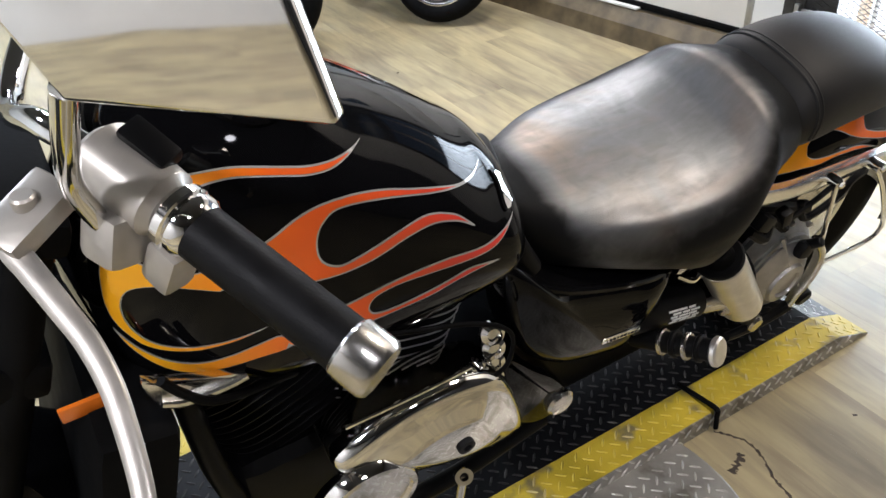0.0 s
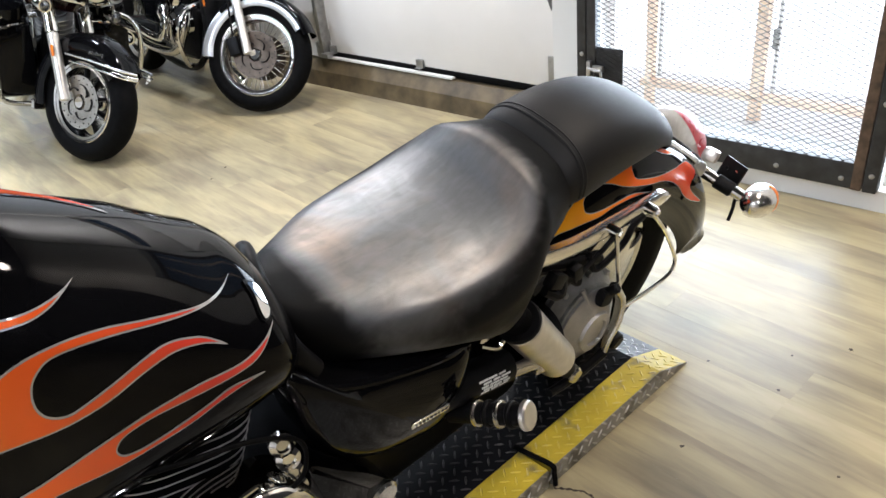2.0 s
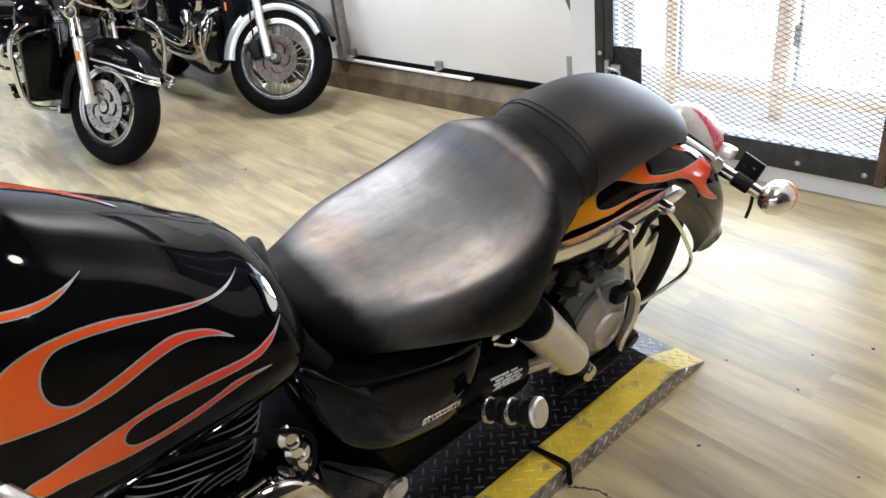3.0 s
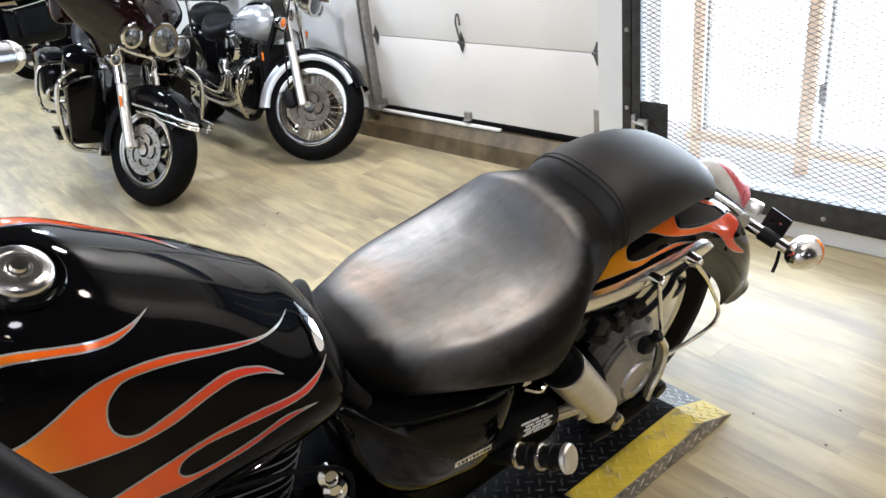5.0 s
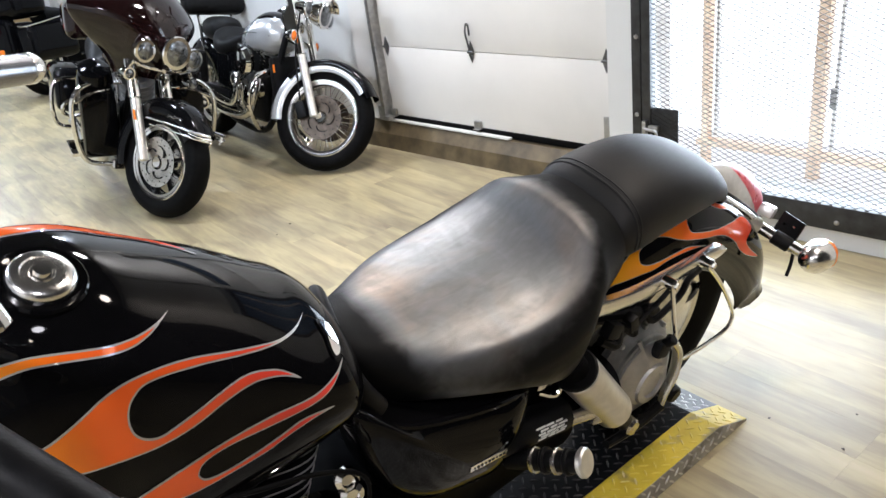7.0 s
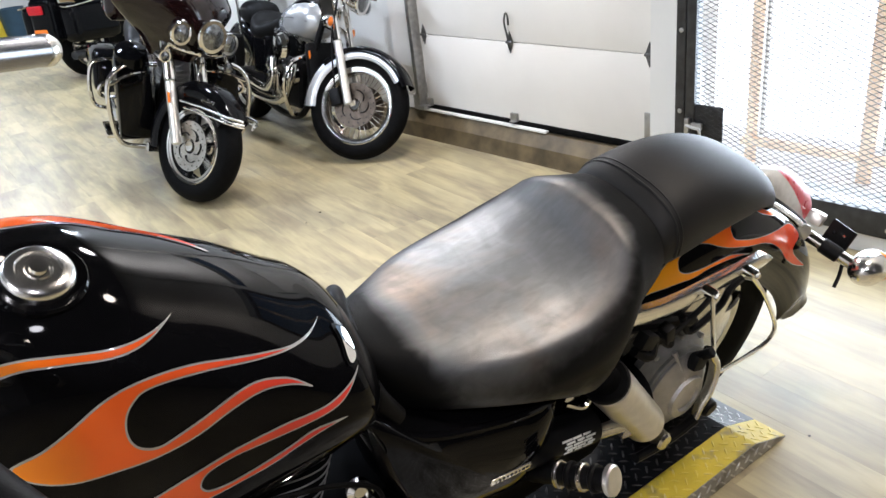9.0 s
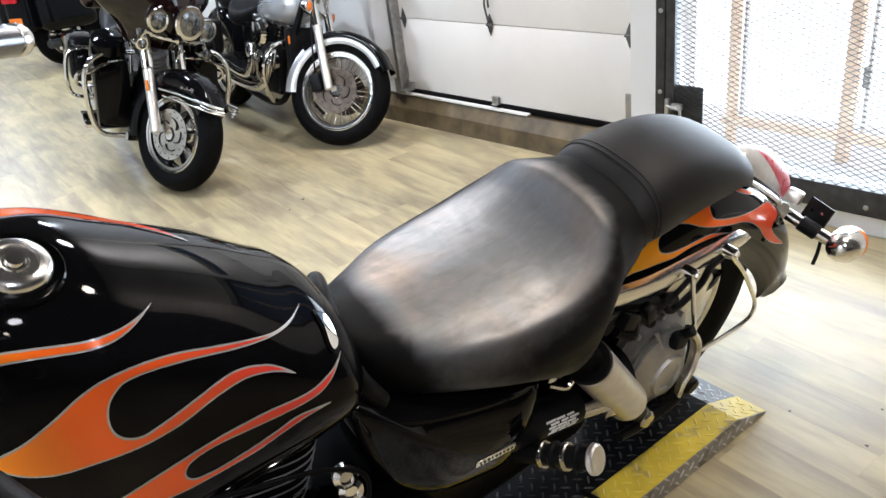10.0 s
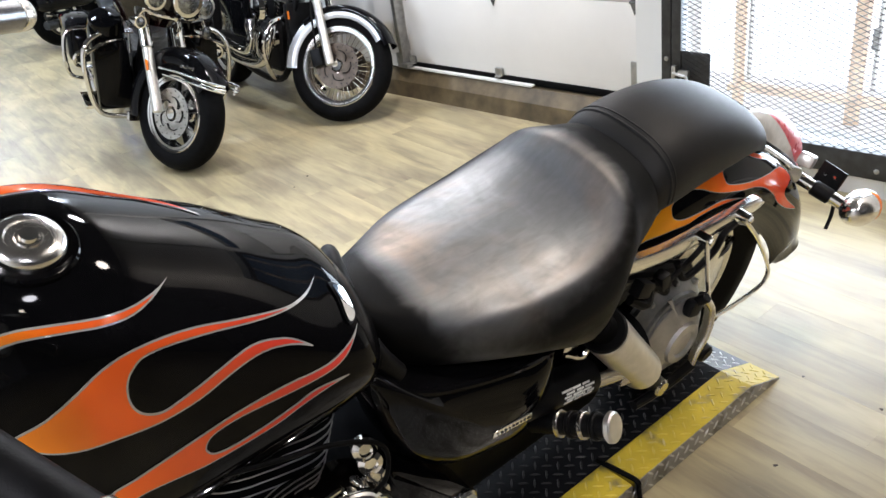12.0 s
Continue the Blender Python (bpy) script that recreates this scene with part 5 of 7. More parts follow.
# clutch lever: a flat tapering blade
fwd = Vector((-math.cos(radians(20)), 0, -math.sin(radians(20))))
fwd = (fwd - ga * fwd.dot(ga)).normalized()
LEV = [g0 + ga * p + fwd * q for p, q in ((-0.135, 0.085), (-0.118, 0.104), (-0.088, 0.110), (-0.048, 0.117), (-0.007, 0.125), (0.032, 0.139), (0.069, 0.159), (0.104, 0.181), (0.125, 0.198))]
part("clutch_lever", tube(NB(), LEV, 0.0125, 14, 8, 0.0092, 0.42), LACQUERED, bars, "polished clutch lever")
bm = box(NB(), g0 - ga * 0.122 + fwd * 0.075, (0.075, 0.045, 0.026), (10, -20, 25), 0.008)
rod(bm, g0 - ga * 0.122 + fwd * 0.075 + Vector((0, 0, -0.02)), g0 - ga * 0.122 + fwd * 0.075 + Vector((0, 0, 0.022)), 0.011, 0.011, 16, 0.002)
part("lever_clamp", bm, LACQUERED, bars, "satin alloy lever perch")

# mirror: a chrome shell on a stem
MP = [Vector(p) for p in ((-1.521, -0.520, 1.428), (-1.644, -0.393, 1.407), (-1.668, -0.362, 1.466), (-1.616, -0.408, 1.531), (-1.541, -0.487, 1.530))]
nrm = (MP[0] - MP[1]).cross(MP[3] - MP[1]).normalized()
if nrm.y > 0:
    nrm = -nrm
bm = NB()
bm.faces.new([bm.verts.new(p) for p in MP])
rim_edges = [e for e in bm.edges if len(e.link_faces) == 1]
g = bmesh.ops.extrude_edge_only(bm, edges=rim_edges)["geom"]
low = [v for v in g if isinstance(v, bmesh.types.BMVert)]
bmesh.ops.translate(bm, verts=low, vec=nrm * -0.016)
bmesh.ops.contextual_create(bm, geom=[e for e in g if isinstance(e, bmesh.types.BMEdge)])
bmesh.ops.recalc_face_normals(bm, faces=bm.faces)
bmesh.ops.bevel(bm, geom=[e for e in bm.edges if e.is_manifold and e.calc_face_angle(0) > 0.6], offset=0.005, segments=3, affect="EDGES", profile=0.6)
part("mirror", bm, CHROME, bars, "chrome mirror shell", 40)
part("mirror_stem", tube(NB(), [(-1.640, -0.385, 1.412), (-1.650, -0.350, 1.35), (-1.655, -0.315, 1.29), (-1.645, -0.30, 1.235)], 0.0095, 12, 6), CHROME, bars)

# fork, headlamp, front wheel and fender
for y in (-0.11, 0.11):
    bm = rod(NB(), (-1.70, y, 1.12), (-1.93, y, 0.55), 0.026, 0.026, 20)
    rod(bm, (-1.93, y, 0.56), (-2.03, y, 0.31), 0.034, 0.034, 20, 0.006)
    leg = part("fork_leg", bm, DULL, bike)
    part("reflector", box(NB(), (-1.735, y * 1.36, 0.835), (0.060, 0.008, 0.026), (0, 0, 0), 0.003), AMBER, leg, "amber side reflector")
bm = box(NB(), (-1.72, 0, 1.10), (0.10, 0.27, 0.05), (0, 20, 0), 0.015)
box(bm, (-1.80, 0, 0.90), (0.10, 0.27, 0.06), (0, 20, 0), 0.015)
part("fork_yoke", bm, DULL, bike)
hl = part("headlamp", lathe(NB(), [(0.0, -0.02), (0.06, 0.0), (0.088, 0.06), (0.092, 0.12), (0.085, 0.125)], along((-1.80, 0, 1.0), (-2.0, 0, 0.97)), 36), BLACK, bike, "headlamp")
part("lens", lathe(NB(), [(0.085, 0.122), (0.05, 0.135), (0.0, 0.138)], along((-1.80, 0, 1.0), (-2.0, 0, 0.97)), 36), LAMPGLASS, hl)
FAX = Vector((-2.05, 0, 0.34))
FW = Matrix.Translation(FAX) @ Euler((radians(90), 0, 0)).to_matrix().to_4x4()
fr = part("front_wheel", lathe(NB(), [(0.24, -0.04), (0.25, -0.038), (0.225, -0.02), (0.225, 0.02), (0.25, 0.038), (0.24, 0.04), (0.235, 0.02), (0.235, -0.02)], FW, 48, True), STEEL, bike, "front wheel rim")
part("tyre", lathe(NB(), tyre_profile(0.34, 0.11, 0.242), FW, 56, True), RUBBER, fr, "black front tyre", 50)
part("hub", lathe(NB(), [(0.0, -0.07), (0.05, -0.07), (0.05, 0.07), (0.0, 0.07)], FW, 24), STEEL, fr)
for q in range(7):
    a = 2 * math.pi * q / 7
    bm = tube(NB(), [FW @ Vector((0.04 * math.cos(a), 0.04 * math.sin(a), 0)), FW @ Vector((0.23 * math.cos(a), 0.23 * math.sin(a), 0))], 0.018, 8)
    part("spoke", bm, STEEL, fr)
FF = [(FAX.x + 0.38 * math.cos(a), FAX.z + 0.38 * math.sin(a)) for a in (radians(25), radians(55), radians(85), radians(115), radians(145))]
part("front_fender", fender(FF[::-1], 0.10, 0.15), GLOSS, bike, "black front fender", 50)
# Made oversized as a dark filler that hides the bright floor behind the fork.
bm = box(NB(), (-1.76, 0.03, 0.52), (0.11, 0.52, 0.62), (0, 14, 0), 0.03)
part("radiator", bm, DULL, bike)


# ---- painted flames, laid on the tank and the rear fender ----
TANKFLAME = flame_paint("tank_flame_paint", -1.68, -1.17)
FENDFLAME = flame_paint("fender_flame_paint", -0.42, 0.42)
TILTED = radians(35)                        # the way the paint was laid on: from the side and above



def seg_gap(q, a, b):
    """Distance of a point from a short line."""
    a, b = Vector(a), Vector(b)
    f = min(1.0, max(0.0, (q - a).dot(b - a) / max(1e-12, (b - a).length_squared)))
    return (q - a.lerp(b, f)).length


def within(q, ol):
    """Is the point inside the outline?"""
    odd = False
    for i in range(len(ol)):
        (ax, ay), (bx, by) = ol[i - 1], ol[i]
        if (ay > q.y) != (by > q.y) and q.x < ax + (q.y - ay) / (by - ay) * (bx - ax):
            odd = not odd
    return odd


def inset(ol, d):
    """The outline drawn in by d."""
    n = len(ol)
    area = sum(ol[i - 1][0] * ol[i][1] - ol[i][0] * ol[i - 1][1] for i in range(n))
    out = []
    for i in range(n):
        (ax, ay), (bx, by) = ol[i - 2], ol[(i + 2) % n]
        tx, ty = bx - ax, by - ay
        h = math.hypot(tx, ty) or 1
        s = d if area > 0 else -d
        q = Vector((ol[i][0] - ty / h * s, ol[i][1] + tx / h * s))
        near = min(seg_gap(q, ol[k - 1], ol[k]) for k in range(n))
        if near > d * 0.93 and within(q, ol):
            out.append(tuple(q))
    return out


def flame_skin(ol, tree, side, lift, grid=0.012):
    bm = NB()
    vs = [bm.verts.new((u, v, 0)) for u, v in ol]
    es = [bm.edges.new((vs[i - 1], vs[i])) for i in range(len(vs))]
    bmesh.ops.triangle_fill(bm, edges=es, use_beauty=True)
    for axis in (0, 1):
        lo, hi = min(p[axis] for p in ol), max(p[axis] for p in ol)
        c = lo + grid
        while c < hi:
            co, no = [0, 0, 0], [0, 0, 0]
            co[axis], no[axis] = c, 1
            bmesh.ops.bisect_plane(bm, geom=bm.verts[:] + bm.edges[:] + bm.faces[:], plane_co=co, plane_no=no)
            c += grid
    d = Vector((0, side * math.cos(TILTED), -math.sin(TILTED)))
    up = Vector((0, side * math.sin(TILTED), math.cos(TILTED)))
    miss = []
    for v in bm.verts:
        hit, nrm, _, _ = tree.ray_cast(Vector((v.co.x, 0, 0)) + up * v.co.y - d, d)
        if hit is None:
            miss.append(v)
            continue
        if nrm.dot(d) > 0:
            nrm = -nrm
        v.co = hit + nrm * lift
    bmesh.ops.delete(bm, geom=miss, context="VERTS")
    bmesh.ops.recalc_face_normals(bm, faces=bm.faces)
    if bm.faces and sum(f.normal.dot(d) for f in bm.faces) > 0:
        bmesh.ops.reverse_faces(bm, faces=bm.faces)
    return bm


def flame(outline, target, tree, paint, side=1, line=0.0026):
    ol = rounded(outline, 4)
    edge = part("flame_outline", flame_skin(ol, tree, side, 0.0012), STRIPE, target, "silver pinstriped flame edge", 80)
    part("flame", flame_skin(inset(ol, line), tree, side, 0.0021), paint, edge, "orange to red airbrushed flame", 80)


UPPER_LICK = [(-1.599, 0.841), (-1.560, 0.849), (-1.524, 0.847), (-1.493, 0.843), (-1.464, 0.835), (-1.435, 0.826), (-1.406, 0.818), (-1.378, 0.815), (-1.354, 0.817), (-1.334, 0.822), (-1.319, 0.828), (-1.343, 0.814), (-1.364, 0.806), (-1.386, 0.803), (-1.412, 0.806), (-1.440, 0.814), (-1.468, 0.822), (-1.491, 0.828), (-1.510, 0.830), (-1.534, 0.829), (-1.570, 0.820), (-1.606, 0.803), (-1.637, 0.786), (-1.628, 0.817)]
MAIN_FLAME = [(-1.111, 0.739), (-1.135, 0.729), (-1.160, 0.724), (-1.186, 0.724), (-1.222, 0.732), (-1.269, 0.745), (-1.312, 0.758), (-1.355, 0.766), (-1.400, 0.768), (-1.435, 0.762), (-1.468, 0.749), (-1.507, 0.736), (-1.545, 0.730), (-1.527, 0.702), (-1.492, 0.682), (-1.447, 0.673), (-1.396, 0.667), (-1.344, 0.670), (-1.292, 0.681), (-1.246, 0.685), (-1.204, 0.674), (-1.173, 0.656), (-1.188, 0.673), (-1.204, 0.686), (-1.221, 0.694), (-1.238, 0.700), (-1.260, 0.703), (-1.290, 0.699), (-1.328, 0.691), (-1.365, 0.684), (-1.388, 0.681), (-1.402, 0.685), (-1.412, 0.693), (-1.417, 0.704), (-1.417, 0.719), (-1.411, 0.735), (-1.400, 0.746), (-1.384, 0.753), (-1.351, 0.751), (-1.299, 0.741), (-1.241, 0.727), (-1.189, 0.719), (-1.146, 0.722)]
LOW_LICK = [(-1.086, 0.648), (-1.107, 0.635), (-1.130, 0.627), (-1.157, 0.622), (-1.188, 0.623), (-1.237, 0.628), (-1.307, 0.628), (-1.369, 0.622), (-1.414, 0.616), (-1.449, 0.611), (-1.480, 0.606), (-1.469, 0.583), (-1.439, 0.582), (-1.406, 0.579), (-1.360, 0.574), (-1.302, 0.574), (-1.253, 0.576), (-1.214, 0.582), (-1.172, 0.586), (-1.131, 0.587), (-1.162, 0.593), (-1.192, 0.596), (-1.225, 0.591), (-1.268, 0.586), (-1.316, 0.583), (-1.346, 0.586), (-1.356, 0.595), (-1.355, 0.604), (-1.346, 0.612), (-1.328, 0.616), (-1.299, 0.617), (-1.261, 0.614), (-1.214, 0.610), (-1.171, 0.608), (-1.140, 0.611), (-1.113, 0.624)]
FRONT_CURL = [(-1.640, 0.796), (-1.619, 0.767), (-1.595, 0.746), (-1.569, 0.734), (-1.546, 0.729), (-1.537, 0.700), (-1.568, 0.712), (-1.599, 0.726), (-1.625, 0.733), (-1.641, 0.731), (-1.650, 0.718), (-1.652, 0.699), (-1.647, 0.677), (-1.634, 0.656), (-1.614, 0.641), (-1.587, 0.631), (-1.553, 0.626), (-1.522, 0.626), (-1.495, 0.628), (-1.528, 0.622), (-1.559, 0.621), (-1.590, 0.625), (-1.619, 0.635), (-1.641, 0.650), (-1.655, 0.671), (-1.664, 0.693), (-1.667, 0.717), (-1.664, 0.746), (-1.656, 0.774)]
LOW_BAND = [(-1.669, 0.686), (-1.659, 0.652), (-1.641, 0.621), (-1.618, 0.598), (-1.592, 0.586), (-1.558, 0.581), (-1.517, 0.581), (-1.470, 0.583), (-1.481, 0.607), (-1.512, 0.605), (-1.545, 0.601), (-1.576, 0.601), (-1.601, 0.608), (-1.625, 0.622), (-1.645, 0.643), (-1.659, 0.665)]
FAR_LICK = [(-1.219, 0.869), (-1.256, 0.876), (-1.298, 0.888), (-1.351, 0.924), (-1.420, 0.957), (-1.447, 0.966), (-1.486, 0.970), (-1.560, 0.955), (-1.620, 0.900), (-1.640, 0.860), (-1.600, 0.860), (-1.530, 0.905), (-1.470, 0.920), (-1.415, 0.912), (-1.346, 0.880), (-1.298, 0.866), (-1.256, 0.862)]
FEND_FLAME = [(-0.351, 0.471), (-0.329, 0.497), (-0.306, 0.502), (-0.276, 0.512), (-0.253, 0.521), (-0.213, 0.526), (-0.167, 0.536), (-0.124, 0.538), (-0.08, 0.538), (-0.035, 0.537), (-0.043, 0.514), (-0.035, 0.492), (-0.007, 0.479), (0.047, 0.464), (0.107, 0.452), (0.174, 0.445), (0.26, 0.436), (0.314, 0.405), (0.331, 0.379), (0.298, 0.369), (0.279, 0.356), (0.312, 0.325), (0.378, 0.281), (0.361, 0.282), (0.294, 0.31), (0.239, 0.345), (0.2, 0.382), (0.15, 0.414), (0.095, 0.435), (0.037, 0.448), (-0.043, 0.471), (-0.09, 0.489), (-0.129, 0.51), (-0.165, 0.523), (-0.195, 0.523), (-0.222, 0.515), (-0.235, 0.503), (-0.234, 0.484), (-0.209, 0.471), (-0.166, 0.464), (-0.111, 0.461), (-0.053, 0.457), (-0.002, 0.443), (0.043, 0.427), (0.001, 0.437), (-0.063, 0.447), (-0.132, 0.452), (-0.186, 0.45), (-0.239, 0.457), (-0.289, 0.463), (-0.325, 0.468)]
FEND_LICK = [(-0.363, 0.44), (-0.353, 0.451), (-0.307, 0.444), (-0.246, 0.434), (-0.19, 0.426), (-0.143, 0.416), (-0.176, 0.417), (-0.232, 0.423), (-0.296, 0.431)]
FEND_TOP = [(0.055, 0.533), (0.092, 0.532), (0.129, 0.515), (0.179, 0.49), (0.217, 0.473), (0.16, 0.486), (0.114, 0.504), (0.083, 0.522)]

# The tank's rear mirrors the bright gate: that reflection, laid on as a chrome patch.
GATE_GLINT = [(-1.099, 0.719), (-1.086, 0.712), (-1.078, 0.700), (-1.080, 0.676), (-1.085, 0.658), (-1.101, 0.652), (-1.105, 0.667), (-1.100, 0.692)]
bm = flame_skin(rounded(GATE_GLINT, 3), on_tank, 1, 0.003)
badge = part("tank_mount_cover", bm, BLACK, tank, "black edge round the patch for the gate's reflection", 60)
part("badge_plate", flame_skin(inset(rounded(GATE_GLINT, 3), 0.0035), on_tank, 1, 0.0055), CHROME, badge, "chrome patch laid on for the gate's reflection", 60)
on_fender = tree_of(fend)
for ol, line in ((UPPER_LICK, 0.0026), (MAIN_FLAME, 0.0026), (LOW_LICK, 0.0024), (FRONT_CURL, 0.0012), (LOW_BAND, 0.0014)):
    flame(ol, tank, on_tank, TANKFLAME, 1, line)
for ol in (FAR_LICK, MAIN_FLAME):
    flame(ol, tank, on_tank, TANKFLAME, -1)
for ol in (FEND_FLAME, FEND_LICK, FEND_TOP):
    flame(ol, fend, on_fender, FENDFLAME, 1, 0.0018)

# ---- parked motorcycles behind ----


def bike_wheel(parent, name, x, R, w, rr, spokes, disc_r, axle_z=None, disc_mat=None, label=""):
    z = R if axle_z is None else axle_z
    m = Matrix.Translation((x, 0, z)) @ Euler((radians(-90), 0, 0)).to_matrix().to_4x4()
    h = w * 0.42
    rim_ = part(name, lathe(NB(), [(rr, -h), (rr + 0.012, -h), (rr + 0.012, -h * 0.85), (rr - 0.012, -h * 0.5), (rr - 0.012, h * 0.5), (rr + 0.012, h * 0.85), (rr + 0.012, h), (rr, h), (rr - 0.02, h * 0.4), (rr - 0.02, -h * 0.4)], m, 48, True), STEEL if spokes > 12 else DARKCHROME, parent, label or ("chrome wheel rim" if spokes > 12 else "dark cast wheel"))
    part("tyre", lathe(NB(), tyre_profile(R, w, rr), m, 56, True), RUBBER, rim_, "black tyre", 50)
    for s in (1, -1):
        part("rim_lip", lathe(NB(), [(rr - 0.016, s * h * 0.92), (rr + 0.004, s * h * 1.0), (rr + 0.014, s * h * 1.06), (rr + 0.018, s * h * 1.0), (rr + 0.002, s * h * 0.86), (rr - 0.018, s * h * 0.80)], m, 48, True), CHROME, rim_)
    part("hub", lathe(NB(), [(0.0, -0.075), (0.03, -0.075), (0.034, -0.05), (0.026, -0.03), (0.026, 0.03), (0.034, 0.05), (0.03, 0.075), (0.0, 0.075)], m, 24), CHROME, rim_)
    if spokes > 12:
        bm = NB()
        for k in range(spokes):
            a = 2 * math.pi * k / spokes
            b = a + (0.32 if k % 2 else -0.32)
            s = 0.03 if k % 4 < 2 else -0.03
            tube(bm, [m @ Vector((0.03 * math.cos(b), 0.03 * math.sin(b), s)), m @ Vector(((rr - 0.015) * math.cos(a), (rr - 0.015) * math.sin(a), 0))], 0.0022, 5, 1)
        part("wire_spokes", bm, BRIGHT, rim_, "chrome wire spokes", 0, kind="stuff")
    else:
        for k in range(spokes):
            a = 2 * math.pi * k / spokes
            bm = tube(NB(), [m @ Vector((0.02 * math.cos(a), 0.02 * math.sin(a), 0.02)), m @ Vector((rr * math.cos(a), rr * math.sin(a), 0.01))], 0.016, 8, 1, 0.020, 0.6)
            part("spoke", bm, STEEL if spokes < 6 else BLACK, rim_)
    if disc_r:
        for s in (1, -1):
            bm = lathe(NB(), [(disc_r * 0.30, s * 0.066), (disc_r, s * 0.066), (disc_r, s * 0.071), (disc_r * 0.68, s * 0.071), (disc_r * 0.64, s * 0.069), (disc_r * 0.30, s * 0.069)], m, 40, True)
            d = part("brake_disc", bm, disc_mat or STEEL, rim_, "drilled brake disc")
            bm = NB()
            for k in range(22):
                a = 2 * math.pi * k / 22
                q = disc_r * (0.80 if k % 2 else 0.92)
                lathe(bm, [(0.0042, s * 0.0695), (0.0042, s * 0.0722)], m @ Matrix.Translation((q * math.cos(a), q * math.sin(a), 0)), 6)
            for k in range(5):
                arc = [m @ Vector((disc_r * f * math.cos(1.257 * k + g), disc_r * f * math.sin(1.257 * k + g), s * 0.0700)) for f, g in ((0.42, 0.0), (0.50, 0.12), (0.60, 0.36), (0.66, 0.72), (0.66, 1.0))]
                tube(bm, arc, 0.0078, 6, 4, 0.0060, 0.4)
            part("disc_holes", bm, BLACK, d, "", 0, kind="stuff")
    return rim_


def round_lamp(parent, name, at, to, r, depth=0.1, lens=None, shell=None, label=""):
    m = along(at, to)
    ob = part(name, lathe(NB(), [(0.0, -depth), (r * 0.5, -depth * 0.85), (r * 0.9, -depth * 0.3), (r, 0.0), (r * 1.04, 0.006), (r * 1.0, 0.014), (r * 0.9, 0.014)], m, 28), shell or CHROME, parent, label)
    part("lens", lathe(NB(), [(r * 0.92, 0.008), (r * 0.7, 0.018), (r * 0.35, 0.024), (0.0, 0.026)], m, 28), lens or LAMPGLASS, ob)
    return ob


def arc_fender(R, x, z, a0, a1, w, depth, n=7):
    ks = [(x + R * math.cos(radians(a0 + (a1 - a0) * i / (n - 1))), z + R * math.sin(radians(a0 + (a1 - a0) * i / (n - 1)))) for i in range(n)]
    return fender(ks, w, depth, 0.004)


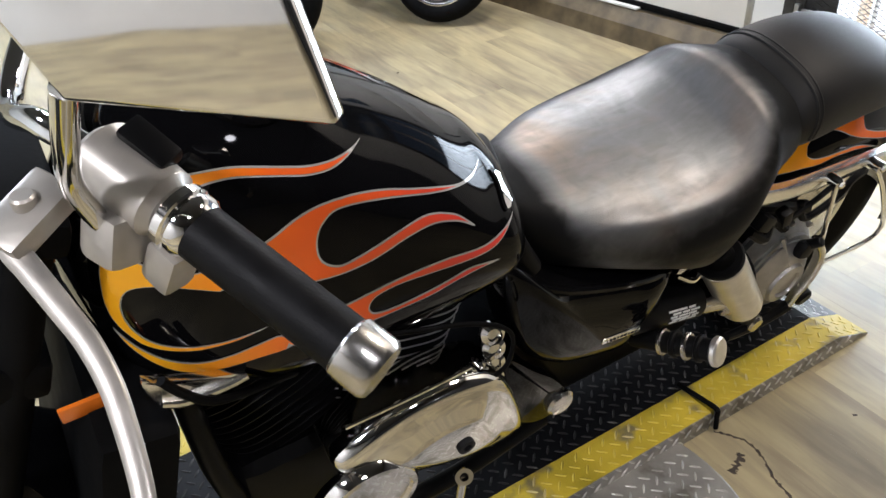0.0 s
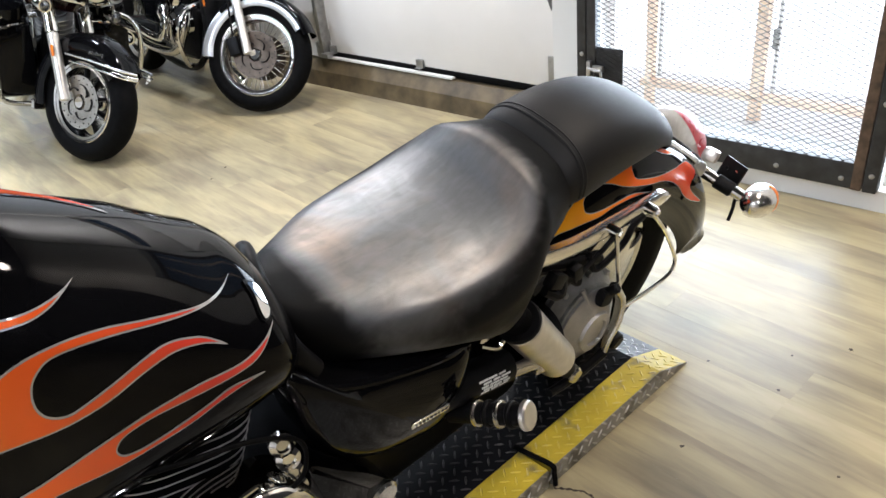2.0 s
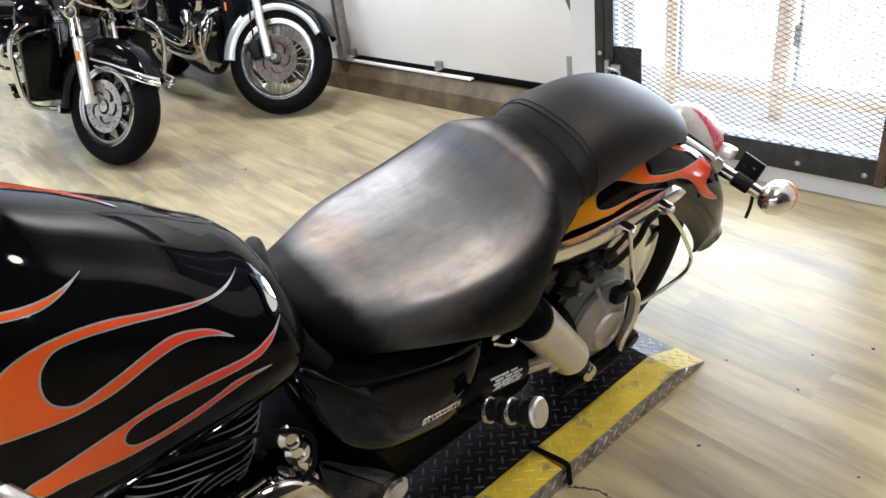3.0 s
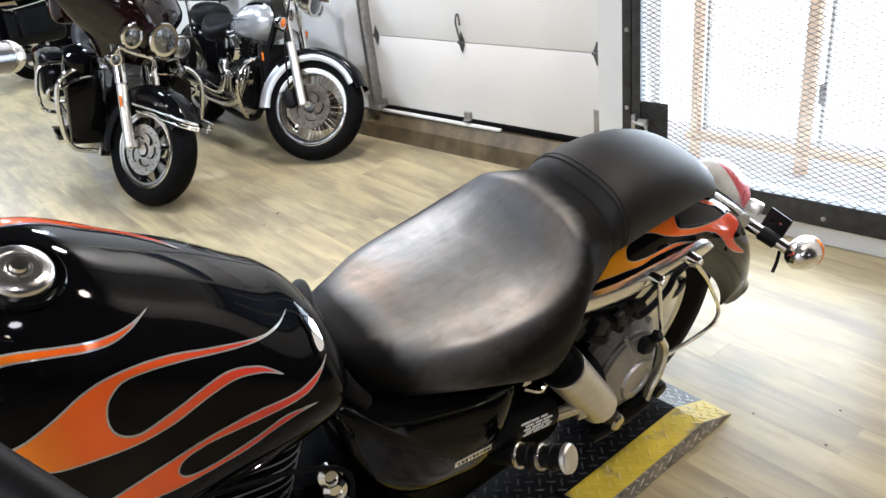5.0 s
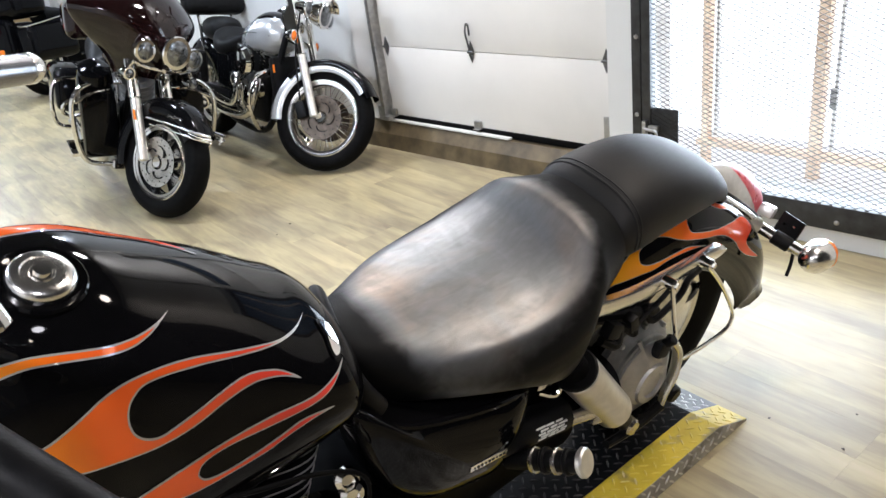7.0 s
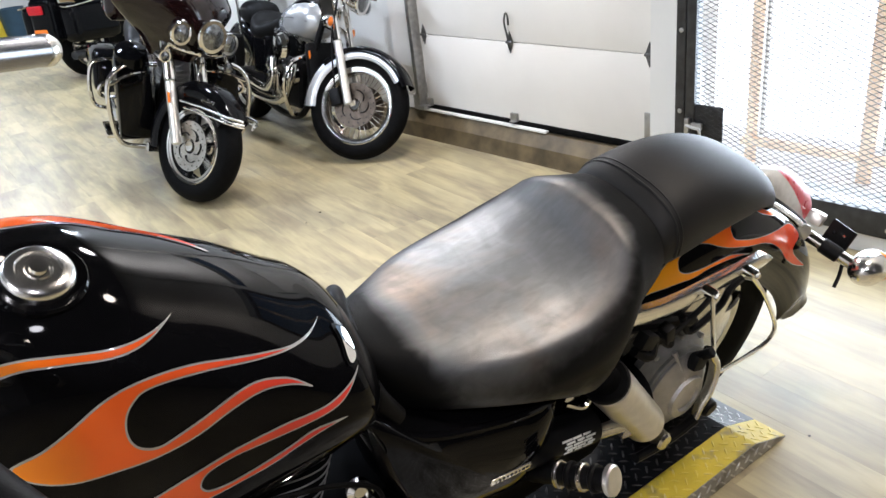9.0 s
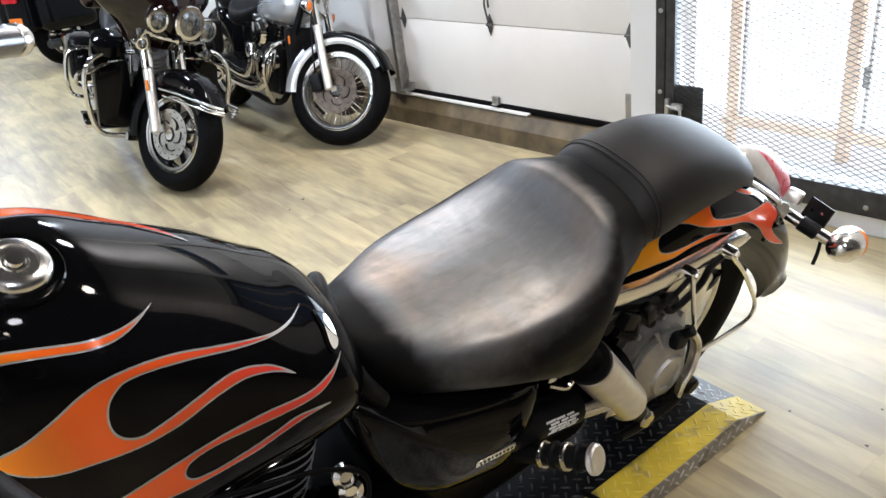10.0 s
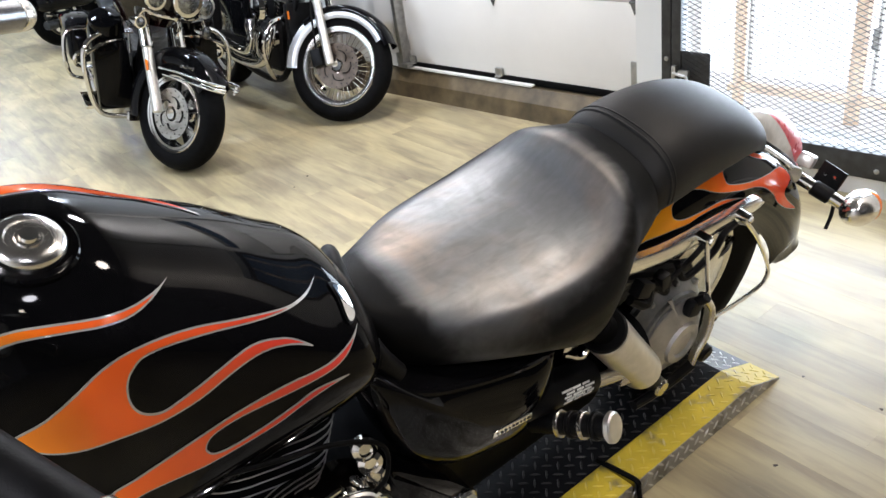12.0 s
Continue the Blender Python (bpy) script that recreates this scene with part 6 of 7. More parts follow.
def touring_bike(m):
    t = thing("touring_motorcycle", m, "dark cherry touring motorcycle with fairing and chrome lamps", "motorcycle")
    bike_wheel(t, "front_wheel", 0, 0.325, 0.135, 0.205, 9, 0.145)
    bike_wheel(t, "rear_wheel", 1.62, 0.325, 0.145, 0.205, 9, 0.145)
    part("front_fender", arc_fender(0.378, 0.0, 0.325, 143, -12, 0.092, 0.10, 10), GLOSS, t, "dark front fender", 50)
    for s in (1, -1):
        bm = tube(NB(), [(-0.372, 0.04 * s, 0.545), (-0.33, 0.094 * s, 0.552), (-0.2, 0.104 * s, 0.560), (-0.05, 0.104 * s, 0.567), (0.10, 0.1 * s, 0.567)], 0.0075, 8, 6)
        tube(bm, [(-0.372, 0.03 * s, 0.512), (-0.32, 0.097 * s, 0.520), (-0.2, 0.107 * s, 0.528), (-0.05, 0.107 * s, 0.533), (0.06, 0.104 * s, 0.535)], 0.006, 8, 6)
        tube(bm, [(-0.374, 0.035 * s, 0.528), (-0.345, 0.085 * s, 0.532), (-0.26, 0.104 * s, 0.541)], 0.0125, 8, 5, 0.004, 0.6)
        part("fender_trim", bm, BRIGHT, t, "chrome fender rail")
        bm = NB()
        for k in range(7):
            box(bm, (-0.175 + 0.016 * k, 0.0985 * s, 0.605 + 0.004 * (k % 2)), (0.011, 0.003, 0.012 if k % 3 else 0.020), (14 * s, 0, 0), 0.001, 1)
        part("fender_script", bm, BRIGHT, t, "small unreadable silver lettering")
        q = Vector((0.055, 0.115 * s, 0.318))
        bm = rod(NB(), q, (0.20, 0.115 * s, 0.66), 0.029, 0.030, 22, 0.008)
        leg = part("fork_slider", bm, SATINALLOY, t, "polished fork slider")
        part("fork_tube", rod(NB(), (0.20, 0.115 * s, 0.66), (0.34, 0.115 * s, 0.98), 0.036, 0.036, 20), CHROME, leg)
        part("reflector", box(NB(), (0.145, 0.149 * s, 0.57), (0.018, 0.006, 0.06), (0, 22, 0), 0.003), AMBER, leg)
        part("caliper", box(NB(), (0.12, 0.075 * s, 0.40), (0.06, 0.05, 0.10), (0, 25, 0), 0.012), CHROME, leg)
        # auxiliary lamps and indicators
        round_lamp(t, "passing_lamp", (0.10, 0.172 * s, 0.935), (-0.4, 0.19 * s, 0.90), 0.064, 0.09, label="chrome passing lamp")
        round_lamp(t, "indicator", (0.14, 0.225 * s, 0.795), (-0.4, 0.24 * s, 0.77), 0.036, 0.08, label="chrome front indicator")
        part("lamp_bar", tube(NB(), [(0.16, 0.24 * s, 0.80), (0.15, 0.2 * s, 0.86), (0.14, 0.12 * s, 0.845), (0.12, 0.0, 0.84)], 0.013, 10, 6), CHROME, t)
        # lower fairing and engine guard
        ol = rounded([(0.40, 0.78), (0.55, 0.76), (0.62, 0.62), (0.60, 0.42), (0.50, 0.28), (0.42, 0.34), (0.38, 0.55)], 4)
        bm = plate(NB(), ol, 0.16 * s, 0.36 * s, 0.03)
        lf = part("lower_fairing", bm, GLOSS, t, "black lower fairing", 40)
        part("speaker_cap", lathe(NB(), [(0.095, -0.04), (0.095, 0.0), (0.088, 0.03), (0.05, 0.05), (0.0, 0.056)], along((0.43, 0.26 * s, 0.80), (0.30, 0.28 * s, 1.0)), 24), GLOSS, lf, "black gloss cap")
        part("engine_guard", tube(NB(), [(0.42, 0.12 * s, 0.74), (0.38, 0.30 * s, 0.74), (0.36, 0.40 * s, 0.66), (0.37, 0.41 * s, 0.48), (0.43, 0.36 * s, 0.28), (0.5, 0.2 * s, 0.22)], 0.0155, 12, 7), CHROME, t, "chrome engine guard")
        part("footboard", box(NB(), (0.78, 0.36 * s, 0.28), (0.30, 0.12, 0.03), (0, -4, 0), 0.01), CHROME, t)
        part("foot_hoop", tube(NB(), [(0.60, 0.30 * s, 0.62), (0.60, 0.42 * s, 0.60), (0.62, 0.43 * s, 0.53), (0.64, 0.32 * s, 0.52), (0.62, 0.30 * s, 0.6)], 0.012, 8, 6), CHROME, t)
        bm = NB()
        box(bm, (1.62, 0.30 * s, 0.56), (0.56, 0.22, 0.30), (0, 0, 0), 0.06, 3)
        part("saddlebag", bm, GLOSS, t, "black gloss saddlebag", 40)
        part("bag_guard", tube(NB(), [(1.30, 0.25 * s, 0.66), (1.30, 0.42 * s, 0.62), (1.32, 0.43 * s, 0.36), (1.36, 0.3 * s, 0.30)], 0.014, 10, 6), CHROME, t)
    part("fender_tip", box(NB(), (0.372, 0.0, 0.235), (0.03, 0.15, 0.06), (0, 8, 0), 0.012), STEEL, t)
    # batwing fairing
    SHAPE = [(0.0, 0.13, 0.20), (0.2, 0.20, 0.12), (0.42, 0.33, 0.095), (0.65, 0.435, 0.12), (0.82, 0.42, 0.18), (1.0, 0.30, 0.28)]   # height, half width, nose
    bm = NB()
    rings = []
    for j in range(21):
        f = j / 20
        _, w, x0 = curve_of(SHAPE, f)
        z = 0.78 + 0.46 * f
        ring = []
        for k in range(29):
            a = k / 28 * 2 - 1
            ring.append((x0 + 0.33 * abs(a) ** 2.0 * (0.55 + 0.45 * math.sin(math.pi * f)), w * a, z + 0.07 * f * (1 - abs(a) ** 2)))
        back = [(p[0] + 0.03, p[1] * 0.97, p[2]) for p in ring[::-1]]
        rings.append(ring + back)
    ring_skin(bm, rings)
    bmesh.ops.recalc_face_normals(bm, faces=bm.faces)
    fa = part("fairing", bm, MAROON, t, "dark cherry handlebar fairing", 50)
    round_lamp(t, "headlamp", (0.045, 0, 0.955), (-0.5, 0, 0.90), 0.094, 0.10, label="large chrome headlamp")
    part("fairing_badge", box(NB(), (0.20, 0.0, 1.155), (0.02, 0.09, 0.06), (0, 40, 0), 0.012), CHROME, fa)
    bm = NB()
    rings = []
    for j in range(7):
        f = j / 6
        rings.append([(0.37 + 0.10 * f + 0.20 * abs(a) ** 2.2, 0.33 * a * (1 - 0.1 * f), 1.26 + 0.22 * f - 0.09 * abs(a) ** 2) for a in (k / 8 - 1 for k in range(17))])
    ring_skin(bm, rings, False, False)
    ws = part("windshield", bm, glass("smoked_screen", (0.5, 0.5, 0.5)), t, "smoked windshield", 60)
    ws.modifiers.new("thick", "SOLIDIFY").thickness = 0.004
    # tank, engine, seat, trunk
    part("fuel_tank", loft(NB(), [(0.50, 0.96, 0.80, 0.05, 0.88, 2, 2), (0.58, 1.02, 0.75, 0.13, 0.87, 2.2, 2.2), (0.75, 1.03, 0.74, 0.16, 0.86, 2.2, 2.2), (0.95, 0.95, 0.74, 0.12, 0.83, 2.2, 2.2), (1.02, 0.88, 0.76, 0.05, 0.81, 2, 2)], 24, 28), MAROON, t, "dark cherry tank", 50)
    part("seat", loft(NB(), [(0.95, 0.90, 0.74, 0.08, 0.80, 2.2, 2.2), (1.05, 0.84, 0.66, 0.16, 0.76, 2.6, 2.2), (1.22, 0.82, 0.64, 0.19, 0.74, 2.8, 2.2), (1.36, 0.90, 0.66, 0.18, 0.78, 2.6, 2.2), (1.60, 0.94, 0.70, 0.16, 0.82, 2.6, 2.2), (1.72, 0.92, 0.76, 0.10, 0.84, 2.2, 2.2)], 24, 28), LEATHER, t, "black touring seat", 50)
    bm = box(NB(), (0.80, 0, 0.42), (0.55, 0.26, 0.36), (0, 0, 0), 0.06, 3)
    part("engine", bm, BLACK, t, "black engine")
    for x0, x1 in ((0.66, 0.58), (0.86, 0.98)):
        core = part("cylinder", rod(NB(), (x0, 0, 0.50), (x1, 0, 0.74), 0.072, 0.072, 20), ALLOY, t, "finned cylinder")
        for k in range(9):
            f = k / 8
            bm = lathe(NB(), [(0.07, 0), (0.105, 0.003), (0.105, 0.008), (0.07, 0.011)], along((x0 + (x1 - x0) * f, 0, 0.52 + 0.2 * f), (x0 + (x1 - x0) * (f + 1), 0, 0.72 + 0.2 * f)), 20)
            part("fin", bm, ALLOY, core)
    part("air_cleaner", lathe(NB(), [(0.09, 0), (0.10, 0.03), (0.085, 0.06), (0.0, 0.07)], along((0.77, 0.13, 0.66), (0.77, 0.4, 0.66)), 28), CHROME, t)
    for s in (1, -1):
        for x0, x1 in ((0.66, 0.58), (0.86, 0.98)):
            rc = part("rocker_cover", box(NB(), (x1, 0.085 * s, 0.765), (0.15, 0.07, 0.05), (0, 12 if x1 < x0 else -14, 0), 0.018, 3), BRIGHT, t, "chrome rocker cover")
            part("pushrod_tube", rod(NB(), (x0 + 0.03, 0.115 * s, 0.46), (x1 + 0.02, 0.105 * s, 0.745), 0.011, 0.011, 10), BRIGHT, rc)
        part("cam_cover", lathe(NB(), [(0.085, 0), (0.09, 0.025), (0.07, 0.045), (0.04, 0.05), (0.0, 0.056)], along((0.72, 0.125 * s, 0.42), (0.72, 0.4 * s, 0.42)), 28), BRIGHT, t, "round chrome engine cover")
        part("guard_crossbar", tube(NB(), [(0.40, 0.16 * s, 0.70), (0.37, 0.28 * s, 0.69), (0.355, 0.39 * s, 0.64)], 0.012, 10, 5), CHROME, t, "chrome upper guard rail")
    part("exhaust", tube(NB(), [(0.62, 0.13, 0.52), (0.60, 0.2, 0.36), (0.75, 0.24, 0.20), (1.1, 0.25, 0.19), (2.0, 0.26, 0.22)], 0.04, 14, 6), CHROME, t, "chrome exhaust pipe")
    part("rear_fender", arc_fender(0.40, 1.62, 0.36, 170, 0, 0.11, 0.12), MAROON, t, "", 50)
    bm = box(NB(), (1.86, 0, 1.0), (0.38, 0.52, 0.26), (0, 0, 0), 0.07, 3)
    part("trunk", bm, MAROON, t, "dark cherry top trunk", 40)
    part("frame", tube(NB(), [(0.40, 0, 0.95), (0.50, 0.1, 0.5), (0.55, 0.12, 0.22), (1.0, 0.12, 0.2), (1.5, 0.12, 0.35)], 0.025, 10, 6), BLACK, t)
    part("handlebar", tube(NB(), [(0.62, 0.46, 1.12), (0.50, 0.40, 1.16), (0.42, 0.2, 1.14), (0.42, 0, 1.08), (0.42, -0.2, 1.14), (0.50, -0.40, 1.16), (0.62, -0.46, 1.12)], 0.014, 10, 6), CHROME, t)
    part("side_stand", tube(NB(), [(0.75, -0.14, 0.24), (0.70, -0.26, 0.10), (0.68, -0.34, 0.004)], 0.014, 8), BLACK, t)
    return t


def cruiser_bike(m):
    t = thing("cruiser_motorcycle", m, "silver and black cruiser motorcycle with wire wheels", "motorcycle")
    bike_wheel(t, "front_wheel", 0, 0.335, 0.115, 0.228, 40, 0.140, None, BRONZE)
    bike_wheel(t, "rear_wheel", 1.64, 0.32, 0.15, 0.21, 40, 0.13, 0.32)
    part("front_fender", arc_fender(0.368, 0.0, 0.335, 142, 62, 0.075, 0.075), SILVER, t, "silver front fender", 50)
    part("fender_rear_half", arc_fender(0.366, 0.0, 0.335, 62, -10, 0.075, 0.085), SILVER, t, "", 50)
    part("fender_stripe", arc_fender(0.3735, 0.0, 0.335, 150, 40, 0.0775, 0.042), GLOSS, t, "black fender crown", 50)
    for s in (1, -1):
        leg = part("fork_slider", rod(NB(), (0.03, 0.10 * s, 0.33), (0.19, 0.10 * s, 0.70), 0.027, 0.026, 20, 0.006), SATINALLOY, t, "polished fork slider")
        part("fork_tube", rod(NB(), (0.19, 0.10 * s, 0.70), (0.33, 0.10 * s, 1.04), 0.027, 0.027, 20), CHROME, leg)
        round_lamp(t, "indicator", (0.24, 0.165 * s, 0.80), (-0.3, 0.19 * s, 0.78), 0.038, 0.05, AMBER, CHROME, "amber front indicator")
        round_lamp(t, "passing_lamp", (0.17, 0.16 * s, 0.98), (-0.4, 0.17 * s, 0.93), 0.052, 0.09, label="chrome passing lamp")
        part("mirror", box(NB(), (0.36, 0.36 * s, 1.24), (0.03, 0.15, 0.09), (0, 0, 0), 0.02), CHROME, t)
        part("mirror_stem", tube(NB(), [(0.42, 0.30 * s, 1.10), (0.40, 0.34 * s, 1.17), (0.37, 0.36 * s, 1.22)], 0.007, 8), CHROME, t)
        bm = box(NB(), (1.55, 0.25 * s, 0.55), (0.42, 0.16, 0.24), (0, 0, 0), 0.04, 3)
        part("saddlebag", bm, LEATHER, t, "black leather saddlebag")
    part("caliper", box(NB(), (0.13, 0.085, 0.36), (0.07, 0.05, 0.11), (0, 25, 0), 0.012), BLACK, t)
    hl_ = round_lamp(t, "headlamp", (0.13, 0, 0.985), (-0.4, 0, 0.93), 0.09, 0.13, label="chrome headlamp with a peak")
    bm = NB()
    ring_skin(bm, [[(0.13 - 0.06 * f, 0.096 * math.cos(a), 0.985 + 0.096 * math.sin(a)) for a in (math.pi * (0.1 + 0.8 * k / 12) for k in range(13))] for f in (0, 0.5, 1)], False, False)
    ob = part("peak", bm, CHROME, hl_, "", 50)
    ob.modifiers.new("thick", "SOLIDIFY").thickness = 0.003
    part("yoke", box(NB(), (0.30, 0, 0.88), (0.08, 0.26, 0.22), (0, 22, 0), 0.02), CHROME, t)
    part("fuel_tank", loft(NB(), [(0.40, 0.88, 0.75, 0.05, 0.82, 2, 2), (0.48, 0.94, 0.70, 0.12, 0.80, 2.2, 2.4), (0.62, 0.955, 0.69, 0.15, 0.79, 2.2, 2.4), (0.82, 0.90, 0.69, 0.13, 0.77, 2.2, 2.4), (0.98, 0.82, 0.69, 0.07, 0.75, 2, 2.2)], 28, 32), SILVER, t, "silver fuel tank", 50)
    part("tank_top", loft(NB(), [(0.42, 0.905, 0.84, 0.03, 0.87, 2, 2), (0.50, 0.952, 0.84, 0.08, 0.89, 2.2, 2.4), (0.62, 0.967, 0.84, 0.105, 0.89, 2.2, 2.4), (0.78, 0.925, 0.83, 0.075, 0.87, 2.2, 2.4)], 20, 28), GLOSS, t, "black painted tank top", 50)
    part("seat", loft(NB(), [(0.90, 0.85, 0.70, 0.07, 0.78, 2.2, 2.2), (1.0, 0.80, 0.64, 0.15, 0.73, 2.6, 2.2), (1.15, 0.78, 0.62, 0.18, 0.71, 2.8, 2.2), (1.28, 0.84, 0.64, 0.15, 0.74, 2.6, 2.2), (1.34, 0.84, 0.72, 0.06, 0.78, 2.2, 2.2)], 24, 28), LEATHER, t, "black rider seat", 50)
    part("pillion_seat", loft(NB(), [(1.30, 0.86, 0.74, 0.06, 0.80, 2.2, 2.2), (1.36, 0.90, 0.72, 0.12, 0.80, 2.6, 2.2), (1.55, 0.90, 0.73, 0.12, 0.81, 2.6, 2.2), (1.66, 0.86, 0.76, 0.06, 0.81, 2.2, 2.2)], 20, 24), LEATHER, t, "black pillion seat", 50)
    part("backrest", box(NB(), (1.60, 0, 1.04), (0.17, 0.48, 0.26), (0, 12, 0), 0.083, 6), LEATHER, t, "black padded backrest")
    part("sissy_bar", tube(NB(), [(1.50, 0.13, 0.6), (1.56, 0.13, 0.85), (1.65, 0.12, 1.08), (1.65, -0.12, 1.08), (1.56, -0.13, 0.85), (1.50, -0.13, 0.6)], 0.011, 10, 6), CHROME, t)
    bm = box(NB(), (0.80, 0, 0.40), (0.50, 0.24, 0.34), (0, 0, 0), 0.06, 3)
    part("engine", bm, BLACK, t, "black engine")
    for x0, x1 in ((0.68, 0.60), (0.88, 0.99)):
        core = part("cylinder", rod(NB(), (x0, 0, 0.48), (x1, 0, 0.72), 0.072, 0.072, 20), CHROME, t, "finned cylinder")
        for k in range(10):
            f = k / 9
            bm = lathe(NB(), [(0.07, 0), (0.10, 0.003), (0.10, 0.008), (0.07, 0.011)], along((x0 + (x1 - x0) * f, 0, 0.50 + 0.2 * f), (x0 + (x1 - x0) * (f + 1), 0, 0.70 + 0.2 * f)), 20)
            part("fin", bm, CHROME, core)
    part("air_cleaner", lathe(NB(), [(0.08, 0), (0.095, 0.03), (0.08, 0.06), (0.06, 0.064), (0.0, 0.07)], along((0.72, 0.14, 0.64), (0.72, 0.4, 0.64)), 28), CHROME, t, "round chrome air cleaner")
    part("clutch_cover", lathe(NB(), [(0.115, 0), (0.12, 0.03), (0.10, 0.055), (0.05, 0.06), (0.0, 0.066)], along((0.80, 0.12, 0.40), (0.80, 0.4, 0.40)), 32), CHROME, t)
    part("timing_cover", lathe(NB(), [(0.07, 0), (0.075, 0.03), (0.05, 0.05), (0.0, 0.052)], along((0.62, 0.12, 0.46), (0.62, 0.4, 0.46)), 28), CHROME, t)
    for z0, dx in ((0.30, 0.0), (0.37, 0.12)):
        part("exhaust", tube(NB(), [(0.62 + dx * 2, 0.12, 0.56), (0.56 + dx * 2.2, 0.19, 0.46), (0.66 + dx * 1.6, 0.2, z0), (0.95, 0.2, z0 - 0.03), (1.3, 0.2, z0), (2.05, 0.21, z0 + 0.04)], 0.032, 14, 6), CHROME, t, "chrome exhaust pipe")
    for s in (1, -1):
        for x0, x1 in ((0.68, 0.60), (0.88, 0.99)):
            part("rocker_cover", box(NB(), (x1, 0.07 * s, 0.735), (0.16, 0.09, 0.05), (0, 14 if x1 < x0 else -16, 0), 0.018, 3), BRIGHT, t, "chrome rocker cover")
        part("engine_trim", lathe(NB(), [(0.0, 0.040), (0.03, 0.038), (0.05, 0.030), (0.056, 0.012), (0.054, 0.0)], along((0.97, 0.125 * s, 0.50), (0.97, 0.4 * s, 0.50)), 24), BRIGHT, t, "round chrome engine trim")
        part("tank_stripe", tube(NB(), [(0.46, 0.105 * s, 0.82), (0.62, 0.146 * s, 0.835), (0.80, 0.130 * s, 0.82), (0.93, 0.085 * s, 0.79)], 0.006, 8, 6, 0.004, 0.4), GLOSS, t, "black tank stripe")
    part("rear_fender", arc_fender(0.40, 1.62, 0.36, 165, 5, 0.11, 0.12), GLOSS, t, "", 50)
    part("radiator", box(NB(), (0.40, 0, 0.52), (0.06, 0.26, 0.34), (0, 10, 0), 0.015), BLACK, t)
    part("air_box", box(NB(), (0.82, 0, 0.63), (0.52, 0.16, 0.16), (0, 0, 0), 0.03, 3), DULL, t)
    part("side_cover", box(NB(), (1.13, 0, 0.55), (0.30, 0.30, 0.30), (0, 0, 0), 0.05, 3), GLOSS, t, "black side cover", 40)
    part("swing_arm", box(NB(), (1.36, 0, 0.36), (0.50, 0.26, 0.10), (0, 0, 0), 0.03, 3), BLACK, t)
    part("radiator_reflector", box(NB(), (0.37, 0.134, 0.62), (0.02, 0.006, 0.05), (0, 10, 0), 0.003), AMBER, t)
    part("engine_guard", tube(NB(), [(0.46, 0.06, 0.62), (0.43, 0.24, 0.56), (0.42, 0.30, 0.42), (0.48, 0.22, 0.24), (0.6, 0.12, 0.20)], 0.015, 10, 6), CHROME, t)
    part("frame", tube(NB(), [(0.36, 0, 0.93), (0.42, 0.08, 0.6), (0.5, 0.12, 0.22), (1.0, 0.12, 0.2), (1.5, 0.12, 0.35)], 0.022, 10, 6), BLACK, t)
    part("handlebar", tube(NB(), [(0.70, 0.44, 1.05), (0.55, 0.40, 1.10), (0.40, 0.2, 1.12), (0.36, 0, 1.08), (0.40, -0.2, 1.12), (0.55, -0.40, 1.10), (0.70, -0.44, 1.05)], 0.013, 10, 6), CHROME, t)
    for s in (1, -1):
        part("grip", rod(NB(), (0.56, 0.405 * s, 1.098), (0.70, 0.44 * s, 1.05), 0.018, 0.018, 14, 0.003), GRIP, t)
    part("brake_hose", tube(NB(), [(0.5, 0.36, 1.12), (0.34, 0.26, 1.16), (0.24, 0.14, 1.0), (0.22, 0.12, 0.7), (0.14, 0.1, 0.4)], 0.006, 8, 6), BLACK, t)
    part("side_stand", tube(NB(), [(0.75, -0.14, 0.24), (0.70, -0.24, 0.10), (0.68, -0.32, 0.004)], 0.012, 8), BLACK, t)
    return t




FRONT = ("front_wheel", "front_fender", "fender_", "fork_", "passing_lamp", "indicator", "lamp_bar", "fairing", "headlamp", "windshield", "mirror", "handlebar", "grip", "yoke", "caliper", "brake_hose")


def park(t, hub, heading, lean, steer, hub_z, foot=(0.05, 0.36)):
    """Lean a motorcycle on its stand, turn its front to the lock, and set the front hub on the plan."""
    low, high = Vector((foot[0], 0, hub_z)), Vector((foot[1], 0, 0.95))
    turn = Matrix.Translation(low) @ Matrix.Rotation(radians(steer), 4, high - low) @ Matrix.Translation(-low)
    for ob in t.children:
        if ob.name.split(".")[0].startswith(FRONT):
            ob.matrix_basis = turn @ ob.matrix_basis
    stand = pose(0, 0, 0, 0, 0, heading) @ pose(0, 0, 0, lean, 0, 0)
    at = stand @ (turn @ Vector((0, 0, hub_z)))
    t.matrix_world = Matrix.Translation((hub[0] - at.x, hub[1] - at.y, 0)) @ stand


park(touring_bike(Matrix()), (0.295, 3.232), 82, 11, 30, 0.325)
park(cruiser_bike(Matrix()), (1.295, 3.07), 90, 11, 38, 0.335)

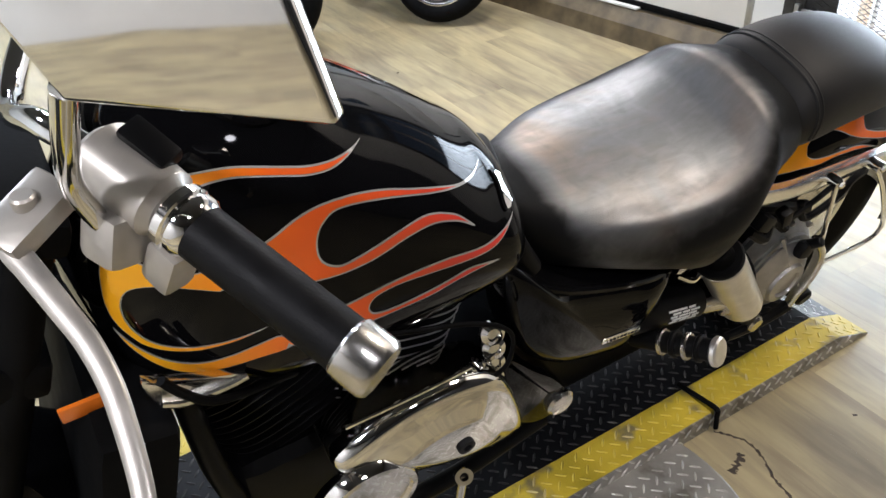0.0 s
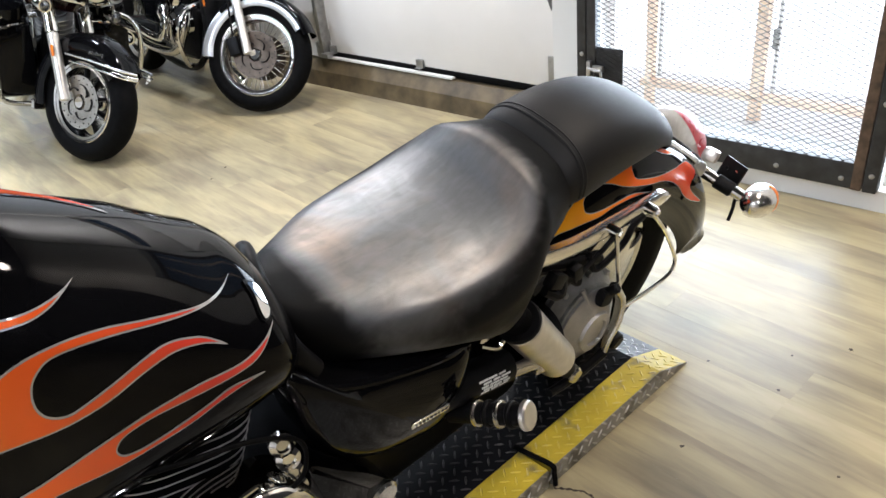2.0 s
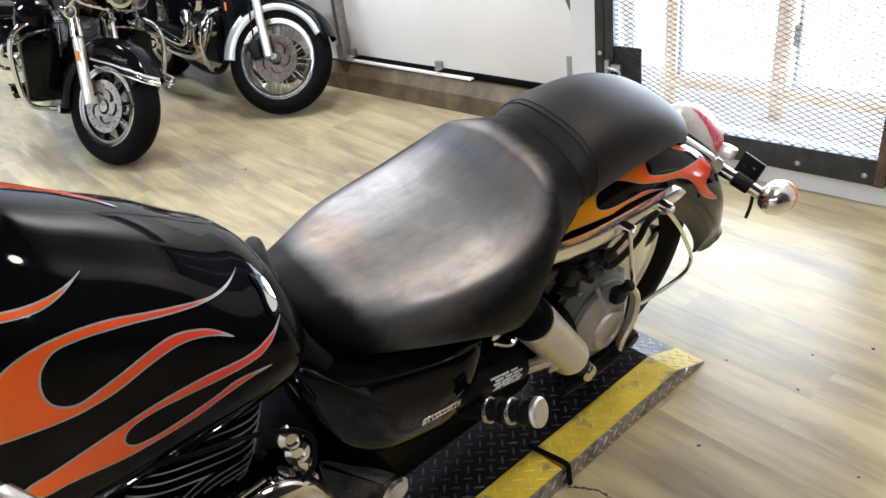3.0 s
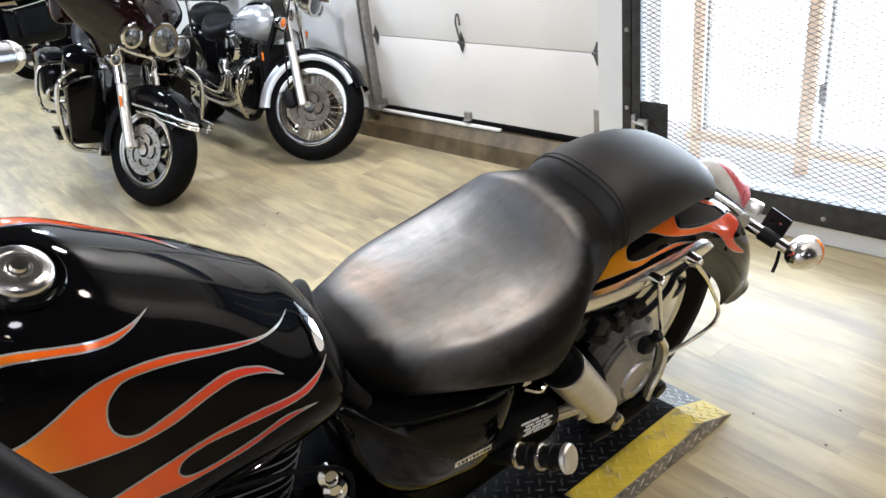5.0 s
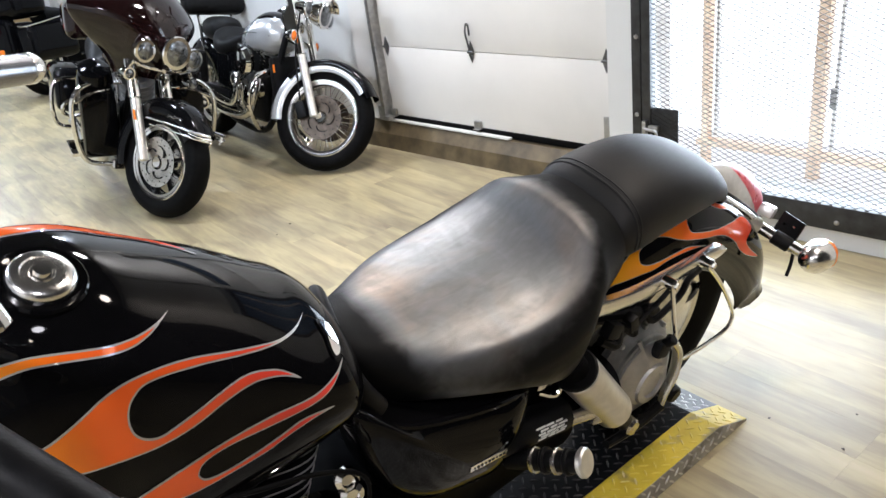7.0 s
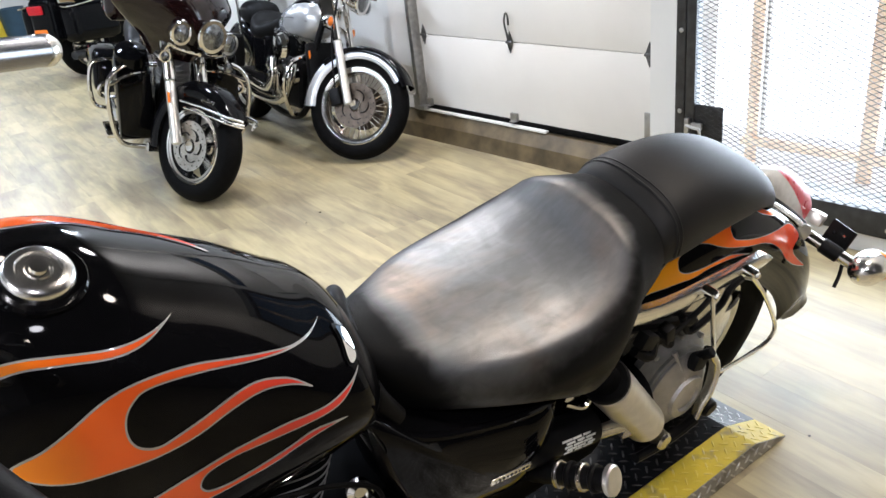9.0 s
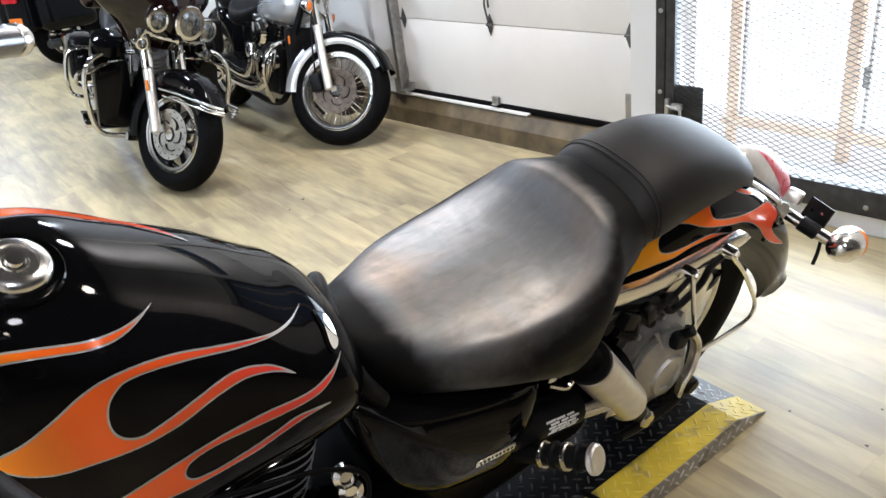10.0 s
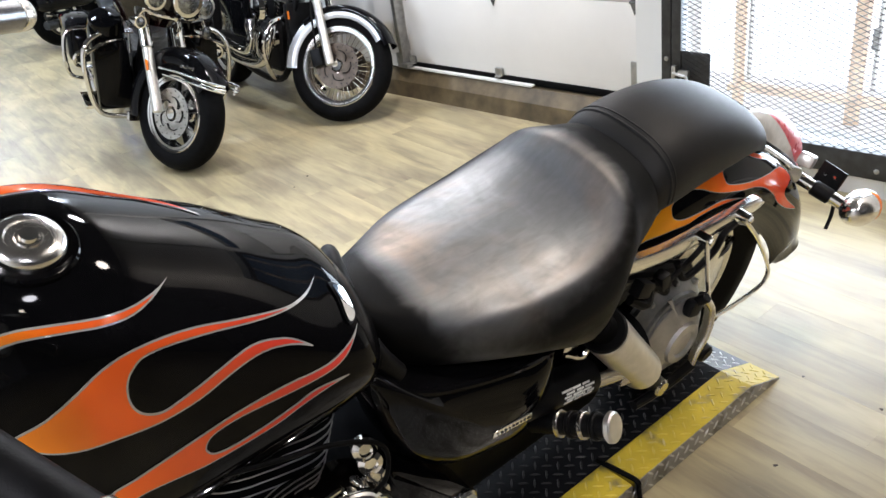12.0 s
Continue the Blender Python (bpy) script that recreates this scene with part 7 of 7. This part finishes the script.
# third motorcycle, seen from behind
tb = thing("touring_motorcycle", pose(0.776, 8.31, 0, 0, 0, 32), "black touring motorcycle with red and amber tail lamps", "motorcycle")
bike_wheel(tb, "rear_wheel", 0.0, 0.33, 0.16, 0.21, 9, 0)
bike_wheel(tb, "front_wheel", 1.65, 0.33, 0.13, 0.21, 9, 0)
for s in (1, -1):
    part("saddlebag", box(NB(), (-0.06, 0.27 * s, 0.60), (0.68, 0.23, 0.40), (0, 5, 0), 0.11, 5), GLOSS, tb, "black saddlebag", 40)
    part("bag_rail", tube(NB(), [(-0.36, 0.18 * s, 0.83), (-0.38, 0.36 * s, 0.80), (0.15, 0.39 * s, 0.82)], 0.008, 8), CHROME, tb)
    part("bag_guard", tube(NB(), [(0.34, 0.2 * s, 0.70), (0.36, 0.40 * s, 0.66), (0.38, 0.41 * s, 0.42), (0.36, 0.24 * s, 0.36)], 0.013, 10, 6), CHROME, tb)
    part("exhaust", tube(NB(), [(0.9, 0.2 * s, 0.25), (0.3, 0.24 * s, 0.24), (-0.40, 0.25 * s, 0.30)], 0.045, 14, 4), DARKSTEEL, tb)
    part("mirror", lathe(NB(), [(0.0, -0.02), (0.06, -0.01), (0.065, 0.004), (0.0, 0.006)], along((1.05, 0.46 * s, 1.18), (0.9, 0.46 * s, 1.18)), 18), BLACK, tb)
part("rear_panel", box(NB(), (-0.38, 0, 0.66), (0.18, 0.32, 0.46), (0, 6, 0), 0.07, 3), GLOSS, tb, "black tail panel", 40)
part("tail_lamp", box(NB(), (-0.475, 0.02, 0.79), (0.03, 0.20, 0.09), (0, 0, 0), 0.014, 3), RED, tb, "red tail lamp")
part("indicator", box(NB(), (-0.475, 0.02, 0.55), (0.03, 0.18, 0.09), (0, 0, 0), 0.014, 3), AMBER, tb, "amber lamp")
part("trunk", box(NB(), (-0.15, 0, 1.01), (0.50, 0.58, 0.32), (0, 4, 0), 0.15, 6), GLOSS, tb, "black top trunk", 40)
part("seat", loft(NB(), [(0.15, 0.95, 0.72, 0.12, 0.82, 2.4, 2.2), (0.3, 0.90, 0.7, 0.2, 0.8, 2.6, 2.2), (0.6, 0.82, 0.66, 0.2, 0.74, 2.6, 2.2), (0.8, 0.84, 0.7, 0.1, 0.77, 2.2, 2.2)], 18, 24), LEATHER, tb)
part("fuel_tank", loft(NB(), [(0.72, 0.9, 0.76, 0.07, 0.82, 2, 2), (0.9, 1.0, 0.74, 0.16, 0.86, 2.2, 2.2), (1.15, 1.0, 0.78, 0.12, 0.88, 2.2, 2.2), (1.22, 0.95, 0.82, 0.05, 0.88, 2, 2)], 18, 24), GLOSS, tb)
part("fairing", box(NB(), (1.32, 0, 1.08), (0.26, 0.74, 0.42), (0, -15, 0), 0.12, 4), GLOSS, tb, "black fairing", 50)
part("engine", box(NB(), (0.80, 0, 0.46), (0.75, 0.46, 0.46), (0, 0, 0), 0.08, 3), BLACK, tb)
part("fork", tube(NB(), [(1.3, 0, 1.0), (1.65, 0, 0.33)], 0.06, 10), BLACK, tb)

# racks and clutter along the far wall
rk = thing("display_rack", pose(0.95, 12.6, 0, 0, 0, 8), "yellow steel display rack with hanging shirts", "rack")
for x in (-0.75, 0.05, 0.75):
    part("upright", box(NB(), (x, 0, 0.8), (0.05, 0.05, 1.6), (0, 0, 0), 0.006), YELLOWFRAME, rk)
for z in (0.35, 0.95, 1.55):
    part("crossbar", box(NB(), (0, 0.03, z), (1.6, 0.04, 0.05), (0, 0, 0), 0.006), YELLOWFRAME, rk)
for x, c, nm in ((-0.45, (0.03, 0.03, 0.035), "black"), (-0.05, (0.05, 0.20, 0.07), "green"), (0.3, (0.30, 0.06, 0.04), "red"), (0.55, (0.5, 0.5, 0.48), "white")):
    bm = NB()
    rings = []
    for j in range(9):
        f = j / 8
        rings.append([(x + 0.16 * math.cos(a) * (1 + 0.12 * math.sin(5 * a + f * 3)), -0.06 + 0.03 * math.sin(a), 1.5 - 0.75 * f) for a in (2 * math.pi * k / 24 for k in range(24))])
    ring_skin(bm, rings)
    part("shirt", bm, material(nm + "_cloth", c, 0.85, 0, 0, 0.5, 12, 0.3, 60), rk, nm + " printed cloth", 60)
bn = thing("waste_bin", pose(0.62, 12.15, 0), "dark blue plastic waste bin", "bin")
part("body", lathe(NB(), [(0.0, 0.0), (0.15, 0.0), (0.18, 0.52), (0.19, 0.55), (0.175, 0.55), (0.145, 0.02), (0.0, 0.02)], None, 28), material("blue_plastic", (0.02, 0.06, 0.10), 0.5), bn)
# The yellow box stands in for an unidentified yellow and black object.
for k, (x, y, sz, tw, c) in enumerate(((0.30, 12.3, (0.4, 0.35, 0.4), 10, (0.62, 0.46, 0.03)), (1.75, 13.2, (0.5, 0.4, 0.5), -12, (0.40, 0.27, 0.14)), (2.6, 13.6, (0.7, 0.5, 0.9), 4, (0.45, 0.44, 0.42)))):
    kind, words, sort = (("storage_crate", "yellow box standing in for an unidentified yellow object by the wall", "crate"), ("cardboard_box", "brown cardboard box standing by the wall", "box"), ("metal_cabinet", "pale grey metal cabinet by the wall", "cabinet"))[k]
    b = thing(kind, pose(x, y, 0, 0, 0, tw), words, sort)
    part("body", box(NB(), (0, 0, sz[2] / 2), sz, (0, 0, 0), 0.006), material("clutter_%d" % k, c, 0.7, 0, 0, 0.2, 6), b)
    part("lid", box(NB(), (0, 0, sz[2] + 0.004), (sz[0] * 0.98, sz[1] * 0.98, 0.008), (0, 0, 0), 0.002), material("clutter_lid_%d" % k, [q * 0.9 for q in c], 0.7), b)

# front wheel chock on the deck
ck = thing("wheel_chock", pose(-1.42, 0.30, DECK_Z + 0.003), "red and yellow steel wheel chock on the deck", "chock")
part("base", box(NB(), (0, 0, 0.012), (0.45, 0.30, 0.024), (0, 0, 0), 0.006), TREAD, ck)
part("side_plate", box(NB(), (0.02, -0.11, 0.07), (0.22, 0.02, 0.11), (0, 0, 0), 0.008), material("red_paint", (0.45, 0.07, 0.02), 0.4), ck, "orange red side plate")
part("hoop", tube(NB(), [(0.18, -0.12, 0.03), (0.24, -0.05, 0.09), (0.25, 0.05, 0.09), (0.2, 0.12, 0.03)], 0.016, 10, 6), YELLOWFRAME, ck, "yellow hoop")

# cracks and stains where the vinyl has split by the deck
rng = random.Random(9)


def crack(name, keys, width):
    pts = smooth_path([(x, y, 0.0) for x, y in keys], 8)
    bm = NB()
    left, right = [], []
    for p, t, s, u in frames_along(pts):
        w = width * (0.35 + rng.random())
        j = s * ((rng.random() - 0.5) * width)
        left.append(bm.verts.new(p + j + s * w + Vector((0, 0, 0.0009))))
        right.append(bm.verts.new(p + j - s * w + Vector((0, 0, 0.0009))))
    for i in range(len(pts) - 1):
        bm.faces.new((left[i], left[i + 1], right[i + 1], right[i]))
    part(name, bm, STAIN, floor, "dark split in the vinyl", 0)


crack("floor_crack", [(0.105, -0.226), (0.13, -0.262), (0.147, -0.297), (0.139, -0.351), (0.111, -0.409), (0.10, -0.461), (0.06, -0.56)], 0.004)
crack("floor_crack", [(0.105, -0.31), (0.09, -0.325), (0.06, -0.335), (0.04, -0.341)], 0.009)
crack("floor_crack", [(0.01, -0.345), (-0.02, -0.356), (-0.028, -0.375)], 0.005)
crack("floor_crack", [(0.44, -0.385), (0.45, -0.392)], 0.006)
for x, y, r in ((0.982, -0.433, 0.004), (0.811, -0.474, 0.005), (0.801, -0.258, 0.004), (1.115, -0.551, 0.006), (0.606, -0.732, 0.004), (1.30, 1.35, 0.005), (0.62, 2.45, 0.008), (0.50, 2.38, 0.005)):
    bm = NB()
    bmesh.ops.create_icosphere(bm, subdivisions=1, radius=r)
    for v in bm.verts:
        v.co = Vector((x, y, 0)) + Vector((v.co.x * rng.uniform(0.6, 1.6), v.co.y * rng.uniform(0.6, 1.5), max(0.0, v.co.z) * 0.6))
    part("crumb", bm, STAIN, None, "small dark crumb of dirt on the floor", category="dirt", group="crumbs on the floor")

# ---- floor planks ----
PW, PL = 0.152, 1.22
me_cache = {}


def plank_mesh(length):
    key = round(length, 3)
    if key not in me_cache:
        bm = box(NB(), (0, 0, -0.003), (PW - 0.0001, length - 0.0001, 0.006), (0, 0, 0), 0.0002, 1)
        me = bpy.data.meshes.new("plank")
        bm.to_mesh(me)
        bm.free()
        me.materials.append(FLOORMAT)
        me_cache[key] = me
    return me_cache[key]


rng = random.Random(4)
near, rest = 0, NB()
x = -6.5 + PW / 2
while x < EAST2 - PW:
    y = (-9.0 if x < 3.2 else STEP) - rng.random() * PL
    while y < NORTH:
        yc = y + PL / 2
        if x > (wall_x(yc) + 0.1 if yc < STEP else EAST2) or x < -4.55:
            y += PL
            continue
        if -1.6 < x < 2.0 and -2.2 < yc < 4.4 and near < 300:
            ob = new("plank", plank_mesh(PL))
            ob.location = (x, yc, 0)
            ob.parent = floor
            near += 1
        else:
            vs = [rest.verts.new((x + a * (PW / 2 - 0.0003), yc + b * (PL / 2 - 0.0003), 0)) for a, b in ((-1, -1), (1, -1), (1, 1), (-1, 1))]
            rest.faces.new(vs)
        y += PL
    x += PW
part("far_planks", rest, FLOORMAT, floor, "", 0, kind="stuff")
